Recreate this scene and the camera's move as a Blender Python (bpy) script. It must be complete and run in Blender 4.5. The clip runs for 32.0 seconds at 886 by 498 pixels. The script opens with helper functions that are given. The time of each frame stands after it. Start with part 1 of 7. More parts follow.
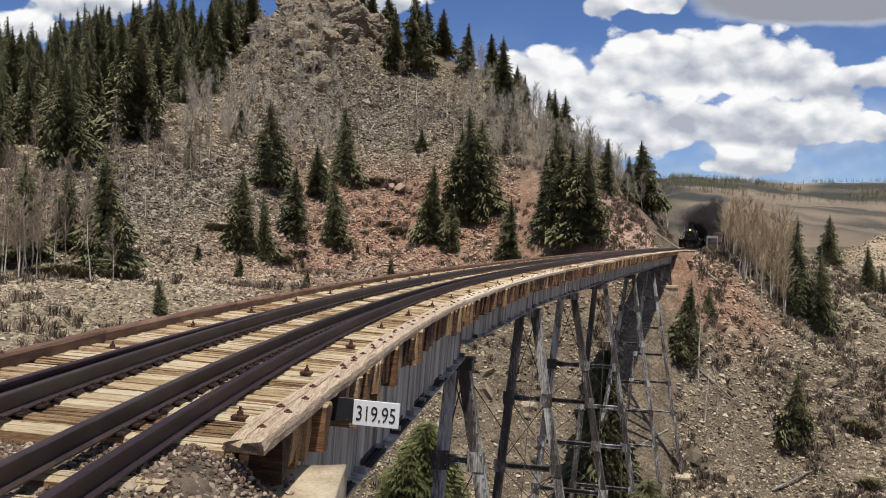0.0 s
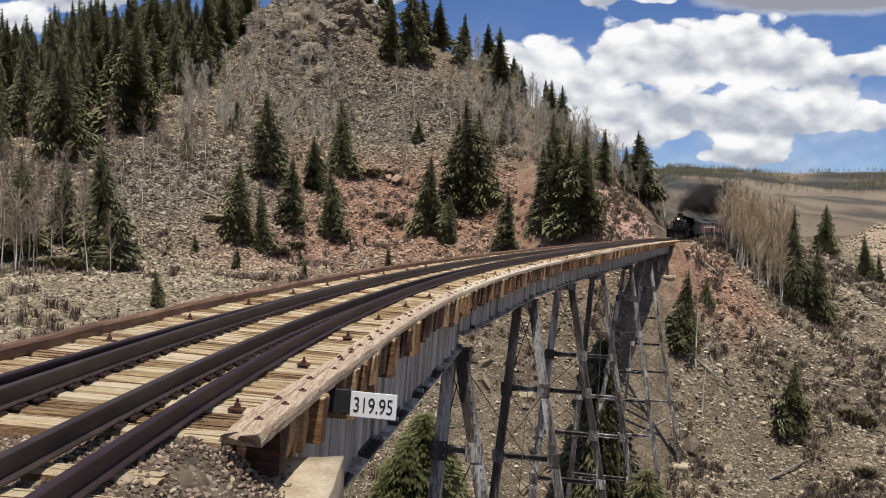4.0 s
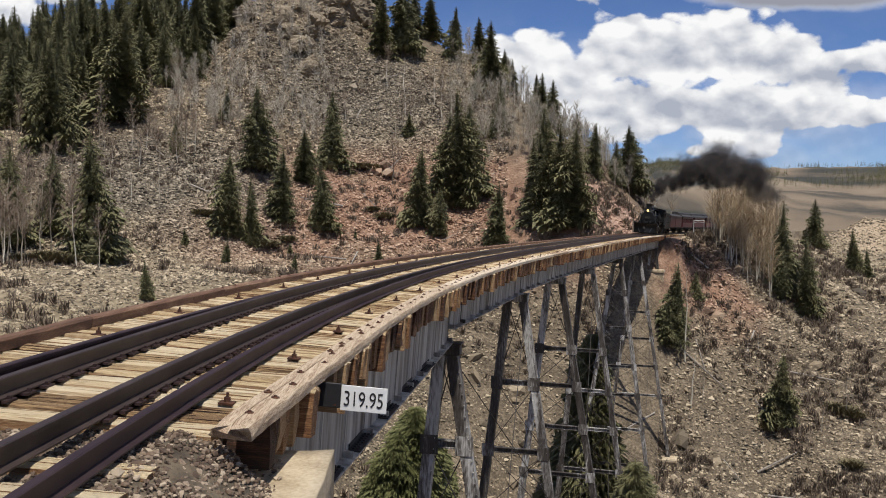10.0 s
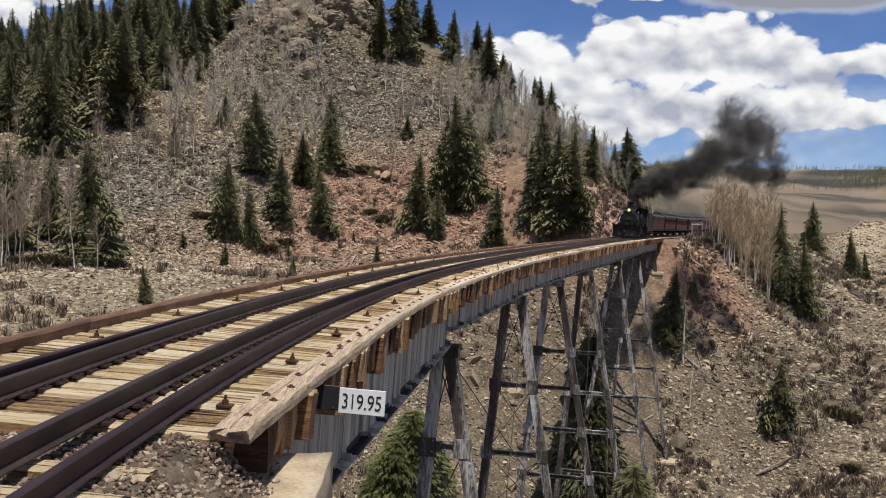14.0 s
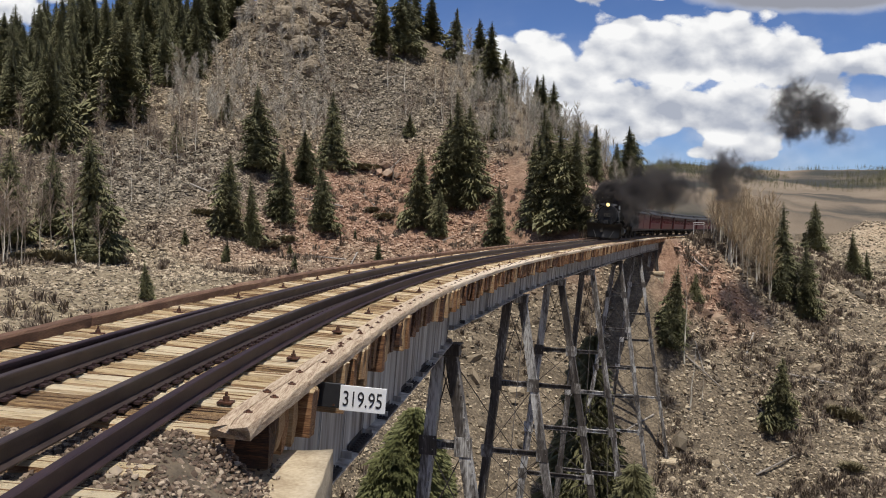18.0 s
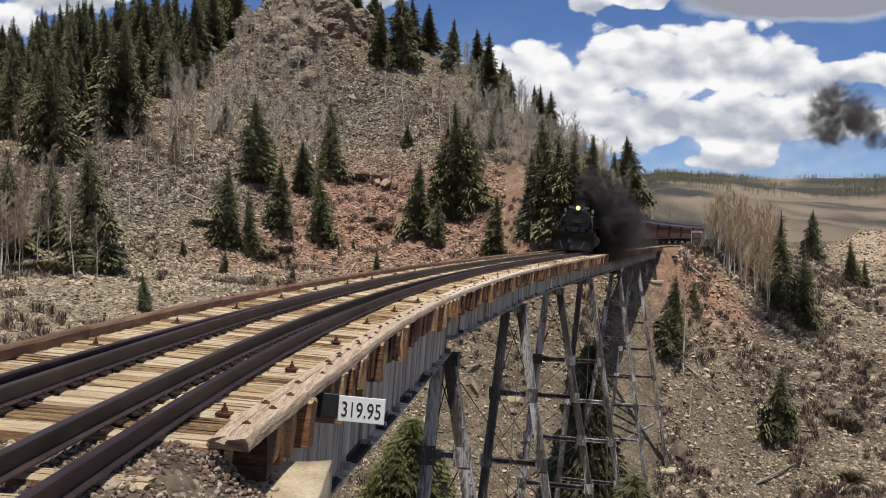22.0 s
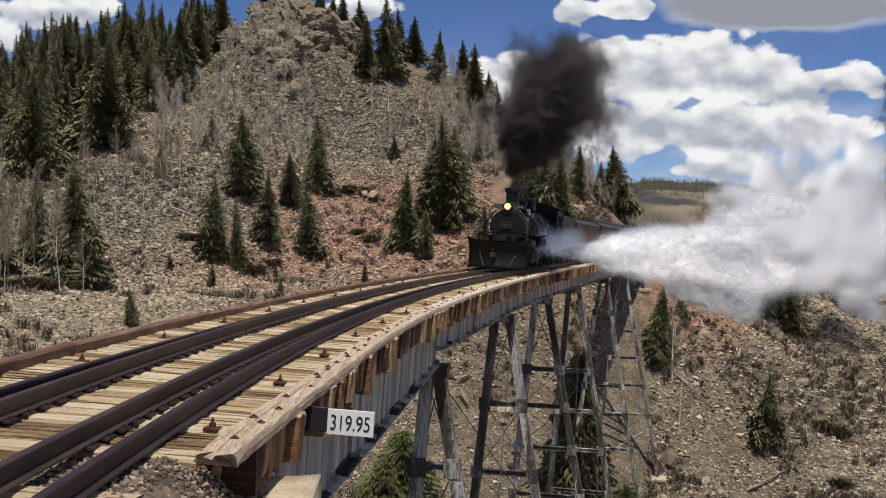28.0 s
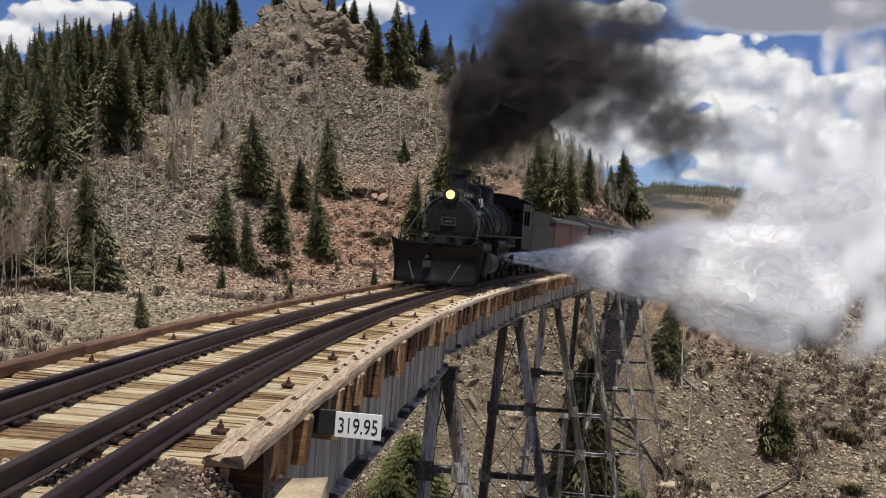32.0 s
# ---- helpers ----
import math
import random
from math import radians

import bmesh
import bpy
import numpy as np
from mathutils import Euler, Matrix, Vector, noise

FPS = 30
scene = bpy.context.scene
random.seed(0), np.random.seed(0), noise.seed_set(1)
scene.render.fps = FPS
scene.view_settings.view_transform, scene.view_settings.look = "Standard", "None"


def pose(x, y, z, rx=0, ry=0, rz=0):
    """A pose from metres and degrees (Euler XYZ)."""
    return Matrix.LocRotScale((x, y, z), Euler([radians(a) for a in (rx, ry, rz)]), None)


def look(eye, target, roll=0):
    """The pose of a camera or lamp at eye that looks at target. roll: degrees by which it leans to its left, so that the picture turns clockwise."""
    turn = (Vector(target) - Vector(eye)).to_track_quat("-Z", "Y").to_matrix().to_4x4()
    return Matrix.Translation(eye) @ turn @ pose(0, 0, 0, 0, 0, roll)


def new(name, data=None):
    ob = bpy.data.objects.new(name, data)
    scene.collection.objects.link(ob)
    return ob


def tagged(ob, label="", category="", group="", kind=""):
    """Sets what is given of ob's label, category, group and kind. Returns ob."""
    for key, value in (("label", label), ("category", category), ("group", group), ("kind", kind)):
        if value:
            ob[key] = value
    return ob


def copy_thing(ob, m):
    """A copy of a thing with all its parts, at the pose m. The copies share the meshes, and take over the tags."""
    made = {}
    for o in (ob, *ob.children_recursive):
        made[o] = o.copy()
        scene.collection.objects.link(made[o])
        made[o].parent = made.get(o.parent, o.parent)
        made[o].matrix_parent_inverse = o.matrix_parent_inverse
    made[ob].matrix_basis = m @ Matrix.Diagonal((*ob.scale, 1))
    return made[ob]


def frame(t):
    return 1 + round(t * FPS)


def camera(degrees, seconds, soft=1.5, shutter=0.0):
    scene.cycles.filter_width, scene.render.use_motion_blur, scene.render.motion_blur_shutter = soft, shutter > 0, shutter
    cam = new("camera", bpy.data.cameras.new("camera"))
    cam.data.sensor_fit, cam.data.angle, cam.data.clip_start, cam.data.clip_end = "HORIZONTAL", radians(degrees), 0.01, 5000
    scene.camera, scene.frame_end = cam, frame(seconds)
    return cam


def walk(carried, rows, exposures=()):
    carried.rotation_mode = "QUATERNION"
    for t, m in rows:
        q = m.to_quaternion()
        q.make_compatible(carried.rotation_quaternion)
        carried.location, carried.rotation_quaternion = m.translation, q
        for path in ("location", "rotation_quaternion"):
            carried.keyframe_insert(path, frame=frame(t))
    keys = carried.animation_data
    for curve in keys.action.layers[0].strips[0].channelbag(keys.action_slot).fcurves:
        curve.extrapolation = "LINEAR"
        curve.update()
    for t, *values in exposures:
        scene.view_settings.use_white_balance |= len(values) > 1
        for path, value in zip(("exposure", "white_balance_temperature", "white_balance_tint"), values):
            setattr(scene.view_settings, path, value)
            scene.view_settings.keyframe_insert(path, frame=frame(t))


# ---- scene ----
cam = camera(54.37, 32.0, 1.0)
# seconds, eye x y z, pitch, yaw, roll
PATH = [
    (0, -0.000, -0.000, 1.604, -1.677, -0.000, 0.574), (0.5, 0.001, -0.000, 1.603, -1.737, -0.068, 0.506), (1, 0.007, 0.002, 1.610, -1.878, -0.140, 0.500),
    (1.5, 0.007, 0.006, 1.605, -1.972, -0.172, 0.417), (2, 0.009, 0.002, 1.607, -2.111, -0.152, 0.420), (2.5, 0.010, 0.009, 1.606, -2.181, -0.156, 0.410),
    (3, 0.015, 0.006, 1.606, -2.159, -0.197, 0.340), (3.5, 0.013, 0.009, 1.608, -2.292, -0.164, 0.299), (5.5, -0.000, -0.002, 1.600, -2.157, -0.281, 0.480),
    (6, 0.001, 0.001, 1.601, -2.275, -0.308, 0.510), (6.5, 0.008, 0.004, 1.606, -2.226, -0.390, 0.554), (7, 0.010, -0.003, 1.607, -2.162, -0.505, 0.622),
    (7.5, 0.012, 0.000, 1.600, -2.164, -0.573, 0.646), (8, 0.008, -0.000, 1.602, -2.278, -0.473, 0.561), (8.5, 0.006, 0.000, 1.604, -2.439, -0.508, 0.492),
    (9, 0.010, 0.002, 1.604, -2.577, -0.591, 0.457), (9.5, 0.014, 0.007, 1.601, -2.671, -0.659, 0.420), (10, 0.007, 0.006, 1.606, -2.661, -0.818, 0.439),
    (10.5, 0.007, 0.004, 1.605, -2.659, -0.905, 0.397), (11, 0.010, 0.003, 1.604, -2.659, -0.898, 0.329), (11.5, 0.013, 0.007, 1.603, -2.657, -0.944, 0.335),
    (12, 0.017, 0.004, 1.607, -2.678, -0.980, 0.381), (12.5, 0.016, 0.005, 1.609, -2.700, -0.977, 0.351), (13, 0.015, 0.005, 1.606, -2.610, -0.875, 0.411),
    (13.5, 0.014, 0.003, 1.605, -2.500, -0.822, 0.410), (14, 0.010, 0.001, 1.607, -2.498, -0.922, 0.434), (14.5, 0.008, 0.001, 1.608, -2.545, -0.989, 0.516),
    (16.5, 0.007, 0.002, 1.604, -2.547, -0.844, 0.717), (17, 0.005, -0.002, 1.607, -2.584, -0.868, 0.761), (17.5, 0.006, 0.004, 1.603, -2.582, -0.878, 0.742),
    (18, 0.010, 0.001, 1.603, -2.605, -0.823, 0.721), (18.5, 0.009, 0.001, 1.604, -2.621, -0.743, 0.666), (19, 0.004, -0.002, 1.604, -2.579, -0.729, 0.647),
    (19.5, 0.005, 0.001, 1.604, -2.520, -0.816, 0.619), (20, 0.004, -0.002, 1.605, -2.485, -0.851, 0.555), (20.5, 0.001, -0.000, 1.606, -2.311, -0.876, 0.495),
    (21, 0.004, 0.003, 1.606, -2.118, -0.922, 0.486), (21.5, 0.009, 0.004, 1.605, -2.036, -0.937, 0.492), (22, 0.009, 0.005, 1.604, -1.965, -0.937, 0.480),
    (22.5, 0.007, 0.010, 1.605, -1.813, -0.918, 0.392), (23, 0.009, 0.004, 1.609, -1.732, -0.928, 0.200), (23.5, 0.018, 0.004, 1.610, -1.771, -1.011, -0.022),
    (24, 0.026, 0.011, 1.607, -1.731, -1.129, -0.026), (24.5, 0.022, 0.004, 1.609, -1.599, -1.268, 0.054), (25, 0.020, 0.005, 1.607, -1.471, -1.334, 0.044),
    (25.5, 0.013, 0.004, 1.611, -1.306, -1.369, 0.116), (27.5, 0.015, 0.011, 1.611, -1.109, -1.746, -0.151), (28, 0.015, 0.005, 1.609, -1.236, -1.724, -0.129),
    (28.5, 0.018, 0.001, 1.608, -1.196, -1.752, -0.036), (29, 0.018, 0.009, 1.613, -1.125, -1.784, 0.098), (29.5, 0.014, 0.004, 1.608, -0.983, -1.730, 0.306),
    (30, 0.009, 0.002, 1.612, -0.992, -1.701, 0.456), (30.5, 0.009, 0.003, 1.606, -1.003, -1.698, 0.415), (31, 0.017, 0.004, 1.607, -1.030, -1.645, 0.324),
    (31.5, 0.021, 0.009, 1.610, -1.085, -1.425, 0.246), (32, 0.024, 0.003, 1.611, -1.016, -1.095, 0.173),
]


def eye_pose(x, y, z, pitch, yaw, roll):
    p, w = radians(pitch), radians(yaw)
    ahead = Vector((-math.sin(w) * math.cos(p), math.cos(w) * math.cos(p), math.sin(p)))
    return look((x, y, z), Vector((x, y, z)) + ahead, roll)


EXPOSE = [(0, 0.03), (12, 0.0), (22, 0.0), (26, -0.07), (32, -0.09)]
walk(cam, [(r[0], eye_pose(*r[1:])) for r in PATH], EXPOSE)

# ---- world and sun ----
SUN_DIR = Vector((0.11, -0.38, 0.918)).normalized()
world = bpy.data.worlds.new("sky")
scene.world = world
world.use_nodes = True
WN, WL = world.node_tree.nodes, world.node_tree.links
WN.clear()
sky = WN.new("ShaderNodeTexSky")
sky.sky_type, sky.sun_disc = "NISHITA", False
sky.sun_elevation = math.asin(SUN_DIR.z)
sky.sun_rotation = math.atan2(SUN_DIR.x, SUN_DIR.y)
sky.altitude = 3000
sky.ozone_density, sky.dust_density, sky.air_density = 6.0, 0.0, 1.1
bg = WN.new("ShaderNodeBackground")
bg.inputs[1].default_value = 0.08
wout = WN.new("ShaderNodeOutputWorld")
deep = WN.new("ShaderNodeMix")
deep.data_type, deep.blend_type = "RGBA", "MULTIPLY"
deep.inputs[0].default_value = 1.0
deep.inputs[7].default_value = (0.90, 0.95, 1.16, 1)
WL.new(sky.outputs[0], deep.inputs[6])
WL.new(deep.outputs[2], bg.inputs[0])


def wmath(op, a, b=None, c=None):
    m = WN.new("ShaderNodeMath")
    m.operation = op
    for k, v in enumerate((a, b, c)):
        if v is None:
            continue
        if isinstance(v, (int, float)):
            m.inputs[k].default_value = v
        else:
            WL.new(v, m.inputs[k])
    return m.outputs[0]


def wrange(v, a, b, c=0.0, d=1.0, smooth=True):
    m = WN.new("ShaderNodeMapRange")
    m.interpolation_type = "SMOOTHSTEP" if smooth else "LINEAR"
    for k, x in zip((1, 2, 3, 4), (a, b, c, d)):
        m.inputs[k].default_value = x
    WL.new(v, m.inputs[0])
    return m.outputs[0]


# cumulus: heaps in the sky's directions (right, up, as slopes from straight ahead), broken by noise
way = WN.new("ShaderNodeTexCoord").outputs["Generated"]
sep = WN.new("ShaderNodeSeparateXYZ")
WL.new(way, sep.inputs[0])
ahead = wmath("MAXIMUM", wmath("ABSOLUTE", sep.outputs[1]), 0.08)
right, up = wmath("DIVIDE", sep.outputs[0], ahead), wmath("DIVIDE", sep.outputs[2], ahead)
flatw = WN.new("ShaderNodeCombineXYZ")
WL.new(right, flatw.inputs[0])
WL.new(wmath("MULTIPLY", up, 1.5), flatw.inputs[1])


def wnoise(scale, detail, shift=(0, 0, 0), rough=0.55):
    add = WN.new("ShaderNodeVectorMath")
    add.operation = "ADD"
    WL.new(flatw.outputs[0], add.inputs[0])
    add.inputs[1].default_value = shift
    t = WN.new("ShaderNodeTexNoise")
    t.inputs["Scale"].default_value, t.inputs["Detail"].default_value, t.inputs["Roughness"].default_value = scale, detail, rough
    WL.new(add.outputs[0], t.inputs["Vector"])
    return t.outputs[0]


def heap(x, y, rx, ry):
    dx, dy = wmath("DIVIDE", wmath("SUBTRACT", right, x), rx), wmath("DIVIDE", wmath("SUBTRACT", up, y), ry)
    return wmath("SUBTRACT", 1.0, wmath("SQRT", wmath("ADD", wmath("MULTIPLY", dx, dx), wmath("MULTIPLY", dy, dy))))


HEAPS = [(0.096, 0.160, 0.080, 0.043), (0.150, 0.136, 0.078, 0.048), (0.220, 0.181, 0.058, 0.045), (0.279, 0.188, 0.070, 0.042), (0.338, 0.189, 0.070, 0.044), (0.404, 0.180, 0.062, 0.038), (0.443, 0.164, 0.045, 0.028),
         (0.207, 0.118, 0.080, 0.042), (0.279, 0.122, 0.066, 0.036), (0.351, 0.122, 0.084, 0.036), (0.430, 0.119, 0.064, 0.030), (0.354, 0.075, 0.050, 0.016), (0.502, 0.114, 0.045, 0.021), (0.181, 0.254, 0.028, 0.018), (0.250, 0.257, 0.040, 0.015),
         (0.490, 0.175, 0.060, 0.022), (-0.50, 0.219, 0.05, 0.025), (-0.40, 0.25, 0.08, 0.018), (-0.06, 0.256, 0.05, 0.020)]
field = raised = None
for x, y, rx, ry in HEAPS:
    f, g = heap(x, y, rx, ry), heap(x - 0.1 * rx, y + 0.45 * ry, rx, ry)
    field = f if field is None else wmath("SMOOTH_MAX", field, f, 0.3)
    raised = g if raised is None else wmath("SMOOTH_MAX", raised, g, 0.3)


def wbillow(scale, shift):
    """Cauliflower heads: high in the middle of each cell."""
    add = WN.new("ShaderNodeVectorMath")
    add.operation = "ADD"
    WL.new(flatw.outputs[0], add.inputs[0])
    add.inputs[1].default_value = shift
    warp = WN.new("ShaderNodeTexNoise")
    warp.inputs["Scale"].default_value, warp.inputs["Detail"].default_value = scale * 0.8, 4.0
    WL.new(add.outputs[0], warp.inputs["Vector"])
    mad = WN.new("ShaderNodeVectorMath")
    mad.operation = "MULTIPLY_ADD"
    WL.new(warp.outputs["Color"], mad.inputs[0])
    mad.inputs[1].default_value = (0.9 / scale, 0.9 / scale, 0)
    WL.new(add.outputs[0], mad.inputs[2])
    t = WN.new("ShaderNodeTexVoronoi")
    t.feature = "SMOOTH_F1"
    t.inputs["Scale"].default_value, t.inputs["Smoothness"].default_value = scale, 0.15
    WL.new(mad.outputs[0], t.inputs["Vector"])
    return wmath("SUBTRACT", 1.0, t.outputs["Distance"])


def heads(dx, dy):
    """The cloud's own relief, looked up a little aside to tell lit from shaded flanks."""
    a = wmath("MULTIPLY", wnoise(9.0, 9.0, (dx, dy, 0)), 0.45)
    b = wmath("MULTIPLY", wbillow(15.0, (3 + dx, 5 + dy, 0)), 0.35)
    c = wmath("MULTIPLY", wbillow(36.0, (7 + dx, 2 + dy, 0)), 0.20)
    d = wmath("MULTIPLY", wmath("SUBTRACT", wnoise(46.0, 6.0, (1 + dx, 9 + dy, 0)), 0.5), 0.16)
    return wmath("ADD", wmath("ADD", wmath("ADD", a, b), c), d)


rough = heads(0.0, 0.0)
edge = wmath("ADD", field, wmath("MULTIPLY", wmath("SUBTRACT", rough, 0.46), 2.0))
# elsewhere scattered fair-weather cloud, unseen, its cover raised for more fill light
loose = wmath("MULTIPLY", wrange(wnoise(2.3, 8.0, (3.1, 7.7, 0)), 0.46, 0.62), wrange(wmath("ABSOLUTE", right), 0.62, 0.95))
thin_sheet = wmath("MULTIPLY", wrange(heap(0.32, 0.13, 0.30, 0.12), 0.0, 0.6), wrange(wnoise(7.0, 8.0, (6.4, 1.2, 0)), 0.35, 0.65))
veil = wmath("MULTIPLY", wmath("MAXIMUM", wrange(wnoise(3.2, 8.0, (1.4, 2.2, 0)), 0.45, 0.75), thin_sheet), 0.5)
mask = wmath("MAXIMUM", wmath("MAXIMUM", wrange(edge, 0.03, 0.22), loose), wmath("MULTIPLY", veil, wrange(up, 0.30, 0.05)))
# lit tops and grey bases
lump = wmath("SUBTRACT", heads(-0.006, -0.020), rough)
shade = wmath("ADD", wmath("MULTIPLY_ADD", lump, -2.9, 0.60), wmath("MULTIPLY", wmath("SUBTRACT", raised, field), 0.80))
tint = WN.new("ShaderNodeMix")
tint.data_type, tint.clamp_factor = "RGBA", True
WL.new(shade, tint.inputs[0])
tint.inputs[6].default_value, tint.inputs[7].default_value = (0.44, 0.475, 0.56, 1), (1.0, 1.0, 1.0, 1)
# one high grey bank
grey = heap(0.43, 0.262, 0.16, 0.036)
gedge = wrange(wmath("ADD", grey, wmath("MULTIPLY", wmath("SUBTRACT", wnoise(6.0, 8.0, (9, 4, 0)), 0.5), 1.1)), 0.0, 0.35)
tint2 = WN.new("ShaderNodeMix")
tint2.data_type = "RGBA"
WL.new(gedge, tint2.inputs[0])
WL.new(tint.outputs[2], tint2.inputs[6])
tint2.inputs[7].default_value = (0.33, 0.345, 0.40, 1)
cloud = WN.new("ShaderNodeBackground")
cloud.inputs[1].default_value = 0.95
WL.new(tint2.outputs[2], cloud.inputs[0])
wmix = WN.new("ShaderNodeMixShader")
WL.new(wmath("MAXIMUM", mask, gedge), wmix.inputs[0])
WL.new(bg.outputs[0], wmix.inputs[1])
WL.new(cloud.outputs[0], wmix.inputs[2])
WL.new(wmix.outputs[0], wout.inputs[0])

sun = new("sun", bpy.data.lights.new("sun", "SUN"))
sun.data.energy, sun.data.angle, sun.data.color = 4.6, radians(0.55), (1.0, 0.95, 0.875)
sun.matrix_world = look(SUN_DIR * 300, (0, 0, 0))
scene.cycles.transparent_max_bounces = 200

# ---- materials ----


def material(name, stops, scale=6.0, detail=6.0, rough=0.8, metal=0.0, bump=0.3, fine=40.0, fine_mix=0.35, distort=0.0,
             stretch=(1, 1, 1), jitter=0.0, bump_dist=0.02, island=False, coords="Object"):
    """A two-scale noise material: broad patches through a colour ramp, fine grain over it, bump from both."""
    m = bpy.data.materials.new(name)
    m.use_nodes = True
    n, l = m.node_tree.nodes, m.node_tree.links
    b = n["Principled BSDF"]
    b.inputs["Roughness"].default_value, b.inputs["Metallic"].default_value = rough, metal
    co = n.new("ShaderNodeTexCoord")
    mp = n.new("ShaderNodeMapping")
    mp.inputs["Scale"].default_value = stretch
    l.new(co.outputs[coords], mp.inputs["Vector"])
    src = mp.outputs[0]
    rnd = None
    if jitter:
        if island:
            info = n.new("ShaderNodeNewGeometry")
            rnd = info.outputs["Random Per Island"]
        else:
            info = n.new("ShaderNodeObjectInfo")
            rnd = info.outputs["Random"]
        shift = n.new("ShaderNodeVectorMath")
        shift.operation = "MULTIPLY_ADD"
        l.new(rnd, shift.inputs[0])
        shift.inputs[1].default_value = (17.0, 31.0, 23.0)
        l.new(src, shift.inputs[2])
        src = shift.outputs[0]
    big = n.new("ShaderNodeTexNoise")
    big.inputs["Scale"].default_value, big.inputs["Detail"].default_value = scale, detail
    big.inputs["Distortion"].default_value = distort
    l.new(src, big.inputs["Vector"])
    small = n.new("ShaderNodeTexNoise")
    small.inputs["Scale"].default_value, small.inputs["Detail"].default_value = fine, 4.0
    l.new(src, small.inputs["Vector"])
    mix = n.new("ShaderNodeMix")
    mix.data_type = "FLOAT"
    mix.inputs[0].default_value = fine_mix
    l.new(big.outputs[0], mix.inputs[2])
    l.new(small.outputs[0], mix.inputs[3])
    value = mix.outputs[0]
    if jitter:
        add = n.new("ShaderNodeMath")
        add.operation = "MULTIPLY_ADD"
        l.new(rnd, add.inputs[0])
        add.inputs[1].default_value = jitter
        sub = n.new("ShaderNodeMath")
        sub.operation = "SUBTRACT"
        l.new(value, sub.inputs[0])
        sub.inputs[1].default_value = jitter / 2
        l.new(sub.outputs[0], add.inputs[2])
        value = add.outputs[0]
    ramp = n.new("ShaderNodeValToRGB")
    e = ramp.color_ramp.elements
    for i, (pos, col) in enumerate(stops):
        el = e[i] if i < 2 else e.new(pos)
        el.position, el.color = pos, (*col, 1)
    l.new(value, ramp.inputs[0])
    l.new(ramp.outputs[0], b.inputs["Base Color"])
    if bump:
        bp = n.new("ShaderNodeBump")
        bp.inputs["Strength"].default_value, bp.inputs["Distance"].default_value = bump, bump_dist
        l.new(value, bp.inputs["Height"])
        l.new(bp.outputs[0], b.inputs["Normal"])
    return m


# ---- mesh helpers ----


def mesh_of(name, verts, faces, mat=None, smooth=False):
    me = bpy.data.meshes.new(name)
    me.from_pydata([tuple(v) for v in verts] if not isinstance(verts, np.ndarray) else verts.tolist(), [], faces)
    if mat:
        me.materials.append(mat)
    if smooth:
        me.polygons.foreach_set("use_smooth", [True] * len(me.polygons))
    me.update()
    return me


def child(name, me, parent, m=None, label=""):
    ob = new(name, me)
    ob.parent = parent
    if m is not None:
        ob.matrix_basis = m
    if label:
        tagged(ob, label)
    return ob


def part(name, bm, mat, parent, label="", smooth=False, m=None):
    me = bpy.data.meshes.new(name)
    bm.to_mesh(me)
    bm.free()
    me.materials.append(mat)
    if smooth:
        me.polygons.foreach_set("use_smooth", [True] * len(me.polygons))
    return child(name, me, parent, m, label)


def box(bm, x0, x1, y0, y1, z0, z1, bevel=0.0):
    r = bmesh.ops.create_cube(bm, size=1.0, matrix=Matrix.Translation(((x0 + x1) / 2, (y0 + y1) / 2, (z0 + z1) / 2)) @ Matrix.Diagonal((x1 - x0, y1 - y0, z1 - z0, 1)))
    if bevel:
        edges = {e for v in r["verts"] for e in v.link_edges}
        bmesh.ops.bevel(bm, geom=list(edges), offset=bevel, segments=1, affect="EDGES")
    return bm


def rod(bm, a, b, r0, r1=None, seg=8):
    a, b = Vector(a), Vector(b)
    d = b - a
    m = Matrix.Translation((a + b) / 2) @ d.to_track_quat("Z", "Y").to_matrix().to_4x4()
    bmesh.ops.create_cone(bm, cap_ends=True, segments=seg, radius1=r0, radius2=r0 if r1 is None else r1, depth=d.length, matrix=m)
    return bm


def bar(bm, a, b, w, h, up=(0, 0, 1)):
    """A square bar from a to b, w wide and h deep."""
    a, b = Vector(a), Vector(b)
    d = (b - a)
    z = d.normalized()
    x = z.cross(Vector(up))
    if x.length < 1e-4:
        x = Vector((1, 0, 0))
    x.normalize()
    y = z.cross(x)
    m = Matrix((x, y, z)).transposed().to_4x4()
    m.translation = (a + b) / 2
    bmesh.ops.create_cube(bm, size=1.0, matrix=m @ Matrix.Diagonal((w, h, d.length, 1)))
    return bm


# ---- the track's line in plan: s metres from the near end of the bridge ----
DS = 0.25
S_GRID = np.arange(-30, 330, DS)
CURV = np.clip(0.011975 - 0.00026665 * S_GRID, np.where(S_GRID < 95, 0.0004, 0.0018), 0.0137)
TH = np.cumsum(CURV) * DS
I0 = int(round(30 / DS))
TH = TH - TH[I0] + radians(2.555)
TX = np.cumsum(np.sin(TH)) * DS
TY = np.cumsum(np.cos(TH)) * DS
TX, TY = TX - TX[I0] - 3.023, TY - TY[I0] + 6.323
CANT = 0.069
BRIDGE = 118.0


def track_z(s):
    return -0.01207 * s - 2.35e-5 * np.minimum(s, 150) ** 2


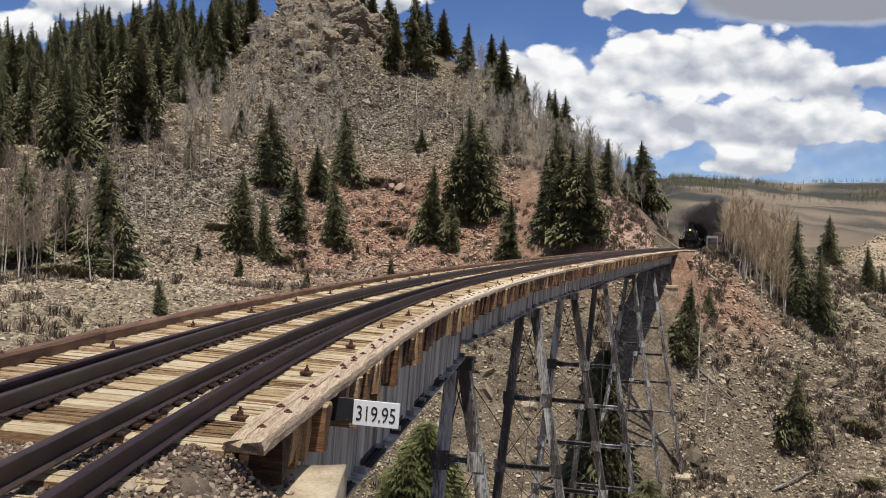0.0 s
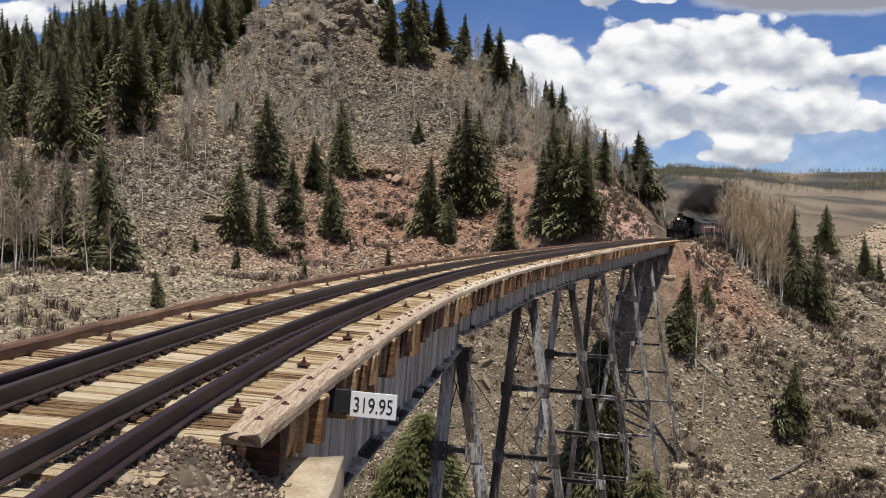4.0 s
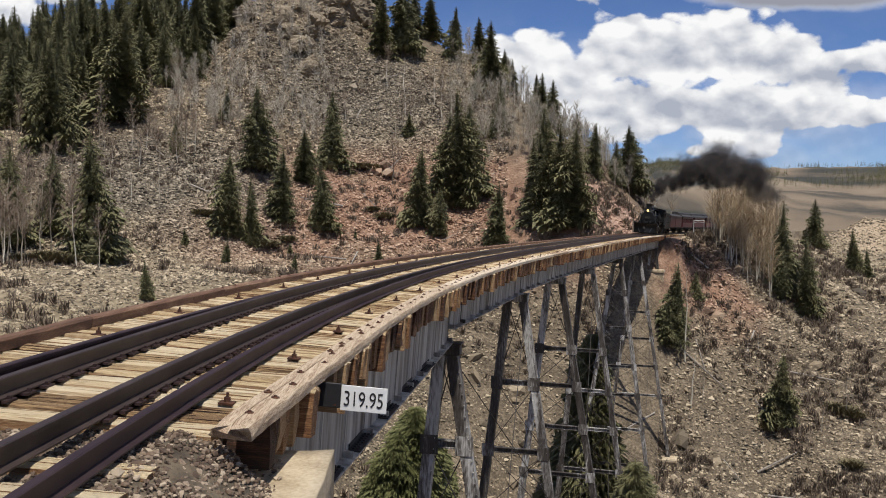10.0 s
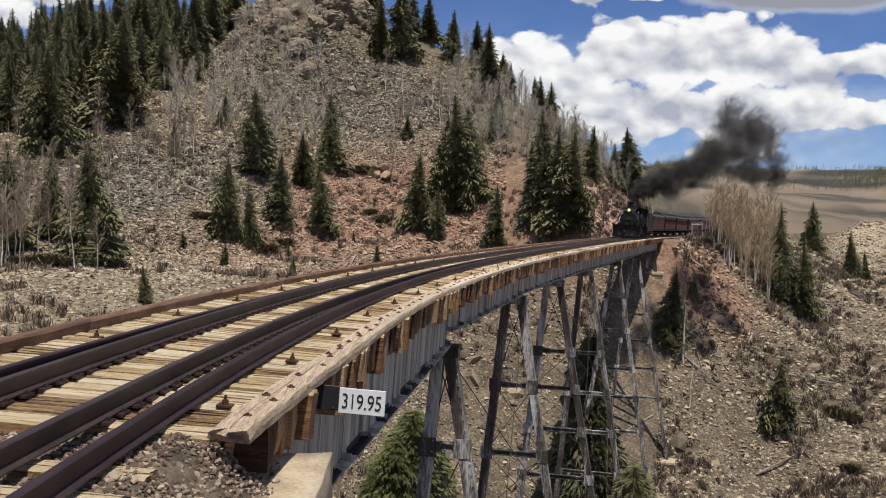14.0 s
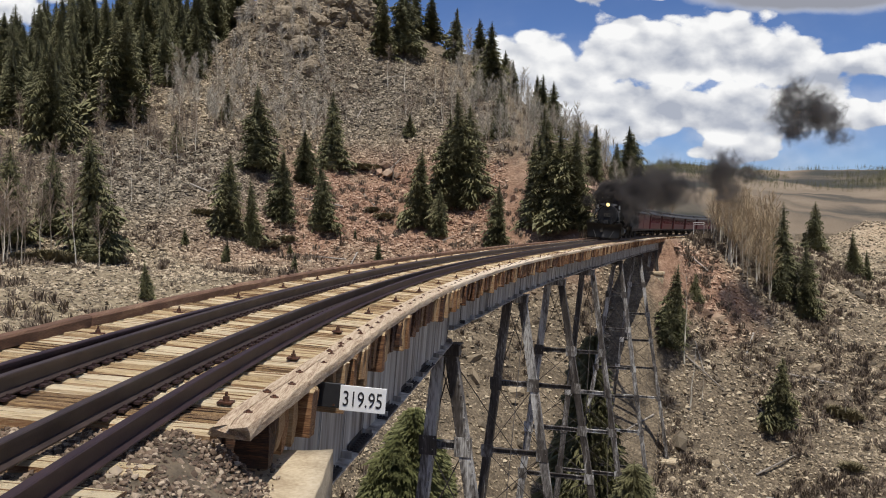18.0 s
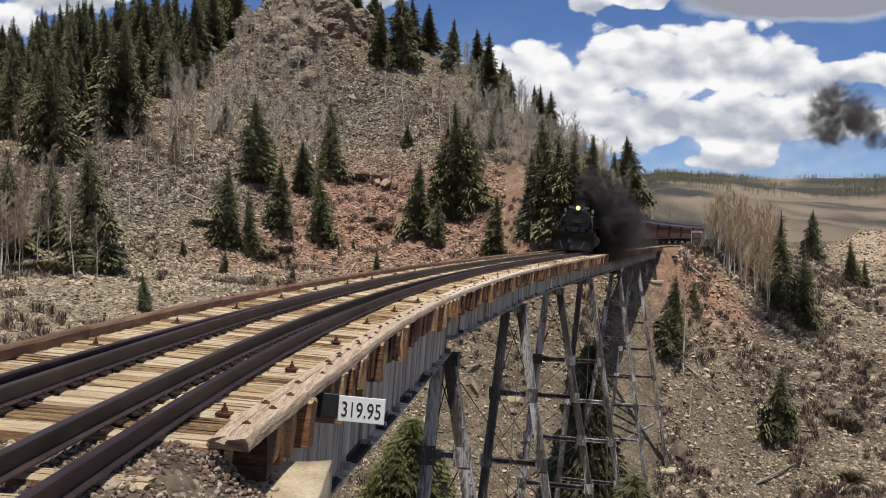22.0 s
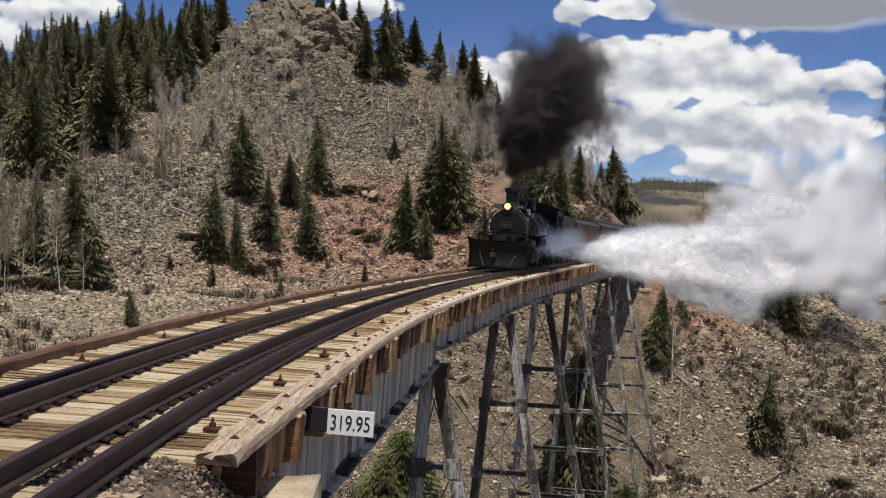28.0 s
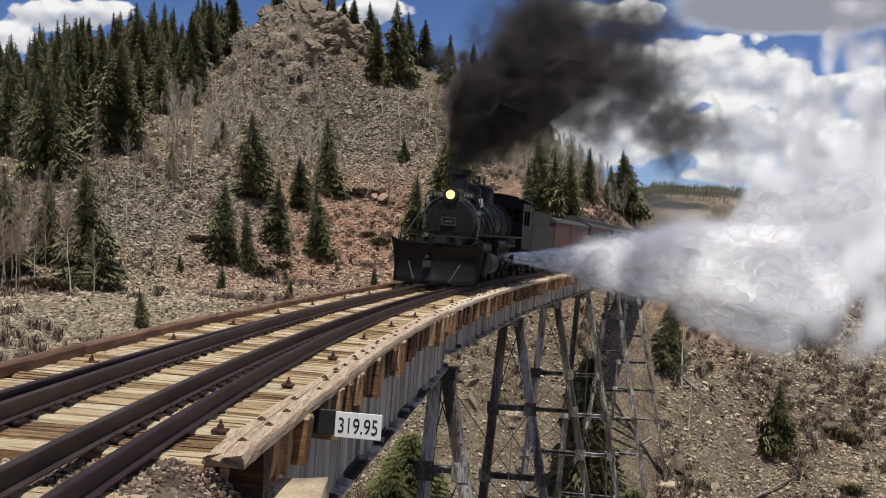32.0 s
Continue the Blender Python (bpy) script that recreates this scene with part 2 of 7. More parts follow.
def on_track(s, o=0.0, z=0.0, turn=0.0):
    """The pose at s along the track, o to its right, z above the tie tops: x right, y ahead, z up."""
    th = float(np.interp(s, S_GRID, TH))
    R = Vector((math.cos(th), -math.sin(th), -CANT)).normalized()
    g = (track_z(s + 0.5) - track_z(s - 0.5))
    T = Vector((math.sin(th), math.cos(th), g)).normalized()
    U = R.cross(T).normalized()
    T = U.cross(R)
    m = Matrix((R, T, U)).transposed().to_4x4()
    m.translation = Vector((float(np.interp(s, S_GRID, TX)), float(np.interp(s, S_GRID, TY)), float(track_z(s)))) + R * o + U * z
    return m


def sweep(profile, s0, s1, step, o=None, z=0.0):
    """A profile of (right, up) points drawn along the track: verts and faces. o(s): its shift to the right."""
    n = max(1, int(round((s1 - s0) / step)))
    verts, faces, k = [], [], len(profile)
    for i in range(n + 1):
        s = s0 + (s1 - s0) * i / n
        m = on_track(s, o(s) if o else 0.0, z)
        verts += [m @ Vector((x, 0, y)) for x, y in profile]
    for i in range(n):
        for j in range(k):
            a, b = i * k + j, i * k + (j + 1) % k
            faces.append((a, b, b + k, a + k))
    faces.append(tuple(range(k))[::-1])
    faces.append(tuple(range(n * k, n * k + k)))
    return verts, faces


# ---- the ground: sections of (distance, height) fanned round the near bank ----
SECTIONS = []


def section(azimuth, *dz):
    SECTIONS.append((azimuth, dz))


section(-180, (2, -0.5), (30, 0.5), (80, 8), (300, 60), (900, 120), (4500, 150))
section(-110, (2, -0.5), (8, -0.5), (40, 4), (110, 25), (300, 70), (900, 120), (4500, 150))
section(-60, (2, -0.5), (6, -0.6), (20, -4), (60, -5), (120, 8), (300, 60), (900, 100), (4500, 150))
section(-33, (2, -0.5), (5, -0.6), (12, -5), (35, -9), (60, -8.2), (85, -6), (110, -3.5), (150, 13), (200, 23), (260, 27), (900, 30), (4500, 150))
section(-27, (2, -0.5), (5, -0.6), (12, -5), (35, -9), (60, -8.2), (85, -6.2), (110, -4.5), (150, 12.5), (200, 24), (260, 28), (900, 30), (4500, 150))
section(-21, (2, -0.5), (6, -0.6), (14, -6), (35, -10), (60, -9), (85, -6.5), (110, -4.5), (150, 14), (205, 33.5), (260, 38), (900, 40), (4500, 150))
section(-14, (2, -0.5), (6.0, -0.55), (7.6, -0.68), (8.6, -3), (14, -9), (35, -13), (60, -11), (90, -7), (112, -4), (150, 15), (200, 38.5), (230, 46), (300, 48), (900, 60), (4500, 150))
section(-10.5, (2, -0.5), (5.2, -0.58), (6.8, -0.66), (7.7, -3), (12, -8), (30, -16), (58, -14), (96, -8), (118, -4), (150, 15), (178, 39), (190, 47), (240, 50), (900, 60), (4500, 150))
section(-8.3, (2, -0.4), (4.8, -0.68), (5.8, -0.95), (7, -3), (12, -8), (30, -18), (55, -17), (100, -8), (120, -4), (150, 13), (176, 36), (187, 47), (240, 51), (900, 60), (4500, 150))
section(-5.8, (2, -0.3), (5.0, -0.6), (7, -3), (9, -5.5), (30, -21), (52, -22), (92, -15), (110, -7), (120, -4.5), (150, 12), (178, 35), (190, 45), (240, 48), (900, 60), (4500, 150))
section(-3, (2, -0.3), (4.6, -0.6), (6.5, -3), (9, -5.5), (30, -24), (50, -26), (85, -20), (105, -10), (120, -5), (150, 11.5), (185, 35.5), (205, 45), (300, 42), (900, 60), (4500, 150))
section(2.5, (2, -0.3), (4, -0.8), (6, -4), (9, -7), (30, -32), (60, -36), (85, -26), (100, -17), (115, -6.5), (125, -3), (160, 19), (195, 37), (300, 32), (900, 20), (4500, 150))
section(6.2, (2, -0.3), (5, -1), (9, -9), (30, -36), (62, -40), (85, -31), (98, -23), (112, -6), (122, -1.4), (150, 14), (178, 24.6), (300, 15), (900, -20), (4500, 150))
section(9.9, (2, -0.3), (4, -1), (9, -10), (30, -38), (62, -42), (86, -34), (100, -22), (110, -8), (116, -2), (130, 5.2), (151, 13.6), (260, 2), (900, -60), (1500, 0), (4500, 150))
section(15, (2, -0.3), (3.5, -1), (9, -11), (30, -40), (64, -43), (88, -33), (106, -20), (117, -7), (124, -2.6), (135, -2.2), (152, 2.0), (260, -8), (900, -60), (1400, 25), (3000, 172), (4500, 178))
section(18.7, (2, -0.3), (3.5, -1), (9, -11), (30, -40), (64, -44), (88, -37), (106, -25), (118, -15), (133, -3.5), (140, -2.6), (160, -2.6), (260, -20), (900, -70), (1400, 15), (3000, 160), (4500, 166))
section(22, (2, -0.3), (3.5, -1), (9, -12), (30, -41), (64, -45), (88, -40), (105, -30), (125, -14), (145, -5), (160, -4), (178, -3.3), (260, -25), (900, -80), (1400, -5), (3000, 146), (4500, 152))
section(27, (2, -0.3), (3.5, -1), (9, -12), (30, -42), (64, -46), (85, -40), (100, -31), (130, -17), (160, -8), (186, -6), (198, 0.2), (210, 0.6), (235, -9), (300, -35), (900, -80), (1400, -20), (3000, 144), (4500, 152))
section(33, (2, -0.3), (3.5, -1), (9, -12), (30, -42), (64, -46), (90, -38), (130, -19), (165, -10), (188, -8), (200, -0.5), (212, 0.2), (240, -10), (300, -40), (900, -80), (1400, -20), (3000, 152), (4500, 160))
section(70, (2, -0.4), (5, -1), (14, -12), (40, -42), (90, -50), (200, -40), (900, -80), (3000, 60), (4500, 120))
section(120, (2, -0.5), (10, -1), (30, -14), (100, -40), (900, -60), (4500, 120))
section(180, (2, -0.5), (30, 0.5), (80, 8), (300, 60), (900, 120), (4500, 150))
SECTION_AZ = np.array([s[0] for s in SECTIONS], float)


def fbm(x, y, scale, octaves=4, seed=0.0):
    """Smooth value noise on arrays, about -1 to 1."""
    out, amp, tot = np.zeros_like(x), 1.0, 0.0
    for k in range(octaves):
        fx, fy = x / scale * 2**k + 37.1 * k + seed, y / scale * 2**k + 11.7 * k - seed
        ix, iy = np.floor(fx), np.floor(fy)
        ux, uy = fx - ix, fy - iy
        ux, uy = ux * ux * (3 - 2 * ux), uy * uy * (3 - 2 * uy)

        def h(a, b):
            v = np.sin(a * 127.1 + b * 311.7) * 43758.5453
            return (v - np.floor(v)) * 2 - 1

        v = (h(ix, iy) * (1 - ux) + h(ix + 1, iy) * ux) * (1 - uy) + (h(ix, iy + 1) * (1 - ux) + h(ix + 1, iy + 1) * ux) * uy
        out, tot, amp = out + v * amp, tot + amp, amp * 0.5
    return out / tot


def ground_z(x, y):
    """The ground's height at arrays of places."""
    x, y = np.atleast_1d(np.asarray(x, float)), np.atleast_1d(np.asarray(y, float))
    d, az = np.hypot(x, y), np.degrees(np.arctan2(x, y))
    az = az + 1.2 * fbm(x, y, 26.0, 2, 5.0) * np.clip((d - 30) / 60, 0, 1)
    az = np.clip(az, -180, 180)
    rows = np.array([np.interp(d, [p[0] for p in dz], [p[1] for p in dz]) for _, dz in SECTIONS])
    i = np.clip(np.searchsorted(SECTION_AZ, az) - 1, 0, len(SECTIONS) - 2)
    f = (az - SECTION_AZ[i]) / (SECTION_AZ[i + 1] - SECTION_AZ[i])
    k = np.arange(len(d))
    z = rows[i, k] * (1 - f) + rows[i + 1, k] * f
    rough = np.clip((d - 12) / 60, 0, 1)
    z = z + rough * (1.9 * fbm(x, y, 17.0, 5) + 0.6 * fbm(x, y, 3.2, 3, 9.0))
    crag = np.clip(1 - np.hypot(x + 30, y - 183) / 34, 0, 1)
    z = z + crag * (2.6 * np.abs(fbm(x, y, 9.0, 4, 2.0)) + 1.0 * fbm(x, y, 3.0, 2, 4.0))
    z = z + np.clip((d - 400) / 900, 0, 1) * 26 * fbm(x, y, 500.0, 4, 3.0)
    # the bed of the line on either side of the bridge
    pick = slice(0, len(S_GRID), 4)
    sx, sy, ss = TX[pick], TY[pick], S_GRID[pick]
    near = np.where(d < 340)[0]
    for a in range(0, len(near), 20000):
        q = near[a:a + 20000]
        dd = (x[q, None] - sx) ** 2 + (y[q, None] - sy) ** 2
        j = dd.argmin(1)
        dist, s = np.sqrt(dd[np.arange(len(q)), j]), ss[j]
        bed = track_z(s) - np.where(s < 3, 0.11, 0.35)
        off = np.where(s < 0.4, 0.0, np.where(s > BRIDGE - 1.5, 0.0, 1.0))
        w = np.clip(1 - (dist - np.where(s < 5, 1.15, 2.3)) / np.where(s < 5, 0.9, 3.4), 0, 1) * (1 - off)
        w = w * w * (3 - 2 * w)
        z[q] = z[q] * (1 - w) + bed * w
    return z


def make_ground(mat):
    az = np.concatenate([np.arange(-180, -34, 4.0), np.arange(-34, 34, 0.2), np.arange(34, 180.1, 4.0)])
    r = np.concatenate([[0.0], np.geomspace(0.8, 14, 34), np.geomspace(14.6, 70, 60), np.arange(71, 215, 0.8), np.geomspace(217, 4600, 60)])
    A, Rr = np.meshgrid(np.radians(az), r, indexing="ij")
    x, y = (np.sin(A) * Rr).ravel(), (np.cos(A) * Rr).ravel()
    z = ground_z(x, y)
    n, k = len(az), len(r)
    idx = np.arange(n * k).reshape(n, k)
    f = np.stack([idx[:-1, :-1], idx[:-1, 1:], idx[1:, 1:], idx[1:, :-1]], -1).reshape(-1, 4)[:, ::-1]
    me = mesh_of("ground", np.stack([x, y, z], 1), f.tolist(), mat, True)
    return tagged(new("ground", me), "rocky brown mountainside with scree and dry grass", "ground", kind="structure")



# ---- the trestle bridge ----


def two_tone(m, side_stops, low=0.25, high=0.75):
    """Faces that look up keep the material's first colour; the flanks take a darker, browner one."""
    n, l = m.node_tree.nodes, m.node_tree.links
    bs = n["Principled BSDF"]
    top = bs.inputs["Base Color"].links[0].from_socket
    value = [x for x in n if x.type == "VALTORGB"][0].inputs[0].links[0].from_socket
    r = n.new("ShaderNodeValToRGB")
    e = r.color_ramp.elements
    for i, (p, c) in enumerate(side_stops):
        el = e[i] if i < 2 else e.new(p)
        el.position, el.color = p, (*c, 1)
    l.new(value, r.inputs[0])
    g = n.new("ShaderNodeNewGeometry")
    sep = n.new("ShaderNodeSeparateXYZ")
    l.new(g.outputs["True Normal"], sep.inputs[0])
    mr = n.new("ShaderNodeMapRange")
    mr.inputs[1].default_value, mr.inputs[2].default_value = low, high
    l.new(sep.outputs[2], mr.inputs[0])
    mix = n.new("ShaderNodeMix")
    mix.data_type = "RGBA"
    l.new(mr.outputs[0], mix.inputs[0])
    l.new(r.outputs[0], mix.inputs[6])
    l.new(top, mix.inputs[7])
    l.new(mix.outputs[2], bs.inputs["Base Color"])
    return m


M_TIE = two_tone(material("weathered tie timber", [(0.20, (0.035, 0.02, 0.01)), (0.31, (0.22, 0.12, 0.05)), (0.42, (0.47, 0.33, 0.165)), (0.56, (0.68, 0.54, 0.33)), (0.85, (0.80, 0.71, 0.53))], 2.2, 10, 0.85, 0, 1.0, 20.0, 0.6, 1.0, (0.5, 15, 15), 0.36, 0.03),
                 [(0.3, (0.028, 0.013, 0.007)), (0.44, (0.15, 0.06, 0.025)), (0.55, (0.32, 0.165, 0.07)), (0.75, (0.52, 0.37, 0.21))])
M_TIMBER = material("bleached guard timber", [(0.27, (0.085, 0.045, 0.022)), (0.38, (0.30, 0.20, 0.125)), (0.52, (0.56, 0.44, 0.31)), (0.75, (0.74, 0.64, 0.50))], 2.0, 10, 0.85, 0, 1.0, 14.0, 0.6, 0.8, (13, 0.6, 13), 0.3, 0.02, coords="Object")
M_TIMBER_BROWN = material("brown guard timber", [(0.3, (0.055, 0.026, 0.015)), (0.55, (0.16, 0.085, 0.05)), (0.8, (0.40, 0.28, 0.18))], 2.0, 9, 0.85, 0, 0.6, 26.0, 0.45, 0.5, (5, 0.35, 5), 0.15, 0.015)
M_RAIL = material("rusty rail steel", [(0.3, (0.030, 0.018, 0.020)), (0.6, (0.060, 0.036, 0.036)), (0.85, (0.12, 0.07, 0.06))], 3.0, 6, 0.55, 0.4, 0.2, 60.0, 0.4, bump_dist=0.003)
M_RAIL_TOP = material("worn rail steel", [(0.3, (0.038, 0.026, 0.023)), (0.7, (0.085, 0.060, 0.050))], 3.0, 6, 0.5, 0.3, 0.1, 60.0, 0.3, bump_dist=0.002)
M_GIRDER = material("grey girder paint", [(0.36, (0.05, 0.035, 0.026)), (0.43, (0.20, 0.17, 0.145)), (0.5, (0.34, 0.31, 0.27)), (0.58, (0.47, 0.44, 0.39)), (0.68, (0.68, 0.65, 0.59))], 1.6, 8, 0.6, 0.0, 0.2, 4.5, 0.35, 0.3, (1.7, 1.7, 0.05), 0.06, 0.006)
M_STEEL = material("streaked tower steel", [(0.36, (0.030, 0.024, 0.020)), (0.47, (0.075, 0.064, 0.056)), (0.54, (0.19, 0.175, 0.16)), (0.62, (0.46, 0.445, 0.42)), (0.82, (0.72, 0.71, 0.69))], 0.8, 8, 0.55, 0.0, 0.3, 7.0, 0.4, 0.3, (3, 3, 0.5), 0.18, 0.006)
M_TIEROD = material("dark rod iron", [(0.3, (0.025, 0.020, 0.018)), (0.8, (0.075, 0.062, 0.055))], 6, 4, 0.7, 0.3, 0.1)
M_BOLT = material("rusted iron", [(0.3, (0.035, 0.015, 0.01)), (0.7, (0.13, 0.055, 0.03))], 20, 4, 0.8, 0.3, 0.3)
M_STONE = material("sandstone masonry", [(0.3, (0.27, 0.20, 0.12)), (0.55, (0.50, 0.41, 0.28)), (0.8, (0.64, 0.56, 0.42))], 2.5, 8, 0.9, 0, 0.6, 25, 0.4, jitter=0.2, bump_dist=0.03)

bridge = tagged(new("trestle_bridge"), "curved steel deck-girder railway trestle with weathered timber ties", "bridge")
RAIL = [(-0.065, 0.0), (0.065, 0.0), (0.065, 0.012), (0.012, 0.03), (0.010, 0.118), (0.034, 0.128), (0.034, 0.158), (0.026, 0.166), (-0.026, 0.166), (-0.034, 0.158), (-0.034, 0.128), (-0.010, 0.118), (-0.012, 0.03), (-0.065, 0.012)]


def rail_offset(kind):
    # the outer guard rails close up to the running rails away from the bank
    if kind == "guard_right":
        return lambda s: 0.965 - 0.0122 * min(max(s, -5), 20)
    if kind == "guard_left":
        return lambda s: -0.754 + 0.0252 * min(max(s, -5), 8)
    return (lambda s: 0.48) if kind == "right" else (lambda s: -0.48)


for kind, mat in (("right", M_RAIL_TOP), ("left", M_RAIL_TOP), ("guard_right", M_RAIL), ("guard_left", M_RAIL)):
    v, f = sweep(RAIL, -27.0, 250.0 if "guard" not in kind else BRIDGE + 2, 0.8, rail_offset(kind), 0.03)
    child("rail" if "guard" not in kind else "guard_rail", mesh_of("rail", v, f, mat), bridge, None, "dark steel running rail" if "guard" not in kind else "rusty outer guard rail")

# ties: a few shared shapes, worn corners and ragged right ends
rng = random.Random(4)


def tie_mesh(seed, depth, length):
    r = random.Random(seed)
    bm = bmesh.new()
    n = 6
    c1, c2 = r.uniform(-0.075, -0.02), r.uniform(0.02, 0.075)
    w1, w2 = r.choice((0.003, 0.006, 0.010)), r.choice((0.003, 0.005, 0.011))
    ring = [(-0.10, -depth), (0.10, -depth), (0.124, -depth * 0.5), (0.122, -0.03), (0.104, -0.004), (c2 + w2, 0.004), (c2, -0.035), (c2 - w2, 0.004), (c1 + w1, 0.006), (c1, -0.04), (c1 - w1, 0.004), (-0.104, -0.004), (-0.122, -0.03), (-0.124, -depth * 0.5)]
    rows = []
    for i in range(n + 1):
        x = -1.80 + (1.80 + length) * i / n
        rows.append([bm.verts.new((x + (r.uniform(-0.02, 0.02) if i in (0, n) else 0), yy + r.uniform(-0.006, 0.006), zz + r.uniform(-0.009, 0.006))) for yy, zz in ring])
    for a, b in zip(rows, rows[1:]):
        for j in range(len(ring)):
            bm.faces.new((a[j], a[(j + 1) % len(ring)], b[(j + 1) % len(ring)], b[j]))
    bm.faces.new(rows[0])
    bm.faces.new(rows[-1][::-1])
    bmesh.ops.recalc_face_normals(bm, faces=bm.faces)
    me = bpy.data.meshes.new("tie")
    bm.to_mesh(me)
    bm.free()
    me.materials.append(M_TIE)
    return me


TIES = [tie_mesh(i, rng.uniform(0.34, 0.58), rng.uniform(1.77, 1.87)) for i in range(18)]
BANK_TIES = [tie_mesh(60 + i, 0.38 + 0.05 * i, 1.68) for i in range(3)]
END_TIE = tie_mesh(66, 0.42, 1.34)
SHORT_TIES = [tie_mesh(40 + i, 0.30, 1.47) for i in range(3)]
TIE_STEP = 0.305
s, far_v, far_f, count = 0.36, [], [], 0
while s < BRIDGE:
    m = on_track(s, rng.uniform(-0.02, 0.02), rng.uniform(-0.022, 0.008)) @ pose(0, 0, 0, rng.uniform(-2, 2), 0, rng.uniform(-0.7, 0.7))
    me = END_TIE if count < 2 else rng.choice(SHORT_TIES if 2.35 < s < 3.1 else BANK_TIES if s < 2.0 else TIES)
    count += 1
    if count <= 300:
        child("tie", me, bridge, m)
    else:
        k = len(far_v)
        far_v += [m @ v.co for v in me.vertices]
        far_f += [tuple(k + i for i in p.vertices) for p in me.polygons]
    s += TIE_STEP * rng.uniform(0.93, 1.07)
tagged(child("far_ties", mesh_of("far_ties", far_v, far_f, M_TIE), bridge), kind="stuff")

# guard timbers, each in lengths butted end to end; the right one draws in at the bank
def draw_in(s):
    return -0.13 * max(0.0, 1.0 - max(0.0, s) / 4.0)


for side, mat, x0, x1, label in ((1, M_TIMBER, 1.55, 1.84, "split sun-bleached guard timber"), (-1, M_TIMBER_BROWN, -1.80, -1.64, "brown guard timber")):
    s, k = 0.08 if side > 0 else -0.1, 0
    while s < BRIDGE:
        e = min(s + rng.uniform(4.6, 5.4), BRIDGE)
        top = 0.105 if side > 0 else 0.125
        prof = [(x0, -0.01), (x1, -0.01), (x1 + 0.004, top - 0.025), (x1 - 0.02, top), (x0 + 0.02, top), (x0, top - 0.02)]
        near = s < 16 and side > 0
        if near:
            xm = x0 + (x1 - x0) * rng.uniform(0.35, 0.65)
            prof = [(x0, -0.01), (x1, -0.01), (x1 + 0.004, 0.05), (x1 - 0.004, top - 0.014), (x1 - 0.012, top), (xm + 0.010, top + 0.002), (xm, top - 0.045), (xm - 0.008, top - 0.002), (x0 + 0.012, top), (x0, top - 0.025), (x0 - 0.004, 0.06)]
        v, f = sweep(prof, s, e - 0.012, 0.16 if near else 0.5, draw_in if side > 0 else None, 0.0)
        v = [p + Vector(noise.noise_vector(p * (2.6 if near else 1.5))) * (0.009 if near else 0.012) + Vector((rng.uniform(-0.004, 0.004), rng.uniform(-0.012, 0.012), rng.uniform(-0.004, 0.004))) for p in v]
        if k == 0:
            for q in range(len(prof)):
                v[q] = v[q] + Vector((rng.uniform(-0.01, 0.01), rng.uniform(-0.09, 0.07), rng.uniform(-0.025, 0.012)))
        t = child("guard_timber", mesh_of("guard_timber", v, f, mat), bridge, None, label)
        s, k = e, k + 1

# bolt heads along the timbers
bm = bmesh.new()
bmesh.ops.create_cone(bm, cap_ends=True, segments=8, radius1=0.040, radius2=0.036, depth=0.012, matrix=pose(0, 0, 0.004))
bmesh.ops.create_cone(bm, cap_ends=True, segments=6, radius1=0.018, radius2=0.016, depth=0.016, matrix=pose(0, 0, 0.016))
BOLT = bpy.data.meshes.new("bolt")
bm.to_mesh(BOLT)
bm.free()
BOLT.materials.append(M_BOLT)
s = 0.5
while s < 62:
    child("bolt", BOLT, bridge, on_track(s, 1.70 + draw_in(s) + rng.uniform(-0.06, 0.06), 0.105))
    if rng.random() < 0.45:
        child("bolt", BOLT, bridge, on_track(s + 0.2, 1.63 + draw_in(s), 0.105))
    if rng.random() < 0.4:
        child("bolt", BOLT, bridge, on_track(s + 0.1, -1.71, 0.125))
    s += 0.62
# hook bolts that stand on the ties inside the right timber
bm = bmesh.new()
box(bm, -0.065, 0.065, -0.06, 0.06, 0.0, 0.018)
rod(bm, (0, 0, 0.018), (0, 0, 0.06), 0.032, 0.028, 6)
rod(bm, (0, 0, 0.04), (0, 0, 0.10), 0.013, 0.013, 6)
HOOK = bpy.data.meshes.new("hook_bolt")
bm.to_mesh(HOOK)
bm.free()
HOOK.materials.append(M_BOLT)
s = 1.2
while s < 45:
    child("hook_bolt", HOOK, bridge, on_track(s, 1.22 + rng.uniform(-0.04, 0.04), 0.0))
    child("hook_bolt", HOOK, bridge, on_track(s + 0.4, -1.30 + rng.uniform(-0.04, 0.04), 0.0))
    s += 2.45
# spikes and tie plates beside the rails
bm = bmesh.new()
box(bm, -0.11, 0.11, -0.08, 0.08, 0.0, 0.022)
box(bm, 0.07, 0.10, -0.012, 0.02, 0.02, 0.05)
box(bm, -0.10, -0.07, -0.02, 0.012, 0.02, 0.05)
PLATE = bpy.data.meshes.new("tie_plate")
bm.to_mesh(PLATE)
bm.free()
PLATE.materials.append(M_RAIL)
for i in range(70):
    s = 0.3 + i * TIE_STEP
    child("tie_plate", PLATE, bridge, on_track(s, 0.48, 0.006))
    child("tie_plate", PLATE, bridge, on_track(s, -0.48, 0.006))

# plate girders, each a straight chord between two bents
BENTS = [18.6, 31.7, 42.7, 55.1, 74.2, 94.5, 112.7]
ENDS = [0.8, *BENTS, BRIDGE]
G_TOP = -0.40
G_LOW = [-1.88, -1.52, -1.46, -1.50, -1.62, -1.68, -1.62, -1.60]


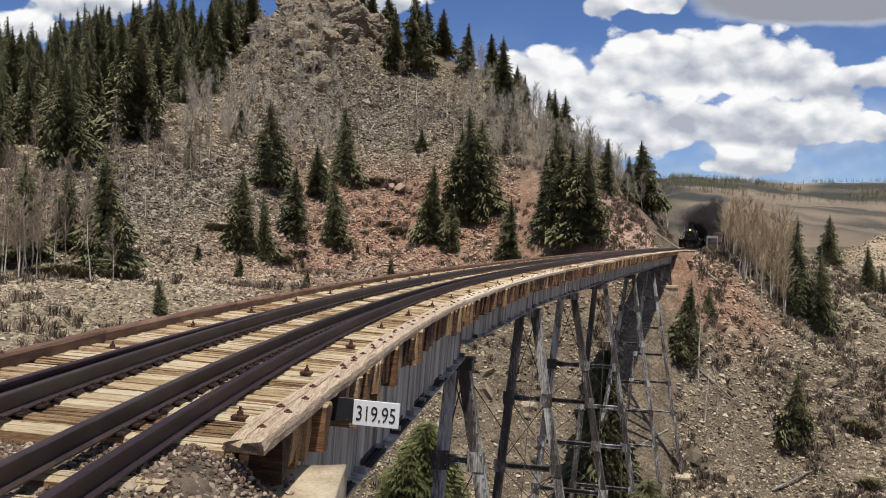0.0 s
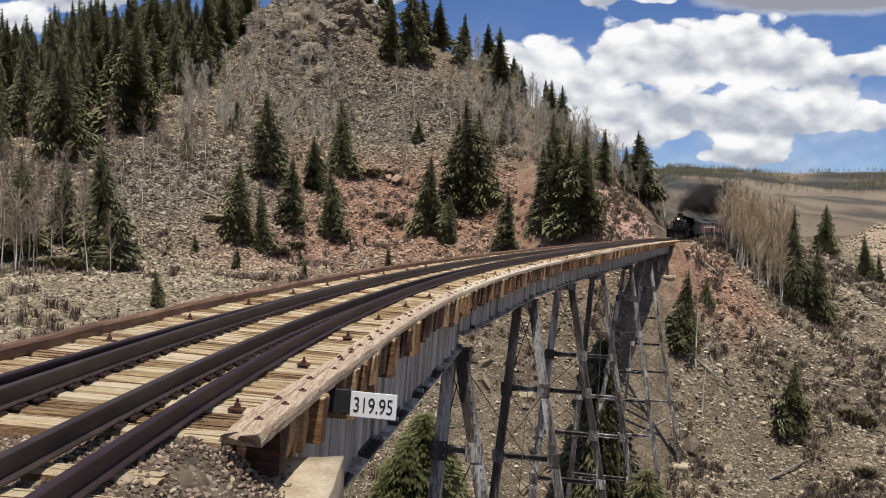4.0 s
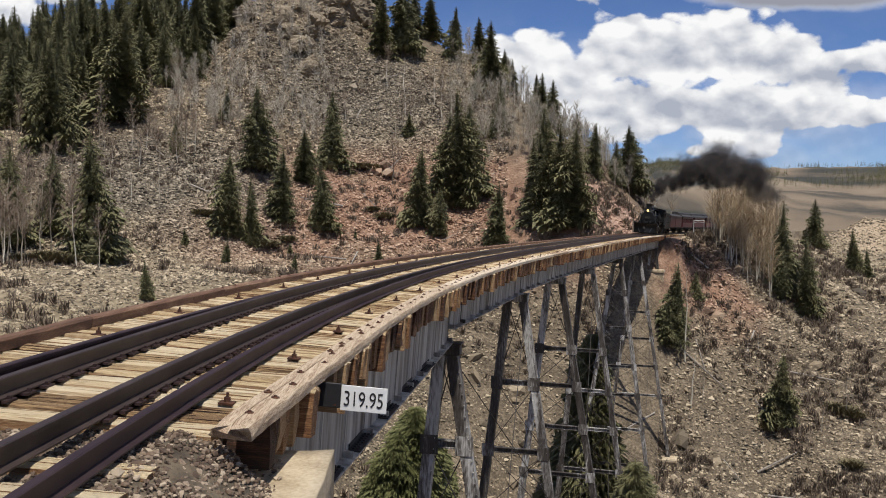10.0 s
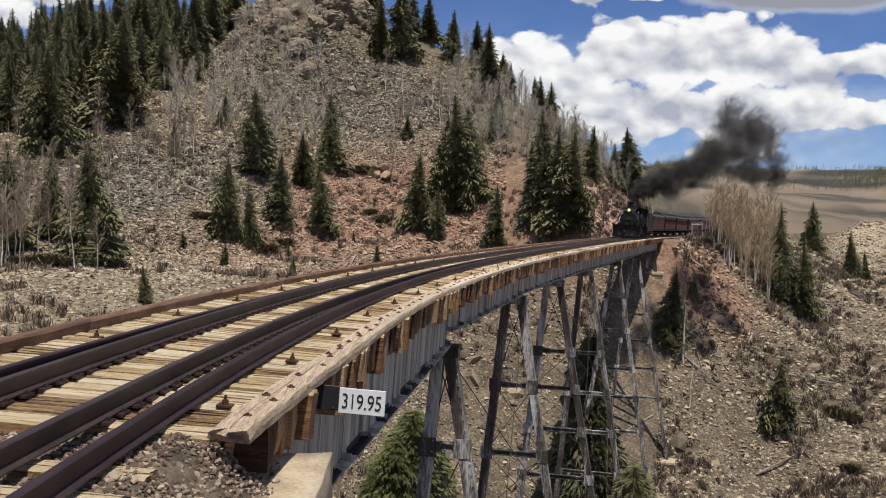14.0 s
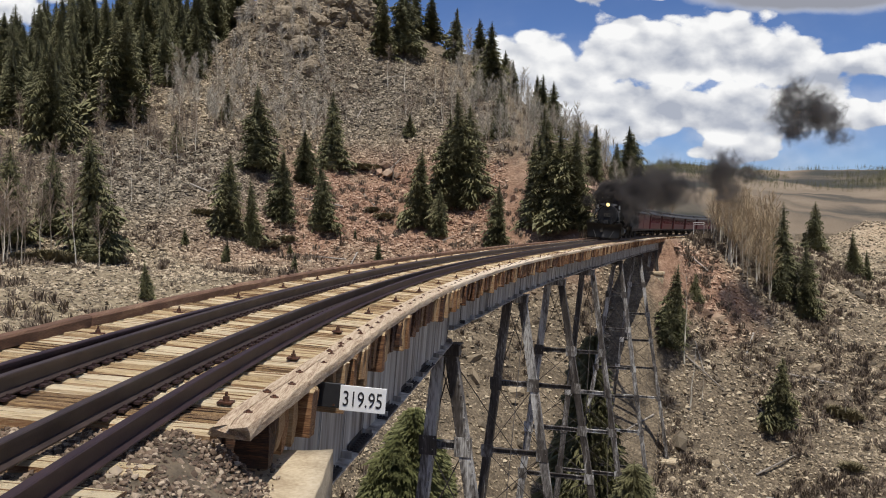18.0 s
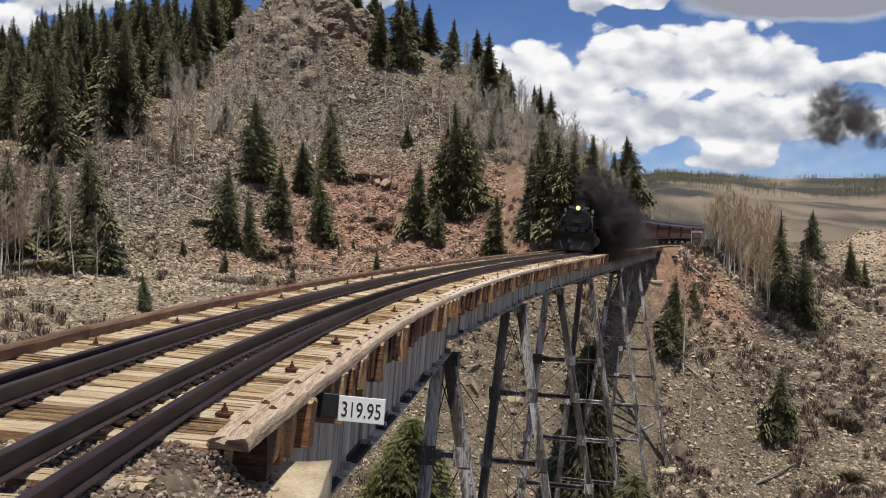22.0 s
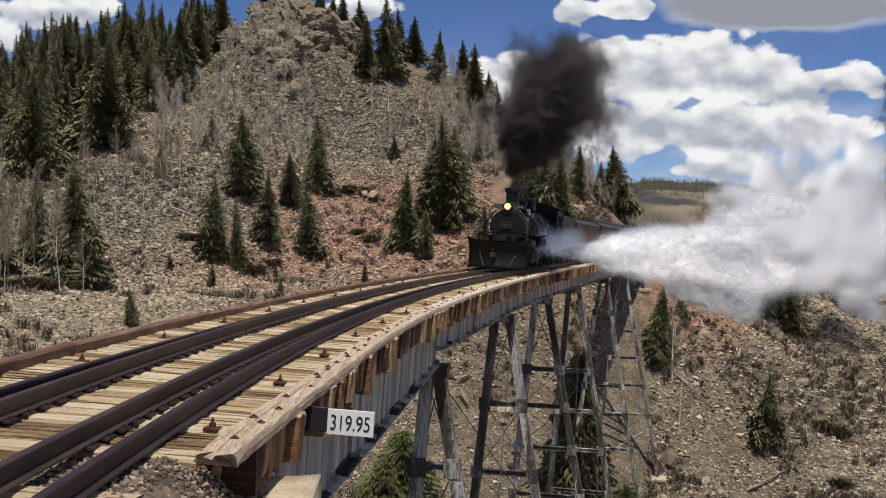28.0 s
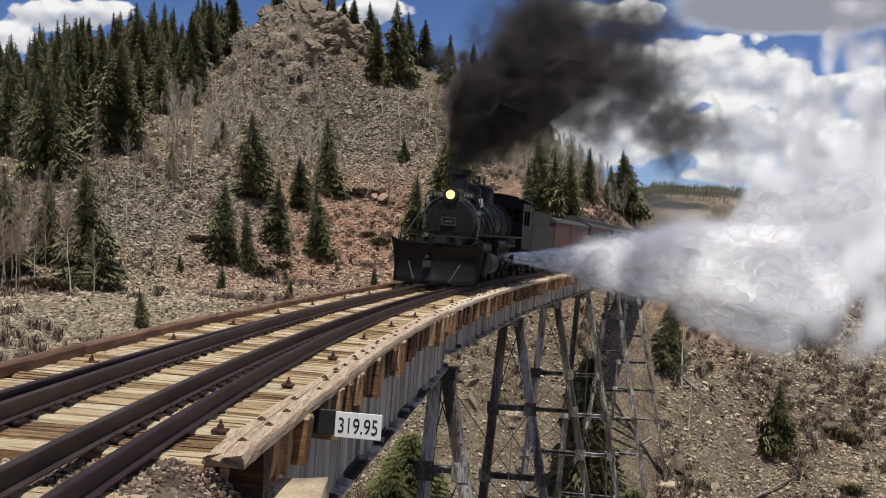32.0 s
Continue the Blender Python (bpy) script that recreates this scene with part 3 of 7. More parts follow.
def chord(a, b):
    """How far the straight line from a to b along the track lies to the right of the curve at s."""
    pa, pb = on_track(a).translation, on_track(b).translation

    def off(s):
        m = on_track(s)
        return (pa.lerp(pb, (s - a) / (b - a)) - m.translation).dot(m.col[0].to_3d())
    return off


for span, (a, b) in enumerate(zip(ENDS, ENDS[1:])):
    bow, G_BOT = chord(a, b), G_LOW[span]
    for side in (1, -1):
        x = 1.05 if side > 0 else -0.75
        prof = [(x - 0.20, G_BOT), (x + 0.20, G_BOT), (x + 0.20, G_BOT + 0.025), (x + 0.012, G_BOT + 0.03), (x + 0.012, G_TOP - 0.03), (x + 0.16, G_TOP - 0.025),
                (x + 0.16, G_TOP), (x - 0.16, G_TOP), (x - 0.16, G_TOP - 0.025), (x - 0.012, G_TOP - 0.03), (x - 0.012, G_BOT + 0.03), (x - 0.16, G_BOT + 0.025)]
        v, f = sweep(prof, a + 0.01, b - 0.01, 1.0, bow)
        g = child("girder", mesh_of("girder", v, f, M_GIRDER), bridge, None, "grey riveted steel plate girder with rust streaks")
        n = max(3, int((b - a) / 1.35))
        for i in range(n + 1):
            s = a + 0.08 + (b - a - 0.16) * i / n
            m = on_track(s, bow(s))
            bm = bmesh.new()
            if side > 0:
                box(bm, x + 0.012, x + 0.028, -0.010, 0.010, G_BOT + 0.03, G_TOP - 0.03)
                box(bm, x + 0.012, x + 0.018, -0.05, 0.05, G_BOT + 0.06, G_TOP - 0.06)
                box(bm, x + 0.028, x + 0.17, -0.03, 0.03, G_BOT + 0.028, G_BOT + 0.13)
            else:
                box(bm, x - 0.085, x - 0.012, -0.010, 0.010, G_BOT + 0.03, G_TOP - 0.03)
            part("stiffener", bm, M_GIRDER, g, "", m=m)
        if side < 0:
            bm = bmesh.new()
            for i in range(n):
                s0, s1 = a + (b - a) * i / n, a + (b - a) * (i + 1) / n
                lx = (-0.7, 1.0) if i % 2 else (1.0, -0.7)
                bar(bm, on_track(s0, bow(s0)) @ Vector((lx[0], 0, G_BOT + 0.12)), on_track(s1, bow(s1)) @ Vector((lx[1], 0, G_BOT + 0.12)), 0.09, 0.02)
            part("lateral_bracing", bm, M_STEEL, bridge)


# tower bents stand plumb across the line: (slope, start) of the outer and the inner column, and the heights of the struts
def upright(s):
    m = on_track(s)
    y = Vector((m.col[1].x, m.col[1].y, 0)).normalized()
    r = Matrix((Vector((y.y, -y.x, 0)), y, Vector((0, 0, 1)))).transposed().to_4x4()
    r.translation = m.translation
    return r


BENT = [((-0.157, 0.712), (0.107, 0.973), (-4.9, -7.9, -10.9)), ((-0.150, 0.819), (0.119, 0.672), (-5.5, -8.5, -11.5, -14.5)),
        ((-0.165, 0.774), (0.116, 0.568), (-5.55, -7.6, -9.94, -12.6, -15.2)), ((-0.147, 0.928), (0.096, 0.681), (-7.4, -10.2, -12.9, -15.8, -18.8)),
        ((-0.140, 0.854), (0.15, 0.85), (-4.8, -8.0, -11.5, -14.1, -17.2, -20.5)), ((-0.157, 0.663), (0.12, 0.6), (-5.2, -8.5, -11.5, -14.6, -17.9)),
        ((-0.113, 0.830), (0.11, 0.6), (-4.4,))]


def foot_z(m, line):
    z = -4.0
    for _ in range(14):
        p = m @ Vector((line[0] * z + line[1], 0, z))
        z = 0.6 * (float(ground_z(p.x, p.y)[0]) - m.translation.z + 0.2) + 0.4 * z
    return min(z, -4.5)


def leg(bm, a, b, w=0.34):
    """A built-up column: two channels and cover plates."""
    a, b = Vector(a), Vector(b)
    z = (b - a).normalized()
    x = Vector((1, 0, 0)) - z * z.x
    x.normalize()
    y = z.cross(x)
    for off, ww, hh in ((x * (w / 2 - 0.02), 0.04, 0.34), (x * -(w / 2 - 0.02), 0.04, 0.34), (y * 0.16, w, 0.03), (y * -0.16, w * 0.86, 0.03)):
        m = Matrix((x, y, z)).transposed().to_4x4()
        m.translation = (a + b) / 2 + off
        bmesh.ops.create_cube(bm, size=1.0, matrix=m @ Matrix.Diagonal((ww, hh, (b - a).length, 1)))


TOWER = {}
for k, s in enumerate(BENTS):
    m = upright(s)
    head = min(G_LOW[k], G_LOW[k + 1]) - 0.075
    z0 = head - 0.36
    outer, inner, struts = BENT[k]

    def at(side, z, outer=outer, inner=inner):
        line = outer if side > 0 else inner
        return Vector((line[0] * z + line[1], 0, z))

    fz = {1: foot_z(m, outer), -1: foot_z(m, inner)}
    TOWER[k] = (m, at, fz)
    bm = bmesh.new()
    box(bm, -1.0, 1.32, -0.19, 0.19, z0, head, 0.015)
    box(bm, -1.05, 1.36, -0.24, 0.24, head - 0.05, head - 0.004)
    part("bent_cap", bm, M_STEEL, bridge, "", m=m)
    for side in (1, -1):
        bm = bmesh.new()
        a, b = at(side, z0), at(side, fz[side])
        leg(bm, a, b)
        if k < 4:
            for q in range(int((a - b).length / 0.32)):
                c = a.lerp(b, (q + 0.5) * 0.32 / (a - b).length)
                for dx in (-0.15, 0.15):
                    bmesh.ops.create_cone(bm, cap_ends=True, segments=5, radius1=0.03, radius2=0.018, depth=0.05, matrix=pose(c.x + dx, -0.19, c.z, 90, 0, 0))
        part("tower_leg", bm, M_STEEL, bridge, "battered steel tower column with streaked grey paint", m=m)
        bm = bmesh.new()
        c = at(side, fz[side])
        box(bm, c.x - 0.75, c.x + 0.75, -0.7, 0.7, c.z - 2.4, c.z - 0.02, 0.05)
        for q in range(4):
            box(bm, c.x - 0.80, c.x + 0.80, -0.75, 0.75, c.z - 0.85 - 0.42 * q, c.z - 0.48 - 0.42 * q, 0.04)
        box(bm, c.x - 0.92, c.x + 0.92, -0.87, 0.87, c.z - 0.42, c.z - 0.10, 0.05)
        part("pedestal", bm, M_STONE, bridge, "sandstone block footing", m=m)
        # gusset plates where the struts meet the column
        for z in struts:
            if z > fz[side] + 0.8:
                c = at(side, z)
                bm = bmesh.new()
                box(bm, c.x - 0.26, c.x + 0.26, -0.20, -0.185, c.z - 0.28, c.z + 0.28)
                part("gusset", bm, M_STEEL, bridge, m=m)
    low = max(fz.values())
    marks = [z0]
    for z in struts:
        if z < low + 0.8:
            break
        bm = bmesh.new()
        a, b = at(1, z), at(-1, z)
        for dz in (0.10, -0.10):
            bar(bm, a + Vector((0, 0, dz)), b + Vector((0, 0, dz)), 0.20, 0.03)
        bar(bm, a, b, 0.03, 0.20)
        part("strut", bm, M_STEEL, bridge, m=m)
        marks.append(z)
    marks.append(low)
    for p, q in zip(marks, marks[1:]):
        for side in (1, -1):
            bm = bmesh.new()
            rod(bm, at(side, p - 0.1), at(-side, q + 0.1), 0.018, None, 6)
            part("tie_rod", bm, M_TIEROD, bridge, m=m)

# splice plates along the foot of the near girder
near_bow = chord(ENDS[0], ENDS[1])
for s in (5.2, 7.2, 9.4, 11.8, 14.2):
    bm = bmesh.new()
    box(bm, 1.07, 1.245, -0.55, 0.55, G_LOW[0] + 0.028, G_LOW[0] + 0.05)
    box(bm, 1.064, 1.075, -0.55, 0.55, G_LOW[0] + 0.05, G_LOW[0] + 0.13)
    for q in range(9):
        for dx in (1.12, 1.18):
            box(bm, dx - 0.02, dx + 0.02, -0.5 + q * 0.125, -0.46 + q * 0.125, G_LOW[0] + 0.05, G_LOW[0] + 0.075)
    part("splice_plate", bm, M_TIEROD, bridge, "dark riveted splice plate", m=on_track(s, near_bow(s)))

# long rods brace the pairs of bents in the plane of the outer columns
for a, b in ((0, 1), (2, 3), (4, 5)):
    (ma, fa, za), (mb, fb, zb) = TOWER[a], TOWER[b]
    low = max(za[1], zb[1])
    marks = list(np.arange(-2.4, low, -8.2)) + [low]
    for p, q in zip(marks, marks[1:]):
        for c, d in ((p, q), (q, p)):
            bm = bmesh.new()
            rod(bm, ma @ fa(1, c), mb @ fb(1, d), 0.016, None, 6)
            part("tie_rod", bm, M_TIEROD, bridge)

# ---- ground cover ----


def hillside_material(name, island=False):
    """Tan earth, grey scree and red scree, each where it lies on the mountain."""
    m = bpy.data.materials.new(name)
    m.use_nodes = True
    n, l = m.node_tree.nodes, m.node_tree.links
    b = n["Principled BSDF"]
    b.inputs["Roughness"].default_value = 0.95
    co = n.new("ShaderNodeTexCoord")

    def noise_at(scale, detail=6.0, distort=0.0):
        t = n.new("ShaderNodeTexNoise")
        t.inputs["Scale"].default_value, t.inputs["Detail"].default_value, t.inputs["Distortion"].default_value = scale, detail, distort
        l.new(co.outputs["Object"], t.inputs["Vector"])
        return t.outputs[0]

    def ramp(value, stops):
        r = n.new("ShaderNodeValToRGB")
        e = r.color_ramp.elements
        for i, (p, c) in enumerate(stops):
            el = e[i] if i < 2 else e.new(p)
            el.position, el.color = p, (*c, 1)
        l.new(value, r.inputs[0])
        return r.outputs[0]

    def patch(centre, radius, soft):
        """1 inside an ellipsoid with a ragged rim, else 0."""
        sub = n.new("ShaderNodeVectorMath")
        sub.operation = "SUBTRACT"
        l.new(co.outputs["Object"], sub.inputs[0])
        sub.inputs[1].default_value = centre
        div = n.new("ShaderNodeVectorMath")
        div.operation = "DIVIDE"
        l.new(sub.outputs[0], div.inputs[0])
        div.inputs[1].default_value = radius
        ln = n.new("ShaderNodeVectorMath")
        ln.operation = "LENGTH"
        l.new(div.outputs[0], ln.inputs[0])
        wob = n.new("ShaderNodeMath")
        wob.operation = "MULTIPLY_ADD"
        l.new(noise_at(0.11, 5.0), wob.inputs[0])
        wob.inputs[1].default_value = 1.6
        l.new(ln.outputs[1], wob.inputs[2])
        mr = n.new("ShaderNodeMapRange")
        mr.inputs[1].default_value, mr.inputs[2].default_value = 1.8 + soft, 1.8 - soft
        l.new(wob.outputs[0], mr.inputs[0])
        return mr.outputs[0]

    def blend(f, a, c):
        x = n.new("ShaderNodeMix")
        x.data_type = "RGBA"
        l.new(f, x.inputs[0])
        l.new(a, x.inputs[6])
        l.new(c, x.inputs[7])
        return x.outputs[2]

    if island:
        g = n.new("ShaderNodeNewGeometry")
        tone = g.outputs["Random Per Island"]
    else:
        mixf = n.new("ShaderNodeMix")
        mixf.data_type = "FLOAT"
        mixf.inputs[0].default_value = 0.55
        l.new(noise_at(0.5, 8.0), mixf.inputs[2])
        l.new(noise_at(3.5, 6.0), mixf.inputs[3])
        tone = mixf.outputs[0]
    if island:
        earth = ramp(tone, [(0.0, (0.08, 0.066, 0.048)), (0.5, (0.26, 0.205, 0.136)), (1.0, (0.51, 0.425, 0.30))])
        red = ramp(tone, [(0.0, (0.13, 0.07, 0.045)), (0.5, (0.31, 0.19, 0.128)), (1.0, (0.50, 0.36, 0.26))])
        pink = ramp(tone, [(0.0, (0.24, 0.14, 0.10)), (0.5, (0.42, 0.28, 0.21)), (1.0, (0.56, 0.42, 0.34))])
    else:
        earth = ramp(tone, [(0.3, (0.042, 0.032, 0.021)), (0.5, (0.125, 0.096, 0.063)), (0.68, (0.27, 0.215, 0.145))])
        red = ramp(tone, [(0.3, (0.10, 0.055, 0.034)), (0.5, (0.25, 0.145, 0.092)), (0.7, (0.38, 0.26, 0.18))])
        pink = ramp(tone, [(0.3, (0.22, 0.13, 0.09)), (0.5, (0.38, 0.25, 0.18)), (0.7, (0.50, 0.36, 0.28))])
    col = blend(patch((-4, 130, 2), (30, 30, 12), 0.45), earth, red)
    col = blend(patch((25, 124, 2), (8, 12, 8), 0.25), col, pink)
    col = blend(patch((38, 117, -7), (9, 9, 8), 0.3), col, red)
    if island:
        grey = ramp(tone, [(0.0, (0.048, 0.040, 0.030)), (0.5, (0.175, 0.145, 0.104)), (1.0, (0.37, 0.315, 0.235))])
    else:
        grey = ramp(tone, [(0.3, (0.032, 0.026, 0.019)), (0.5, (0.10, 0.082, 0.058)), (0.68, (0.22, 0.185, 0.135))])
    col = blend(patch((-12, 165, 24), (20, 17, 16), 0.4), col, grey)
    col = blend(patch((-40, 128, 6), (17, 20, 14), 0.4), col, grey)
    if not island:
        tan = ramp(tone, [(0.3, (0.22, 0.16, 0.10)), (0.5, (0.40, 0.31, 0.21)), (0.7, (0.52, 0.43, 0.31))])
        straw = ramp(noise_at(1.4, 6.0), [(0.35, (0.14, 0.11, 0.07)), (0.65, (0.31, 0.255, 0.165))])
        col = blend(patch((-42, 70, -8), (30, 26, 14), 0.5), col, straw)
        col = blend(patch((90, 150, -10), (30, 34, 14), 0.4), col, straw)
        col = blend(patch((98, 178, -2), (18, 16, 9), 0.3), col, tan)
        # the far plateau: dry grass with dark woods in bands
        far = ramp(noise_at(0.004, 8.0, 0.6), [(0.40, (0.035, 0.035, 0.025)), (0.47, (0.085, 0.07, 0.05)), (0.55, (0.17, 0.13, 0.088)), (0.7, (0.25, 0.2, 0.137))])
        ln = n.new("ShaderNodeVectorMath")
        ln.operation = "LENGTH"
        l.new(co.outputs["Object"], ln.inputs[0])
        mr = n.new("ShaderNodeMapRange")
        mr.inputs[1].default_value, mr.inputs[2].default_value = 450, 800
        l.new(ln.outputs[1], mr.inputs[0])
        col = blend(mr.outputs[0], col, far)
    l.new(col, b.inputs["Base Color"])
    bp = n.new("ShaderNodeBump")
    bp.inputs["Strength"].default_value, bp.inputs["Distance"].default_value = 0.9, (0.35 if not island else 0.06)
    l.new(noise_at(2.2 if not island else 6.0, 8.0), bp.inputs["Height"])
    l.new(bp.outputs[0], b.inputs["Normal"])
    return m


M_GROUND = hillside_material("mountainside")
M_ROCK = hillside_material("broken rock", True)
make_ground(M_GROUND)
NR = np.random.default_rng(7)


def unit_rock():
    bm = bmesh.new()
    bmesh.ops.create_icosphere(bm, subdivisions=1, radius=1.0)
    v = np.array([x.co for x in bm.verts])
    f = np.array([[q.index for q in p.verts] for p in bm.faces])
    bm.free()
    return v, f


RV, RF = unit_rock()
SV = np.array([(1, 0.1, 0), (-1, 0, 0.1), (0.1, 1, 0), (0, -1, -0.1), (0.2, 0.1, 1), (-0.1, 0.2, -1)], float)
SF = np.array([(0, 2, 4), (2, 1, 4), (1, 3, 4), (3, 0, 4), (2, 0, 5), (1, 2, 5), (3, 1, 5), (0, 3, 5)])


def rock_field(name, label, pts, sizes, mat, flat=0.6, sink=0.25, RV=RV, RF=RF):
    """Many angular stones in one mesh, each half sunk where it lies."""
    n = len(pts)
    jit = 1 + NR.uniform(-0.38, 0.38, (n, len(RV), 1))
    v = RV[None] * jit * NR.uniform(0.6, 1.25, (n, 1, 3)) * np.array([1, 1, flat])
    a, t = NR.uniform(0, 2 * np.pi, n), NR.uniform(-0.7, 0.7, n)
    ca, sa, ct, st = np.cos(a), np.sin(a), np.cos(t), np.sin(t)
    y, z = v[..., 1] * ct[:, None] - v[..., 2] * st[:, None], v[..., 1] * st[:, None] + v[..., 2] * ct[:, None]
    x = v[..., 0]
    v = np.stack([x * ca[:, None] - y * sa[:, None], x * sa[:, None] + y * ca[:, None], z], -1) * sizes[:, None, None]
    v = v + pts[:, None, :] + np.array([0, 0, 1.0]) * (sizes * (0.3 - sink))[:, None, None]
    f = (RF[None] + (np.arange(n) * len(RV))[:, None, None]).reshape(-1, 3)
    ob = new(name, mesh_of(name, v.reshape(-1, 3), f.tolist(), mat))
    return tagged(ob, label, "rocks", kind="stuff")


def fan(count, az0, az1, d0, d1, power=1.0):
    az, d = np.radians(NR.uniform(az0, az1, count)), d0 + (d1 - d0) * NR.uniform(0, 1, count) ** power
    x, y = np.sin(az) * d, np.cos(az) * d
    return np.stack([x, y, ground_z(x, y)], 1)


def off_bed(p, gap=3.2):
    pick = slice(0, len(S_GRID), 4)
    dd = np.min((p[:, None, 0] - TX[pick]) ** 2 + (p[:, None, 1] - TY[pick]) ** 2, 1)
    return p[dd > gap**2]


def keep(p, scale, level, seed):
    return p[fbm(p[:, 0], p[:, 1], scale, 3, seed) > level]


pts = np.concatenate([keep(fan(52000, -15, 5, 118, 192), 22, -0.45, 1.0), keep(fan(36000, -28, -11, 95, 190), 20, -0.6, 2.0), keep(fan(26000, -28, 0, 52, 118), 14, -0.5, 3.0),
                      keep(fan(30000, 11, 29, 82, 155), 16, -0.35, 4.0), keep(fan(14000, -6, 14, 58, 122), 12, -0.3, 5.0), keep(fan(9000, 23, 31, 150, 214), 12, -0.4, 5.5), fan(16000, -9, 0.5, 148, 180), fan(9000, -20, -12, 112, 145)])
pts = off_bed(pts)
nearness = np.clip(np.hypot(pts[:, 0], pts[:, 1]) / 125, 0.45, 1.0)
rock_field("scree", "loose angular grey and red scree stones", pts, nearness * 0.12 + nearness * 0.30 * NR.uniform(0, 1, len(pts)) ** 4 + 0.1 * NR.uniform(0, 1, len(pts)), M_ROCK, 0.65, 0.25, SV, SF)
pts = np.concatenate([fan(30, -12.5, -3, 150, 180), fan(40, -4, 7, 125, 165), fan(46, 13, 28, 95, 150), fan(40, -3, 9, 70, 112), fan(22, -26, -14, 110, 160)])
pts = off_bed(pts, 4.5)
rock_field("boulders", "large weathered boulders on the slope", pts, 0.4 + 0.9 * NR.uniform(0, 1, len(pts)) ** 2.5, M_ROCK, 0.75, 0.3)


M_CRAG = material("brown cliff rock", [(0.28, (0.07, 0.048, 0.03)), (0.42, (0.175, 0.14, 0.096)), (0.58, (0.265, 0.215, 0.15)), (0.8, (0.38, 0.325, 0.245))], 0.8, 9, 0.95, 0, 0.9, 5.0, 0.5, 0.4, (1, 1, 2.2), 0.0, 0.25)


def outcrop(label, masses, seed):
    """Bedded, jointed rock standing out of the slope: blunt masses cut into blocks."""
    r = random.Random(seed)
    ob = tagged(new("rock_outcrop"), label, "rock", "rock outcrops")
    for x, y, w, h in masses:
        bm = bmesh.new()
        bmesh.ops.create_icosphere(bm, subdivisions=5, radius=1.0)
        z = float(ground_z(x, y)[0]) - 0.30 * h
        lean = r.uniform(-0.25, 0.25)
        for v in bm.verts:
            n = v.co.normalized()
            p = Vector((n.x * w, n.y * w * 0.7, n.z * h))
            q = Vector((x + p.x + 0.35 * p.z, y + p.y, z + p.z + lean * p.x))
            q2 = q + Vector(noise.noise_vector(q * 0.5)) * 0.5
            step = 0.9 * noise.cell(Vector((q2.x * 0.30 + 0.16 * q2.z, q2.y * 0.3, q2.z * 0.36 - 0.10 * q2.x))) + 0.22 * noise.cell(Vector((q2.x * 1.1 + 9, q2.y * 1.1, q2.z * 1.3))) + 0.07 * noise.cell(q2 * 2.6)
            v.co = q + n * (step * 1.15 + 0.9 * noise.noise(q * 0.3))
        part("rock_mass", bm, M_CRAG, ob)
    return ob


outcrop("jagged brown rock outcrop along the summit", [(-35.8, 180.0, 3.8, 3.2), (-32.5, 185.0, 5.0, 4.4), (-27.5, 187.0, 5.6, 4.6), (-22.2, 187.5, 5.4, 4.2), (-17.5, 188.5, 4.8, 3.4), (-13.2, 190.5, 4.2, 2.6), (-29.0, 179.5, 3.4, 2.4), (-22.6, 181.5, 3.6, 2.2), (-17.0, 184.0, 3.0, 1.8), (-37.0, 173.0, 3.0, 2.4), (-31.5, 174.0, 4.0, 2.8), (-25.5, 176.0, 4.2, 2.6)], 3)
outcrop("low brown rock ledge on the slope", [(-26.2, 168.8, 3.0, 2.0), (-23.4, 167.0, 2.6, 1.7), (-28.6, 171.5, 2.2, 1.6)], 5)
# a dark overhanging ledge on the red slope
pts = np.array([(-8.6, 142.6), (-6.9, 142.4), (-5.6, 142.8), (-7.6, 143.6), (-9.8, 143.2)])
pts = np.column_stack([pts, ground_z(pts[:, 0], pts[:, 1]) + np.array([0.4, 1.0, 0.5, 1.3, 0.3])])
rock_field("ledge", "overhanging red rock ledge with a dark hollow", pts, np.array([0.8, 1.0, 0.85, 1.1, 0.7]), M_ROCK, 0.7, 0.1)

# ---- trees ----
M_BARK = material("dark spruce bark", [(0.3, (0.035, 0.026, 0.02)), (0.7, (0.12, 0.095, 0.075))], 3, 6, 0.9, 0, 0.6, 18, 0.4, stretch=(3, 3, 0.5))
M_SPRUCE = material("spruce needles", [(0.30, (0.070, 0.068, 0.030)), (0.5, (0.130, 0.125, 0.055)), (0.7, (0.175, 0.160, 0.074))], 0.9, 6, 0.75, 0, 0, 9.0, 0.5, jitter=0.10)
# a sunlit yellow-green put into the needle colour of the trees under the deck
M_SPRUCE_NEAR = material("sunlit yellow-green needles", [(0.30, (0.055, 0.062, 0.020)), (0.5, (0.125, 0.13, 0.045)), (0.7, (0.20, 0.20, 0.075))], 0.9, 6, 0.75, 0, 0, 9.0, 0.5, jitter=0.10)
M_ASPEN = material("pale aspen bark", [(0.3, (0.11, 0.09, 0.065)), (0.46, (0.30, 0.26, 0.20)), (0.68, (0.60, 0.56, 0.47))], 1.5, 6, 0.85, 0, 0.2, 12, 0.4, jitter=0.25, stretch=(3, 3, 0.4))
M_TWIG = material("bare twigs", [(0.3, (0.16, 0.12, 0.088)), (0.7, (0.34, 0.265, 0.195))], 1.5, 4, 0.9, 0, 0, jitter=0.2)
M_THICKET = material("tan bare thicket twigs", [(0.3, (0.26, 0.185, 0.11)), (0.7, (0.50, 0.39, 0.25))], 1.5, 4, 0.9, 0, 0, jitter=0.2)
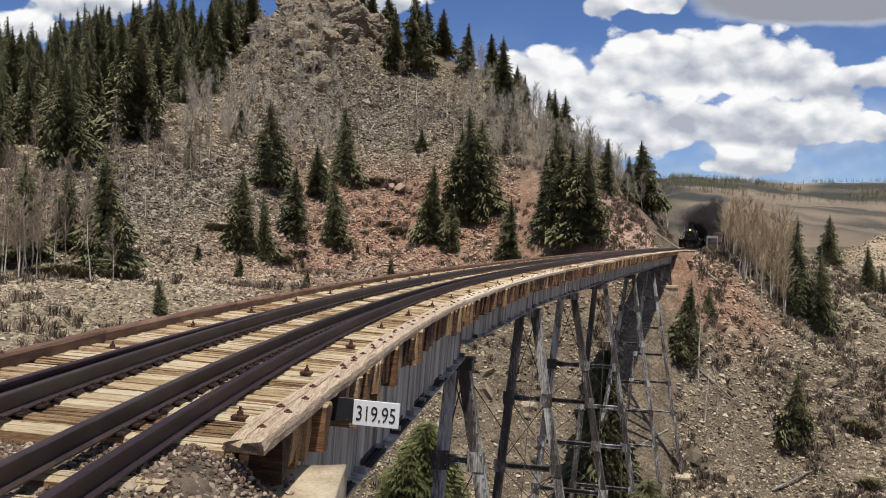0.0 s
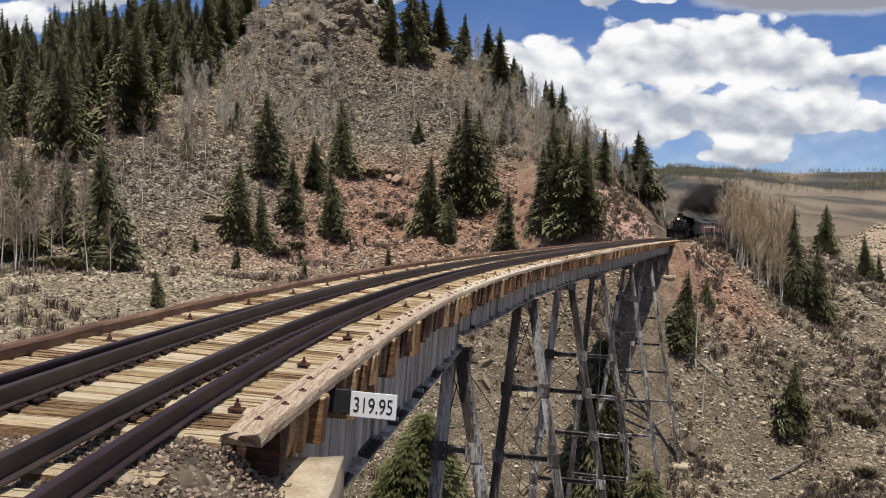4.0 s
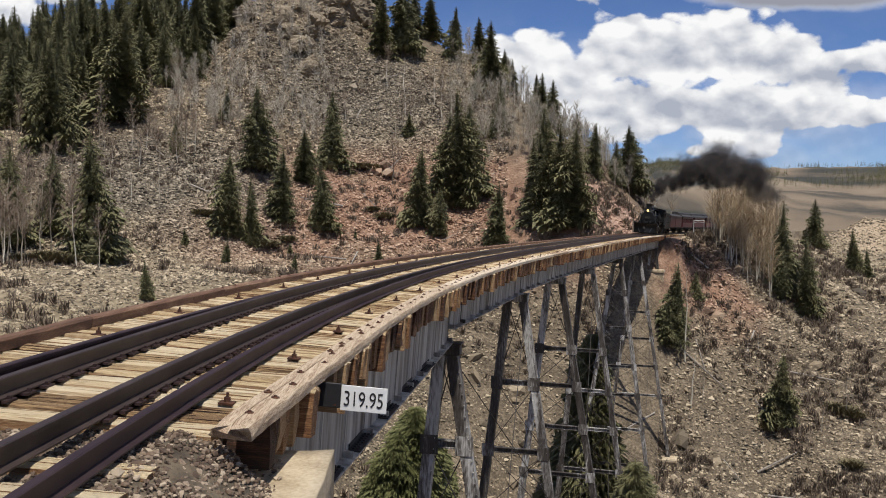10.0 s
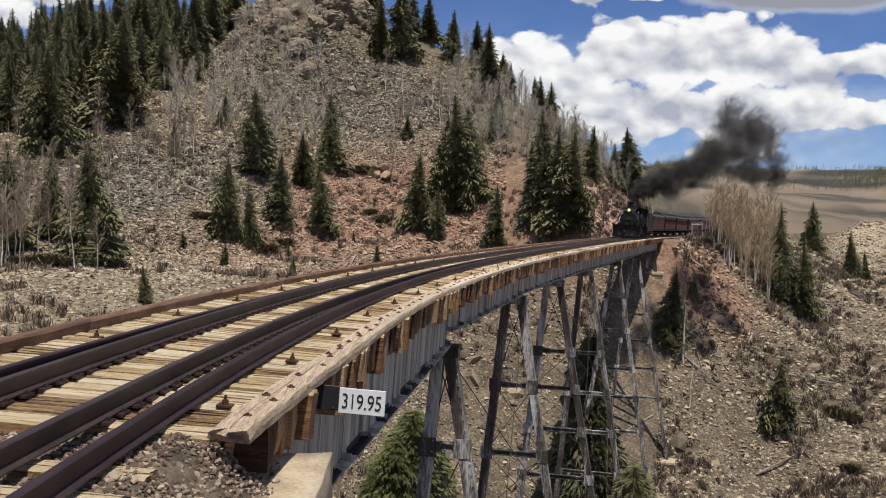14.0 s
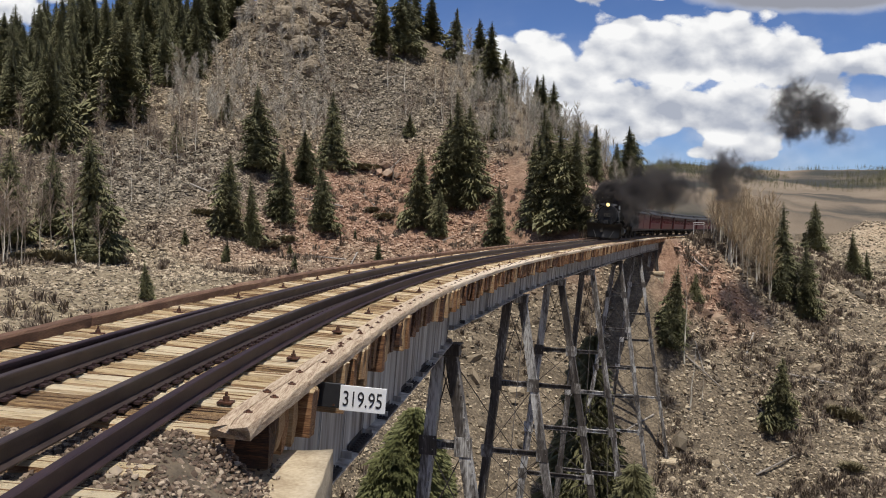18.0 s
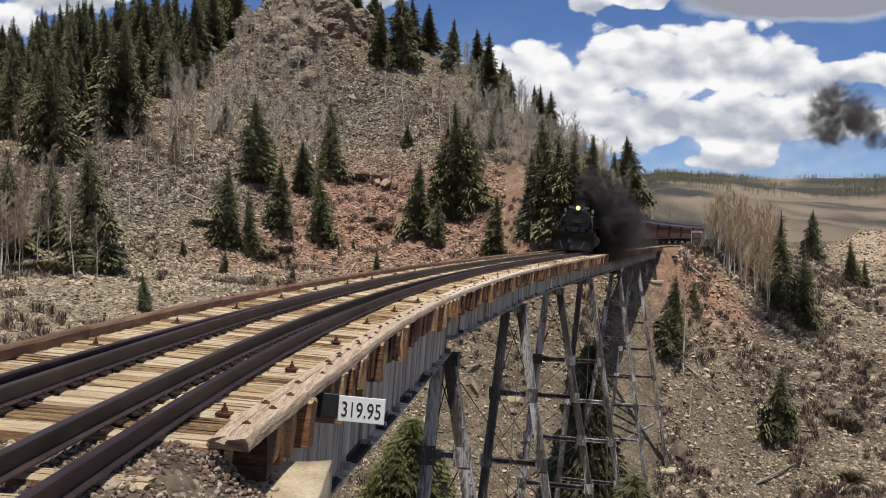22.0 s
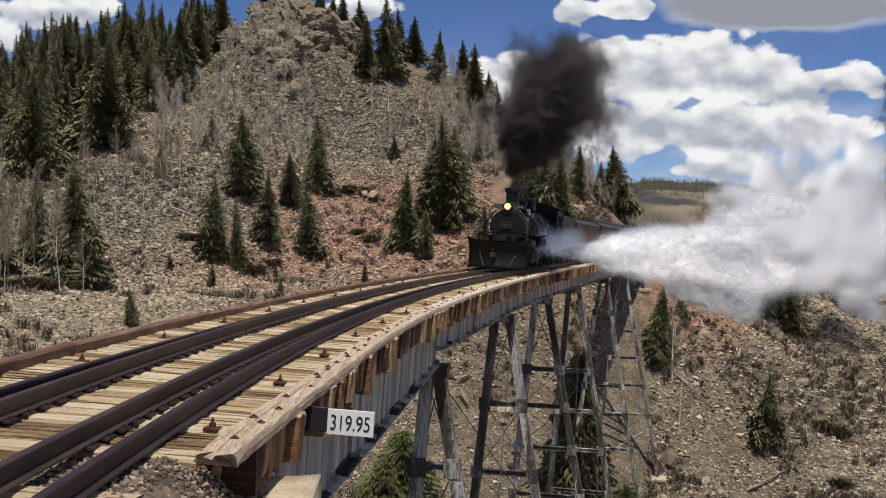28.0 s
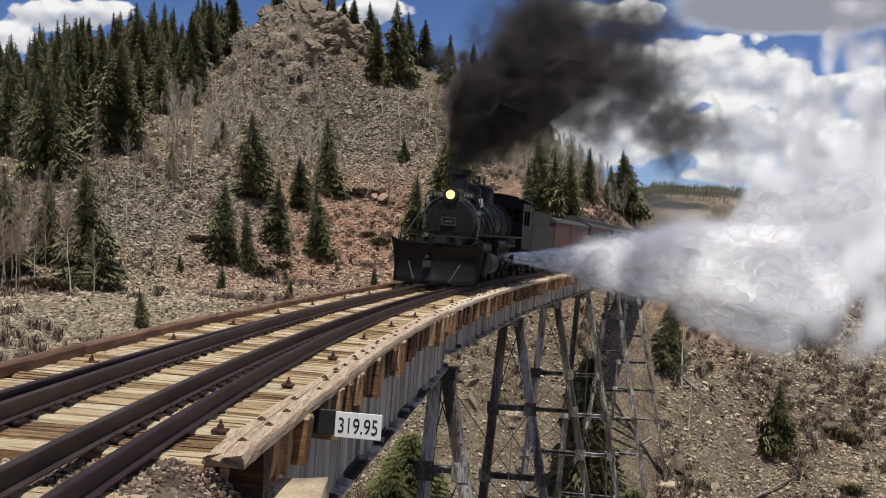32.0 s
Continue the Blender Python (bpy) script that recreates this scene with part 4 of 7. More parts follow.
M_BRUSH = material("dry scrub", [(0.3, (0.085, 0.063, 0.046)), (0.6, (0.18, 0.138, 0.10)), (0.8, (0.28, 0.22, 0.16))], 1.2, 5, 0.95, 0, 0, island=True, jitter=0.3)
M_JUNIPER = material("olive juniper scrub", [(0.3, (0.09, 0.075, 0.038)), (0.7, (0.21, 0.175, 0.095))], 1.2, 5, 0.9, 0, 0)
M_LOG = material("silvered dead wood", [(0.3, (0.16, 0.135, 0.11)), (0.7, (0.44, 0.40, 0.35))], 2, 6, 0.9, 0, 0.4, 14, 0.4, jitter=0.2)


def spruce_crown(seed, levels, per, detail, slim=0.19, base=0.06, taper=0.85, crowd=0.92):
    """A unit-high spruce crown: whorls of drooping boughs, each a fan of small needle sprays."""
    r = random.Random(seed)
    lop = r.uniform(0, 6.28)
    v, f = [], []

    def tri(a, b, c):
        i = len(v)
        v.extend((a, b, c))
        f.append((i, i + 1, i + 2))

    for k in range(levels):
        u = k / (levels - 1)
        h = base + (0.985 - base) * u ** crowd
        reach = slim * (1.004 - u ** crowd) ** taper * r.uniform(0.72, 1.12) + 0.012
        n = max(4, int(per * (0.45 + 0.55 * (1 - u))))
        a0 = r.uniform(0, 6.28)
        for j in range(n):
            if r.random() < 0.10:
                continue
            a = a0 + 6.283 * (j + r.uniform(-0.3, 0.3)) / n
            L = reach * r.uniform(0.55, 1.25) * (1 + 0.28 * math.sin(a + lop) + 0.16 * math.sin(2.0 * a + 9 * u + lop))
            droop = L * r.uniform(0.22, 0.5) * (1 - 0.5 * u)
            out = Vector((math.cos(a), math.sin(a), 0))
            side = Vector((-out.y, out.x, 0))
            p0 = Vector((0, 0, h))
            tip = p0 + out * L + Vector((0, 0, -droop + L * 0.10))
            for q in range(detail):
                w = (q + 0.6) / detail
                p = p0.lerp(tip, w) + Vector((0, 0, L * 0.10 * math.sin(w * 3.1)))
                width = L * (0.46 - 0.26 * w) * r.uniform(0.7, 1.4) * min(1.0, 5.5 / detail)
                for sgn in (-1, 1):
                    e = p + side * sgn * width + out * L * r.uniform(0.05, 0.28) + Vector((0, 0, -L * r.uniform(0.06, 0.24)))
                    bk = p - out * L * 0.07
                    tri(bk, e, p + out * L * min(0.08, 0.45 / detail))
                if r.random() < 0.7:
                    tri(p - out * L * 0.08, p + side * r.uniform(-0.05, 0.05) * L + Vector((0, 0, -L * r.uniform(0.16, 0.34))), p + out * L * 0.08)
            tri(tip - out * L * 0.22 + side * L * 0.07, tip + out * L * 0.06, tip - out * L * 0.22 - side * L * 0.07)
    # the dense dark heart of the crown
    for k in range(levels * 4):
        u = r.random() ** 1.3
        h = base + (0.95 - base) * u
        rad = slim * 0.55 * (1 - u) ** taper
        a = r.uniform(0, 6.28)
        p = Vector((math.cos(a) * rad, math.sin(a) * rad, h))
        sd = Vector((-math.sin(a), math.cos(a), 0)) * slim * 0.16 * (1.1 - u)
        tri(p - sd, p + sd, Vector((p.x * 0.7, p.y * 0.7, h - 0.05 - 0.03 * r.random())))
        tri(p - sd, Vector((p.x * 0.5, p.y * 0.5, h + 0.05)), p + sd)
    tri(Vector((0.006, 0, 0.95)), Vector((0, 0, 1.0)), Vector((-0.006, 0.004, 0.95)))
    return v, f


def make_spruce(seed, levels=30, per=10, detail=3, slim=0.19, name="spruce_tree", base=0.05, label="tall dark-green spruce on the rocky slope", taper=0.85, crowd=0.92, mat=M_SPRUCE):
    t = tagged(new(name), label, "tree", "spruces")
    bm = bmesh.new()
    rod(bm, (0, 0, -0.03), (0, 0, 0.96), 0.013, 0.002, 7)
    part("trunk", bm, M_BARK, t)
    v, f = spruce_crown(seed, levels, per, detail, slim, base, taper, crowd)
    child("crown", mesh_of("crown", v, f, mat), t)
    return t


SPRUCES = [make_spruce(1, 58, 19, 7, 0.175), make_spruce(2, 54, 19, 7, 0.20), make_spruce(3, 60, 18, 7, 0.15), make_spruce(4, 52, 20, 7, 0.225), make_spruce(5, 56, 18, 7, 0.18, base=0.12)]
TR = random.Random(21)
USED = set()


def plant(protos, x, y, h, wide=1.0, sink=0.0, label="", group=""):
    p = TR.choice(protos)
    z = float(ground_z(x, y)[0]) - 0.15 - sink
    m = pose(x, y, z, TR.uniform(-1.5, 1.5), TR.uniform(-1.5, 1.5), TR.uniform(0, 360)) @ Matrix.Diagonal((h * wide, h * wide, h, 1))
    if p.name in USED:
        ob = copy_thing(p, m @ Matrix.Diagonal((1 / p.scale.x, 1 / p.scale.y, 1 / p.scale.z, 1)))
    else:
        USED.add(p.name)
        ob, p.matrix_basis = p, m
    if label:
        tagged(ob, label, group=group)
    return ob


MID = [(-39.3, 100.1, 15.4), (-48.2, 99.4, 12.3), (-45.3, 104.1, 10.8), (-51.0, 101.9, 6.7), (-26.4, 114.0, 11.1), (-23.9, 114.5, 9.2), (-21.1, 124.2, 10.7), (-15.9, 125.0, 10.3), (-16.5, 142.0, 13.1), (-27.1, 133.8, 14.3), (-20.2, 137.0, 8.6), (-39.5, 134.3, 6.0), (-35.3, 149.9, 6.1), (-51.1, 144.7, 18.1)]
CREST = [(-6.2, 183.4, 18.0), (-10.3, 181.7, 13.7), (-4.3, 204.5, 12.1), (11.7, 173.6, 15.4), (11.8, 151.5, 9.0), (-20.6, 188.4, 7.4)]
CREST_FAR = [(-0.4, 206.0, 11.4), (5.0, 188.9, 12.0), (15.1, 181.4, 9.8), (10.5, 194.7, 11.3), (16.7, 179.2, 8.3), (21.5, 166.6, 10.9), (22.8, 164.4, 11.3), (20.6, 170.8, 9.2), (26.0, 153.8, 6.4), (33.2, 145.2, 11.5), (34.4, 146.6, 10.5), (-16.3, 197.3, 11.1), (-21.1, 196.8, 11.0), (-24.6, 197.4, 9.0), (-30.6, 197.5, 10.0), (-27.5, 199.0, 10.5), (-18.8, 199.0, 10.0), (-34.0, 196.0, 11.5), (-13.0, 198.0, 11.0), (-22.6, 201.0, 12.5), (71.6, 159.7, 9.8), (30.7, 142.7, 7.4)]
BANK = [(4.0, 134.4, 18.5), (5.8, 134.4, 15.9), (2.7, 137.0, 13.5), (-1.6, 128.5, 11.8), (1.3, 126.0, 7.4), (9.5, 120.1, 9.1), (15.9, 121.0, 16.8), (17.5, 118.2, 14.2), (19.4, 116.4, 13.5), (14.8, 125.1, 10.7), (25.6, 135.1, 8.6), (-4.1, 154.4, 4.6)]
SAPLINGS = [(-25.7, 77.9, 3.8), (-16.1, 102.8, 2.7), (-25.1, 106.6, 2.9), (-7.3, 119.3, 3.1), (-31.2, 109.7, 2.2), (-19.3, 118.4, 2.0), (-10.9, 124.0, 2.0)]
RIGHT = [(51.2, 124.4, 14.5), (53.4, 121.8, 11.3), (68.1, 138.1, 7.1), (43.1, 103.9, 8.8), (31.0, 107.6, 10.3), (35.8, 115.6, 4.0), (29.8, 106.9, 5.8), (51.8, 130.1, 6.4), (70.9, 139.0, 5.1)]
for x, y, h in MID + CREST + CREST_FAR + BANK + RIGHT:
    plant(SPRUCES, x, y, h, TR.uniform(0.95, 1.25))
for x, y, h in SAPLINGS:
    plant(SPRUCES, x, y, h, TR.uniform(0.9, 1.2), 0, "young green spruce sapling among dry grass", "spruces")
# the wood on the upper slope
wood = fan(330, -30, -12.5, 148, 225)
wood = wood[(fbm(wood[:, 0], wood[:, 1], 26.0, 2, 8.0) > -0.35)]
wood = wood[np.hypot(wood[:, 0], wood[:, 1]) > np.interp(np.degrees(np.arctan2(wood[:, 0], wood[:, 1])), [-30, -22, -16, -12.5], [148, 156, 170, 194])]
low = fan(9, -29, -23, 138, 165)
wood = np.concatenate([wood[:150], low])
for x, y, z in wood:
    plant(SPRUCES, float(x), float(y), TR.uniform(11, 18), TR.uniform(0.8, 1.1), 0, "tall dark spruce in a dense stand", "spruce wood")
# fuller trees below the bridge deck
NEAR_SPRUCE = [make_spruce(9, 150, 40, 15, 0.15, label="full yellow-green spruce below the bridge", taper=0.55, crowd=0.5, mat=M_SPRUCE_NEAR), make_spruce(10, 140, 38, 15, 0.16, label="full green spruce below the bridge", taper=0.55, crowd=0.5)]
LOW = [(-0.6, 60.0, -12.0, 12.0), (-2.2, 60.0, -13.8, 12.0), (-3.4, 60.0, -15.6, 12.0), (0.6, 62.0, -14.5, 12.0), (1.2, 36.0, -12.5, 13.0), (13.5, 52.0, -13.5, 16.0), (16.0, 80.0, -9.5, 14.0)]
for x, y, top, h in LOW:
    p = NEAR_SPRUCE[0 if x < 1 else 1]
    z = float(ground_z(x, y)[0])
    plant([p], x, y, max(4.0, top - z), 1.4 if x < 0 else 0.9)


def make_aspen(seed, mat_t, mat_b, name="bare_aspen", label="leafless pale-barked aspen on the slope", twigs=70):
    r = random.Random(seed)
    t = tagged(new(name), label, "tree", "bare aspens")
    bm = bmesh.new()
    x = y = 0.0
    prev = Vector((0, 0, -0.03))
    nodes = []
    for i in range(1, 9):
        p = Vector((prev.x + r.uniform(-0.012, 0.012), prev.y + r.uniform(-0.012, 0.012), i / 8))
        nodes.append((prev, p))
        prev = p
    rings = []
    for i, p in enumerate([nodes[0][0]] + [q[1] for q in nodes]):
        w = max(0.0018, 0.0085 * (1 - i / 8.6))
        rings.append([bm.verts.new(p + Vector((math.cos(a * 1.0472) * w, math.sin(a * 1.0472) * w, 0))) for a in range(6)])
    for ra, rb in zip(rings, rings[1:]):
        for a in range(6):
            bm.faces.new((ra[a], ra[(a + 1) % 6], rb[(a + 1) % 6], rb[a]))
    bm.faces.new(rings[-1])
    part("trunk", bm, mat_t, t)
    v, f = [], []

    def stick(a, b, w):
        d = (b - a)
        s = d.cross(Vector((r.uniform(-1, 1), r.uniform(-1, 1), 0.3)))
        s.normalize()
        s2 = d.cross(s).normalized()
        i = len(v)
        v.extend((a + s * w, a - s * w * 0.5 + s2 * w, a - s * w * 0.5 - s2 * w, b))
        f.extend(((i, i + 1, i + 3), (i + 1, i + 2, i + 3), (i + 2, i, i + 3)))

    for k in range(twigs // 5):
        h = r.uniform(0.35, 0.97)
        a, b = nodes[min(7, int(h * 8))]
        p = a.lerp(b, h * 8 - int(h * 8))
        ang = r.uniform(0, 6.28)
        L = 0.15 * (1.15 - h) * r.uniform(0.6, 1.4) + 0.03
        e = p + Vector((math.cos(ang) * L * 0.8, math.sin(ang) * L * 0.8, L * r.uniform(1.0, 2.0)))
        stick(p, e, 0.0030)
        for q in range(4):
            w = r.uniform(0.3, 1.0)
            s0 = p.lerp(e, w)
            an = ang + r.uniform(-1.2, 1.2)
            l2 = L * r.uniform(0.3, 0.7)
            stick(s0, s0 + Vector((math.cos(an) * l2, math.sin(an) * l2, l2 * r.uniform(0.5, 1.6))), 0.0019)
    child("crown", mesh_of("crown", v, f, mat_b), t)
    return t


ASPENS = [make_aspen(30 + k, M_ASPEN, M_TWIG, twigs=210) for k in range(5)]
SNAGS = [make_aspen(40 + k, M_ASPEN, M_TWIG, "dead_snag", "slender bleached dead trunk standing in scree", 15) for k in range(3)]
THICK = [make_aspen(50 + k, M_ASPEN, M_THICKET, "thicket_aspen", "slim bare aspen in a tan thicket", 130) for k in range(4)]


def grove(name, label, protos, pts, h0, h1):
    """A far grove joined into one mesh: nobody could count its stems."""
    V, F, I, k = [], [], [], 0
    shapes = []
    for p in protos:
        tv, tf, ti = [], [], []
        for slot, c in enumerate(p.children):
            o = len(tv)
            tv += [tuple(v.co) for v in c.data.vertices]
            for q in c.data.polygons:
                tf.append(tuple(i + o for i in q.vertices))
                ti.append(slot)
        shapes.append((np.array(tv), tf, ti))
    for x, y, z in pts:
        tv, tf, ti = shapes[TR.randrange(len(shapes))]
        h, w, a = TR.uniform(h0, h1), TR.uniform(0.9, 1.4), TR.uniform(0, 6.28)
        v = tv * np.array([h * w, h * w, h])
        v = np.stack([v[:, 0] * math.cos(a) - v[:, 1] * math.sin(a), v[:, 0] * math.sin(a) + v[:, 1] * math.cos(a), v[:, 2]], 1) + np.array([x, y, z - 0.1])
        V.append(v)
        F += [tuple(i + k for i in q) for q in tf]
        I += ti
        k += len(v)
    me = mesh_of(name, np.concatenate(V), F, M_ASPEN)
    me.materials.append(M_TWIG)
    me.polygons.foreach_set("material_index", I)
    return tagged(new(name, me), label, "trees", kind="stuff")


grove("aspen_brush", "haze of bare aspen saplings under the summit rocks", ASPENS, fan(170, -17, -6.5, 148, 181), 3.5, 7.0)
grove("aspen_grove", "dense grove of bare pale aspens along the ridge", ASPENS, off_bed(fan(420, 1.0, 14.8, 140, 195), 5.0), 4.0, 7.5)
for zone in ((46, -28, -20.5, 98, 126, 6, 10), (78, -27, -15, 132, 176, 4, 8), (26, -13, -5, 146, 178, 3, 6), (12, -4, 3, 140, 172, 6, 10), (10, 12, 16, 108, 122, 3, 6), (10, 18, 28, 105, 135, 2.5, 5)):
    n, a0, a1, d0, d1, h0, h1 = zone
    for x, y, z in off_bed(fan(n, a0, a1, d0, d1), 5.0):
        plant(ASPENS, float(x), float(y), TR.uniform(h0, h1), TR.uniform(0.9, 1.4))
# dead trunks that stand alone on the open slopes
BARE = [(-42.3, 114.4, 7.6), (-40.3, 116.8, 5.5), (-36.9, 117.9, 6.9), (-46.9, 113.7, 6.8), (-55.8, 116.3, 10.1), (-4.8, 161.1, 11.5), (0.4, 165.8, 10.4), (3.6, 162.0, 8.5), (-21.9, 155.2, 3.9), (-26.3, 153.0, 5.6), (-27.0, 153.7, 4.6), (-33.9, 151.0, 3.6), (-34.8, 162.6, 6.1),
        (-38.9, 138.3, 8.5), (-52.8, 142.9, 4.5), (-50.2, 143.4, 4.0), (31.8, 106.2, 11.4), (31.3, 102.2, 7.5), (33.3, 103.8, 3.7), (46.9, 126.3, 5.3), (29.8, 139.8, 4.7)]
for x, y, h in BARE:
    plant(SNAGS, x, y, h, TR.uniform(1.3, 1.7))
for x, y, z in off_bed(fan(170, 18.1, 21.9, 131, 147), 3.6):
    plant(THICK, float(x), float(y), TR.uniform(6.0, 9.0), TR.uniform(1.0, 1.5))
for x, y, z in off_bed(fan(26, 14.5, 18.5, 150, 175), 4.0):
    plant(THICK, float(x), float(y), TR.uniform(5.0, 8.0), TR.uniform(1.0, 1.5))

# ---- scrub, logs ----


def scrub_field(name, label, pts, sizes, mat, blades=26, spread=0.6, tall=0.9):
    n = len(pts)
    base = NR.normal(0, spread * 0.35, (n, blades, 3)) * np.array([1, 1, 0.0])
    ang = NR.uniform(0, 2 * np.pi, (n, blades))
    lean = NR.uniform(0.1, 1.0, (n, blades)) * spread
    tip = base + np.stack([np.cos(ang) * lean, np.sin(ang) * lean, NR.uniform(0.35, 1.0, (n, blades)) * tall], -1)
    w = 0.035
    sd = np.stack([-np.sin(ang) * w, np.cos(ang) * w, np.zeros_like(ang)], -1)
    midp = base * 0.4 + tip * 0.6 + np.stack([np.cos(ang) * 0.06, np.sin(ang) * 0.06, 0 * ang + 0.05], -1)
    tri = np.stack([base - sd, base + sd, midp + sd * 1.2, tip, midp - sd * 1.2], 2) * sizes[:, None, None, None]
    tri = tri + pts[:, None, None, :]
    v = tri.reshape(-1, 3)
    k = np.arange(n * blades)[:, None] * 5
    f = (k + np.array([[0, 1, 2, 3, 4]])).tolist()
    return tagged(new(name, mesh_of(name, v, f, mat)), label, "scrub", kind="stuff")


pts = np.concatenate([off_bed(keep(fan(4200, 10, 29, 84, 165), 9, -0.15, 6.0), 3.5), keep(fan(2600, -28, 8, 100, 178), 9, -0.1, 7.0), keep(fan(700, -28, -2, 52, 104), 7, 0.1, 8.0)])
scrub_field("dry_scrub", "leafless grey-brown scrub over the slopes", pts, NR.uniform(0.4, 1.3, len(pts)), M_BRUSH, 30)
pts = np.array([(-45.0, 95.6), (-43.6, 95.3), (-42.4, 95.5), (-41.2, 95.0), (-40.2, 95.4), (-21.9, 117.9), (-20.1, 120.7), (-29.6, 116.3), (-31.0, 116.0), (-28.6, 116.8), (-9.6, 144.0), (-11.4, 143.6), (41.3, 103.5), (50.4, 105.9), (51.6, 105.4), (52.6, 105.2), (48.5, 96.7), (-9.1, 133.2), (-7.0, 131.0), (-23.0, 116.4)])
pts = np.column_stack([pts, ground_z(pts[:, 0], pts[:, 1]) - 0.05])
scrub_field("juniper_scrub", "low olive-brown juniper bushes", pts, NR.uniform(1.5, 2.1, len(pts)), M_JUNIPER, 520, 0.75, 0.55)
LOGS = []
bm = bmesh.new()
rod(bm, (-0.5, 0, 0), (0.5, 0, 0), 0.022, 0.010, 7)
for k in range(5):
    a = TR.uniform(0, 6.28)
    rod(bm, (-0.1 + 0.1 * k, 0, 0), (0.0 + 0.1 * k, 0.06 * math.cos(a), 0.06 * math.sin(a)), 0.006, 0.002, 5)
log0 = tagged(part("fallen_log", bm, M_LOG, None), "silver-grey fallen trunk lying on the scree", "log", "fallen logs")
pts = np.concatenate([fan(30, -24, -2, 112, 180), fan(22, 13, 26, 95, 145), fan(6, -2, 6, 120, 150)])
first = True
for x, y, z in pts:
    L, th = TR.uniform(2.5, 7.0), TR.uniform(0, 360)
    dx, dy = math.cos(radians(th)) * L / 2, math.sin(radians(th)) * L / 2
    za, zb = float(ground_z(x - dx, y - dy)[0]), float(ground_z(x + dx, y + dy)[0])
    zc = max(float(z), (za + zb) / 2)
    m = Matrix.Translation((x, y, zc + 0.05)) @ Matrix.Rotation(radians(th), 4, "Z") @ Matrix.Rotation(-math.atan2(zb - za, L), 4, "Y")
    m = m @ Matrix.Diagonal((L, L, L, 1))
    if first:
        log0.matrix_basis, first = m, False
    else:
        copy_thing(log0, m @ Matrix.Diagonal((1 / log0.scale.x, 1 / log0.scale.y, 1 / log0.scale.z, 1)))
# woods on the far plateau
pts = np.concatenate([keep(fan(9000, 8, 31, 900, 2600, 0.6), 260, 0.16, 6.5)[:1300], keep(fan(4500, 11, 31, 2250, 3020), 240, 0.10, 2.5), fan(260, 10, 24, 330, 700), fan(170, 9, 31, 2950, 3050)])
v, f = spruce_crown(77, 4, 4, 1, 0.26)
V0, F0 = np.array([tuple(a) for a in v]), np.array(f)
hh = NR.uniform(8, 20, len(pts))
VV = (V0[None] * hh[:, None, None] + pts[:, None, :]).reshape(-1, 3)
FF = (F0[None] + (np.arange(len(pts)) * len(V0))[:, None, None]).reshape(-1, 3)
tagged(new("far_woods", mesh_of("far_woods", VV, FF.tolist(), M_SPRUCE)), "scattered dark conifers on the distant plateau", "woods", kind="stuff")

# ---- lineside things ----
M_SIGN_WHITE = material("white sign paint", [(0.3, (0.74, 0.74, 0.72)), (0.8, (0.84, 0.84, 0.82))], 5, 5, 0.5, 0, 0.05)
M_SIGN_BLACK = material("black sign paint", [(0.3, (0.012, 0.012, 0.014)), (0.8, (0.03, 0.03, 0.033))], 6, 5, 0.5, 0, 0.1)
M_POST = material("grey weathered post", [(0.3, (0.10, 0.085, 0.07)), (0.7, (0.27, 0.24, 0.20))], 3, 6, 0.9, 0, 0.4, 16, 0.4, stretch=(4, 4, 0.5))
M_PALE = material("pale painted iron", [(0.3, (0.45, 0.44, 0.42)), (0.8, (0.65, 0.64, 0.62))], 5, 4, 0.6, 0, 0.1)
sign = tagged(new("milepost_sign"), "white milepost sign with black figures on a black bracket board", "sign")
sign.matrix_basis = on_track(2.78) @ pose(1.50, 0, -0.055, 0, 0, -1.0)
bm = bmesh.new()
box(bm, 0.0, 0.50, -0.014, 0.014, -0.255, 0.0, 0.004)
part("bracket_board", bm, M_SIGN_BLACK, sign, "plain black board")
bm = bmesh.new()
box(bm, 0.46, 0.945, -0.03, -0.016, -0.27, -0.005, 0.003)
board = part("number_board", bm, M_SIGN_WHITE, sign, "white painted board")
curve = bpy.data.curves.new("figures", "FONT")
curve.body, curve.size, curve.extrude, curve.align_x = "319.95", 0.225, 0.002, "CENTER"
tmp = bpy.data.objects.new("figures", curve)
me = bpy.data.meshes.new_from_object(tmp)
bpy.data.objects.remove(tmp)
me.materials.append(M_SIGN_BLACK)
child("lettering", me, board, pose(0.70, -0.033, -0.217, 90, 0, 0) @ Matrix.Diagonal((0.70, 1.0, 1, 1)), "black figures")
for x in (0.12, 0.40):
    bm = bmesh.new()
    rod(bm, (x, -0.024, -0.225), (x, 0.0, -0.225), 0.012, None, 6)
    part("bolt", bm, M_BOLT, sign)

post = tagged(new("lineside_post"), "short dark post beside the track cutting", "post")
post.matrix_basis = pose(29.2, 124.1, float(ground_z(29.2, 124.1)[0]) - 0.1)
bm = bmesh.new()
box(bm, -0.09, 0.09, -0.09, 0.09, 0, 2.2, 0.01)
part("shaft", bm, M_POST, post)
bm = bmesh.new()
box(bm, -0.11, 0.11, -0.11, 0.11, 2.2, 2.26, 0.01)
part("cap", bm, M_POST, post)
rack = tagged(new("iron_rack"), "pale iron frame standing beside the line", "frame")
rack.matrix_basis = Matrix.Translation((40.95, 131.26, float(ground_z(40.95, 131.26)[0]) - 0.05)) @ pose(0, 0, 0, 0, 0, -15)
for x in (-0.75, 0.75):
    bm = bmesh.new()
    rod(bm, (x, 0, 0), (x, 0, 2.1), 0.05, None, 8)
    part("upright", bm, M_PALE, rack)
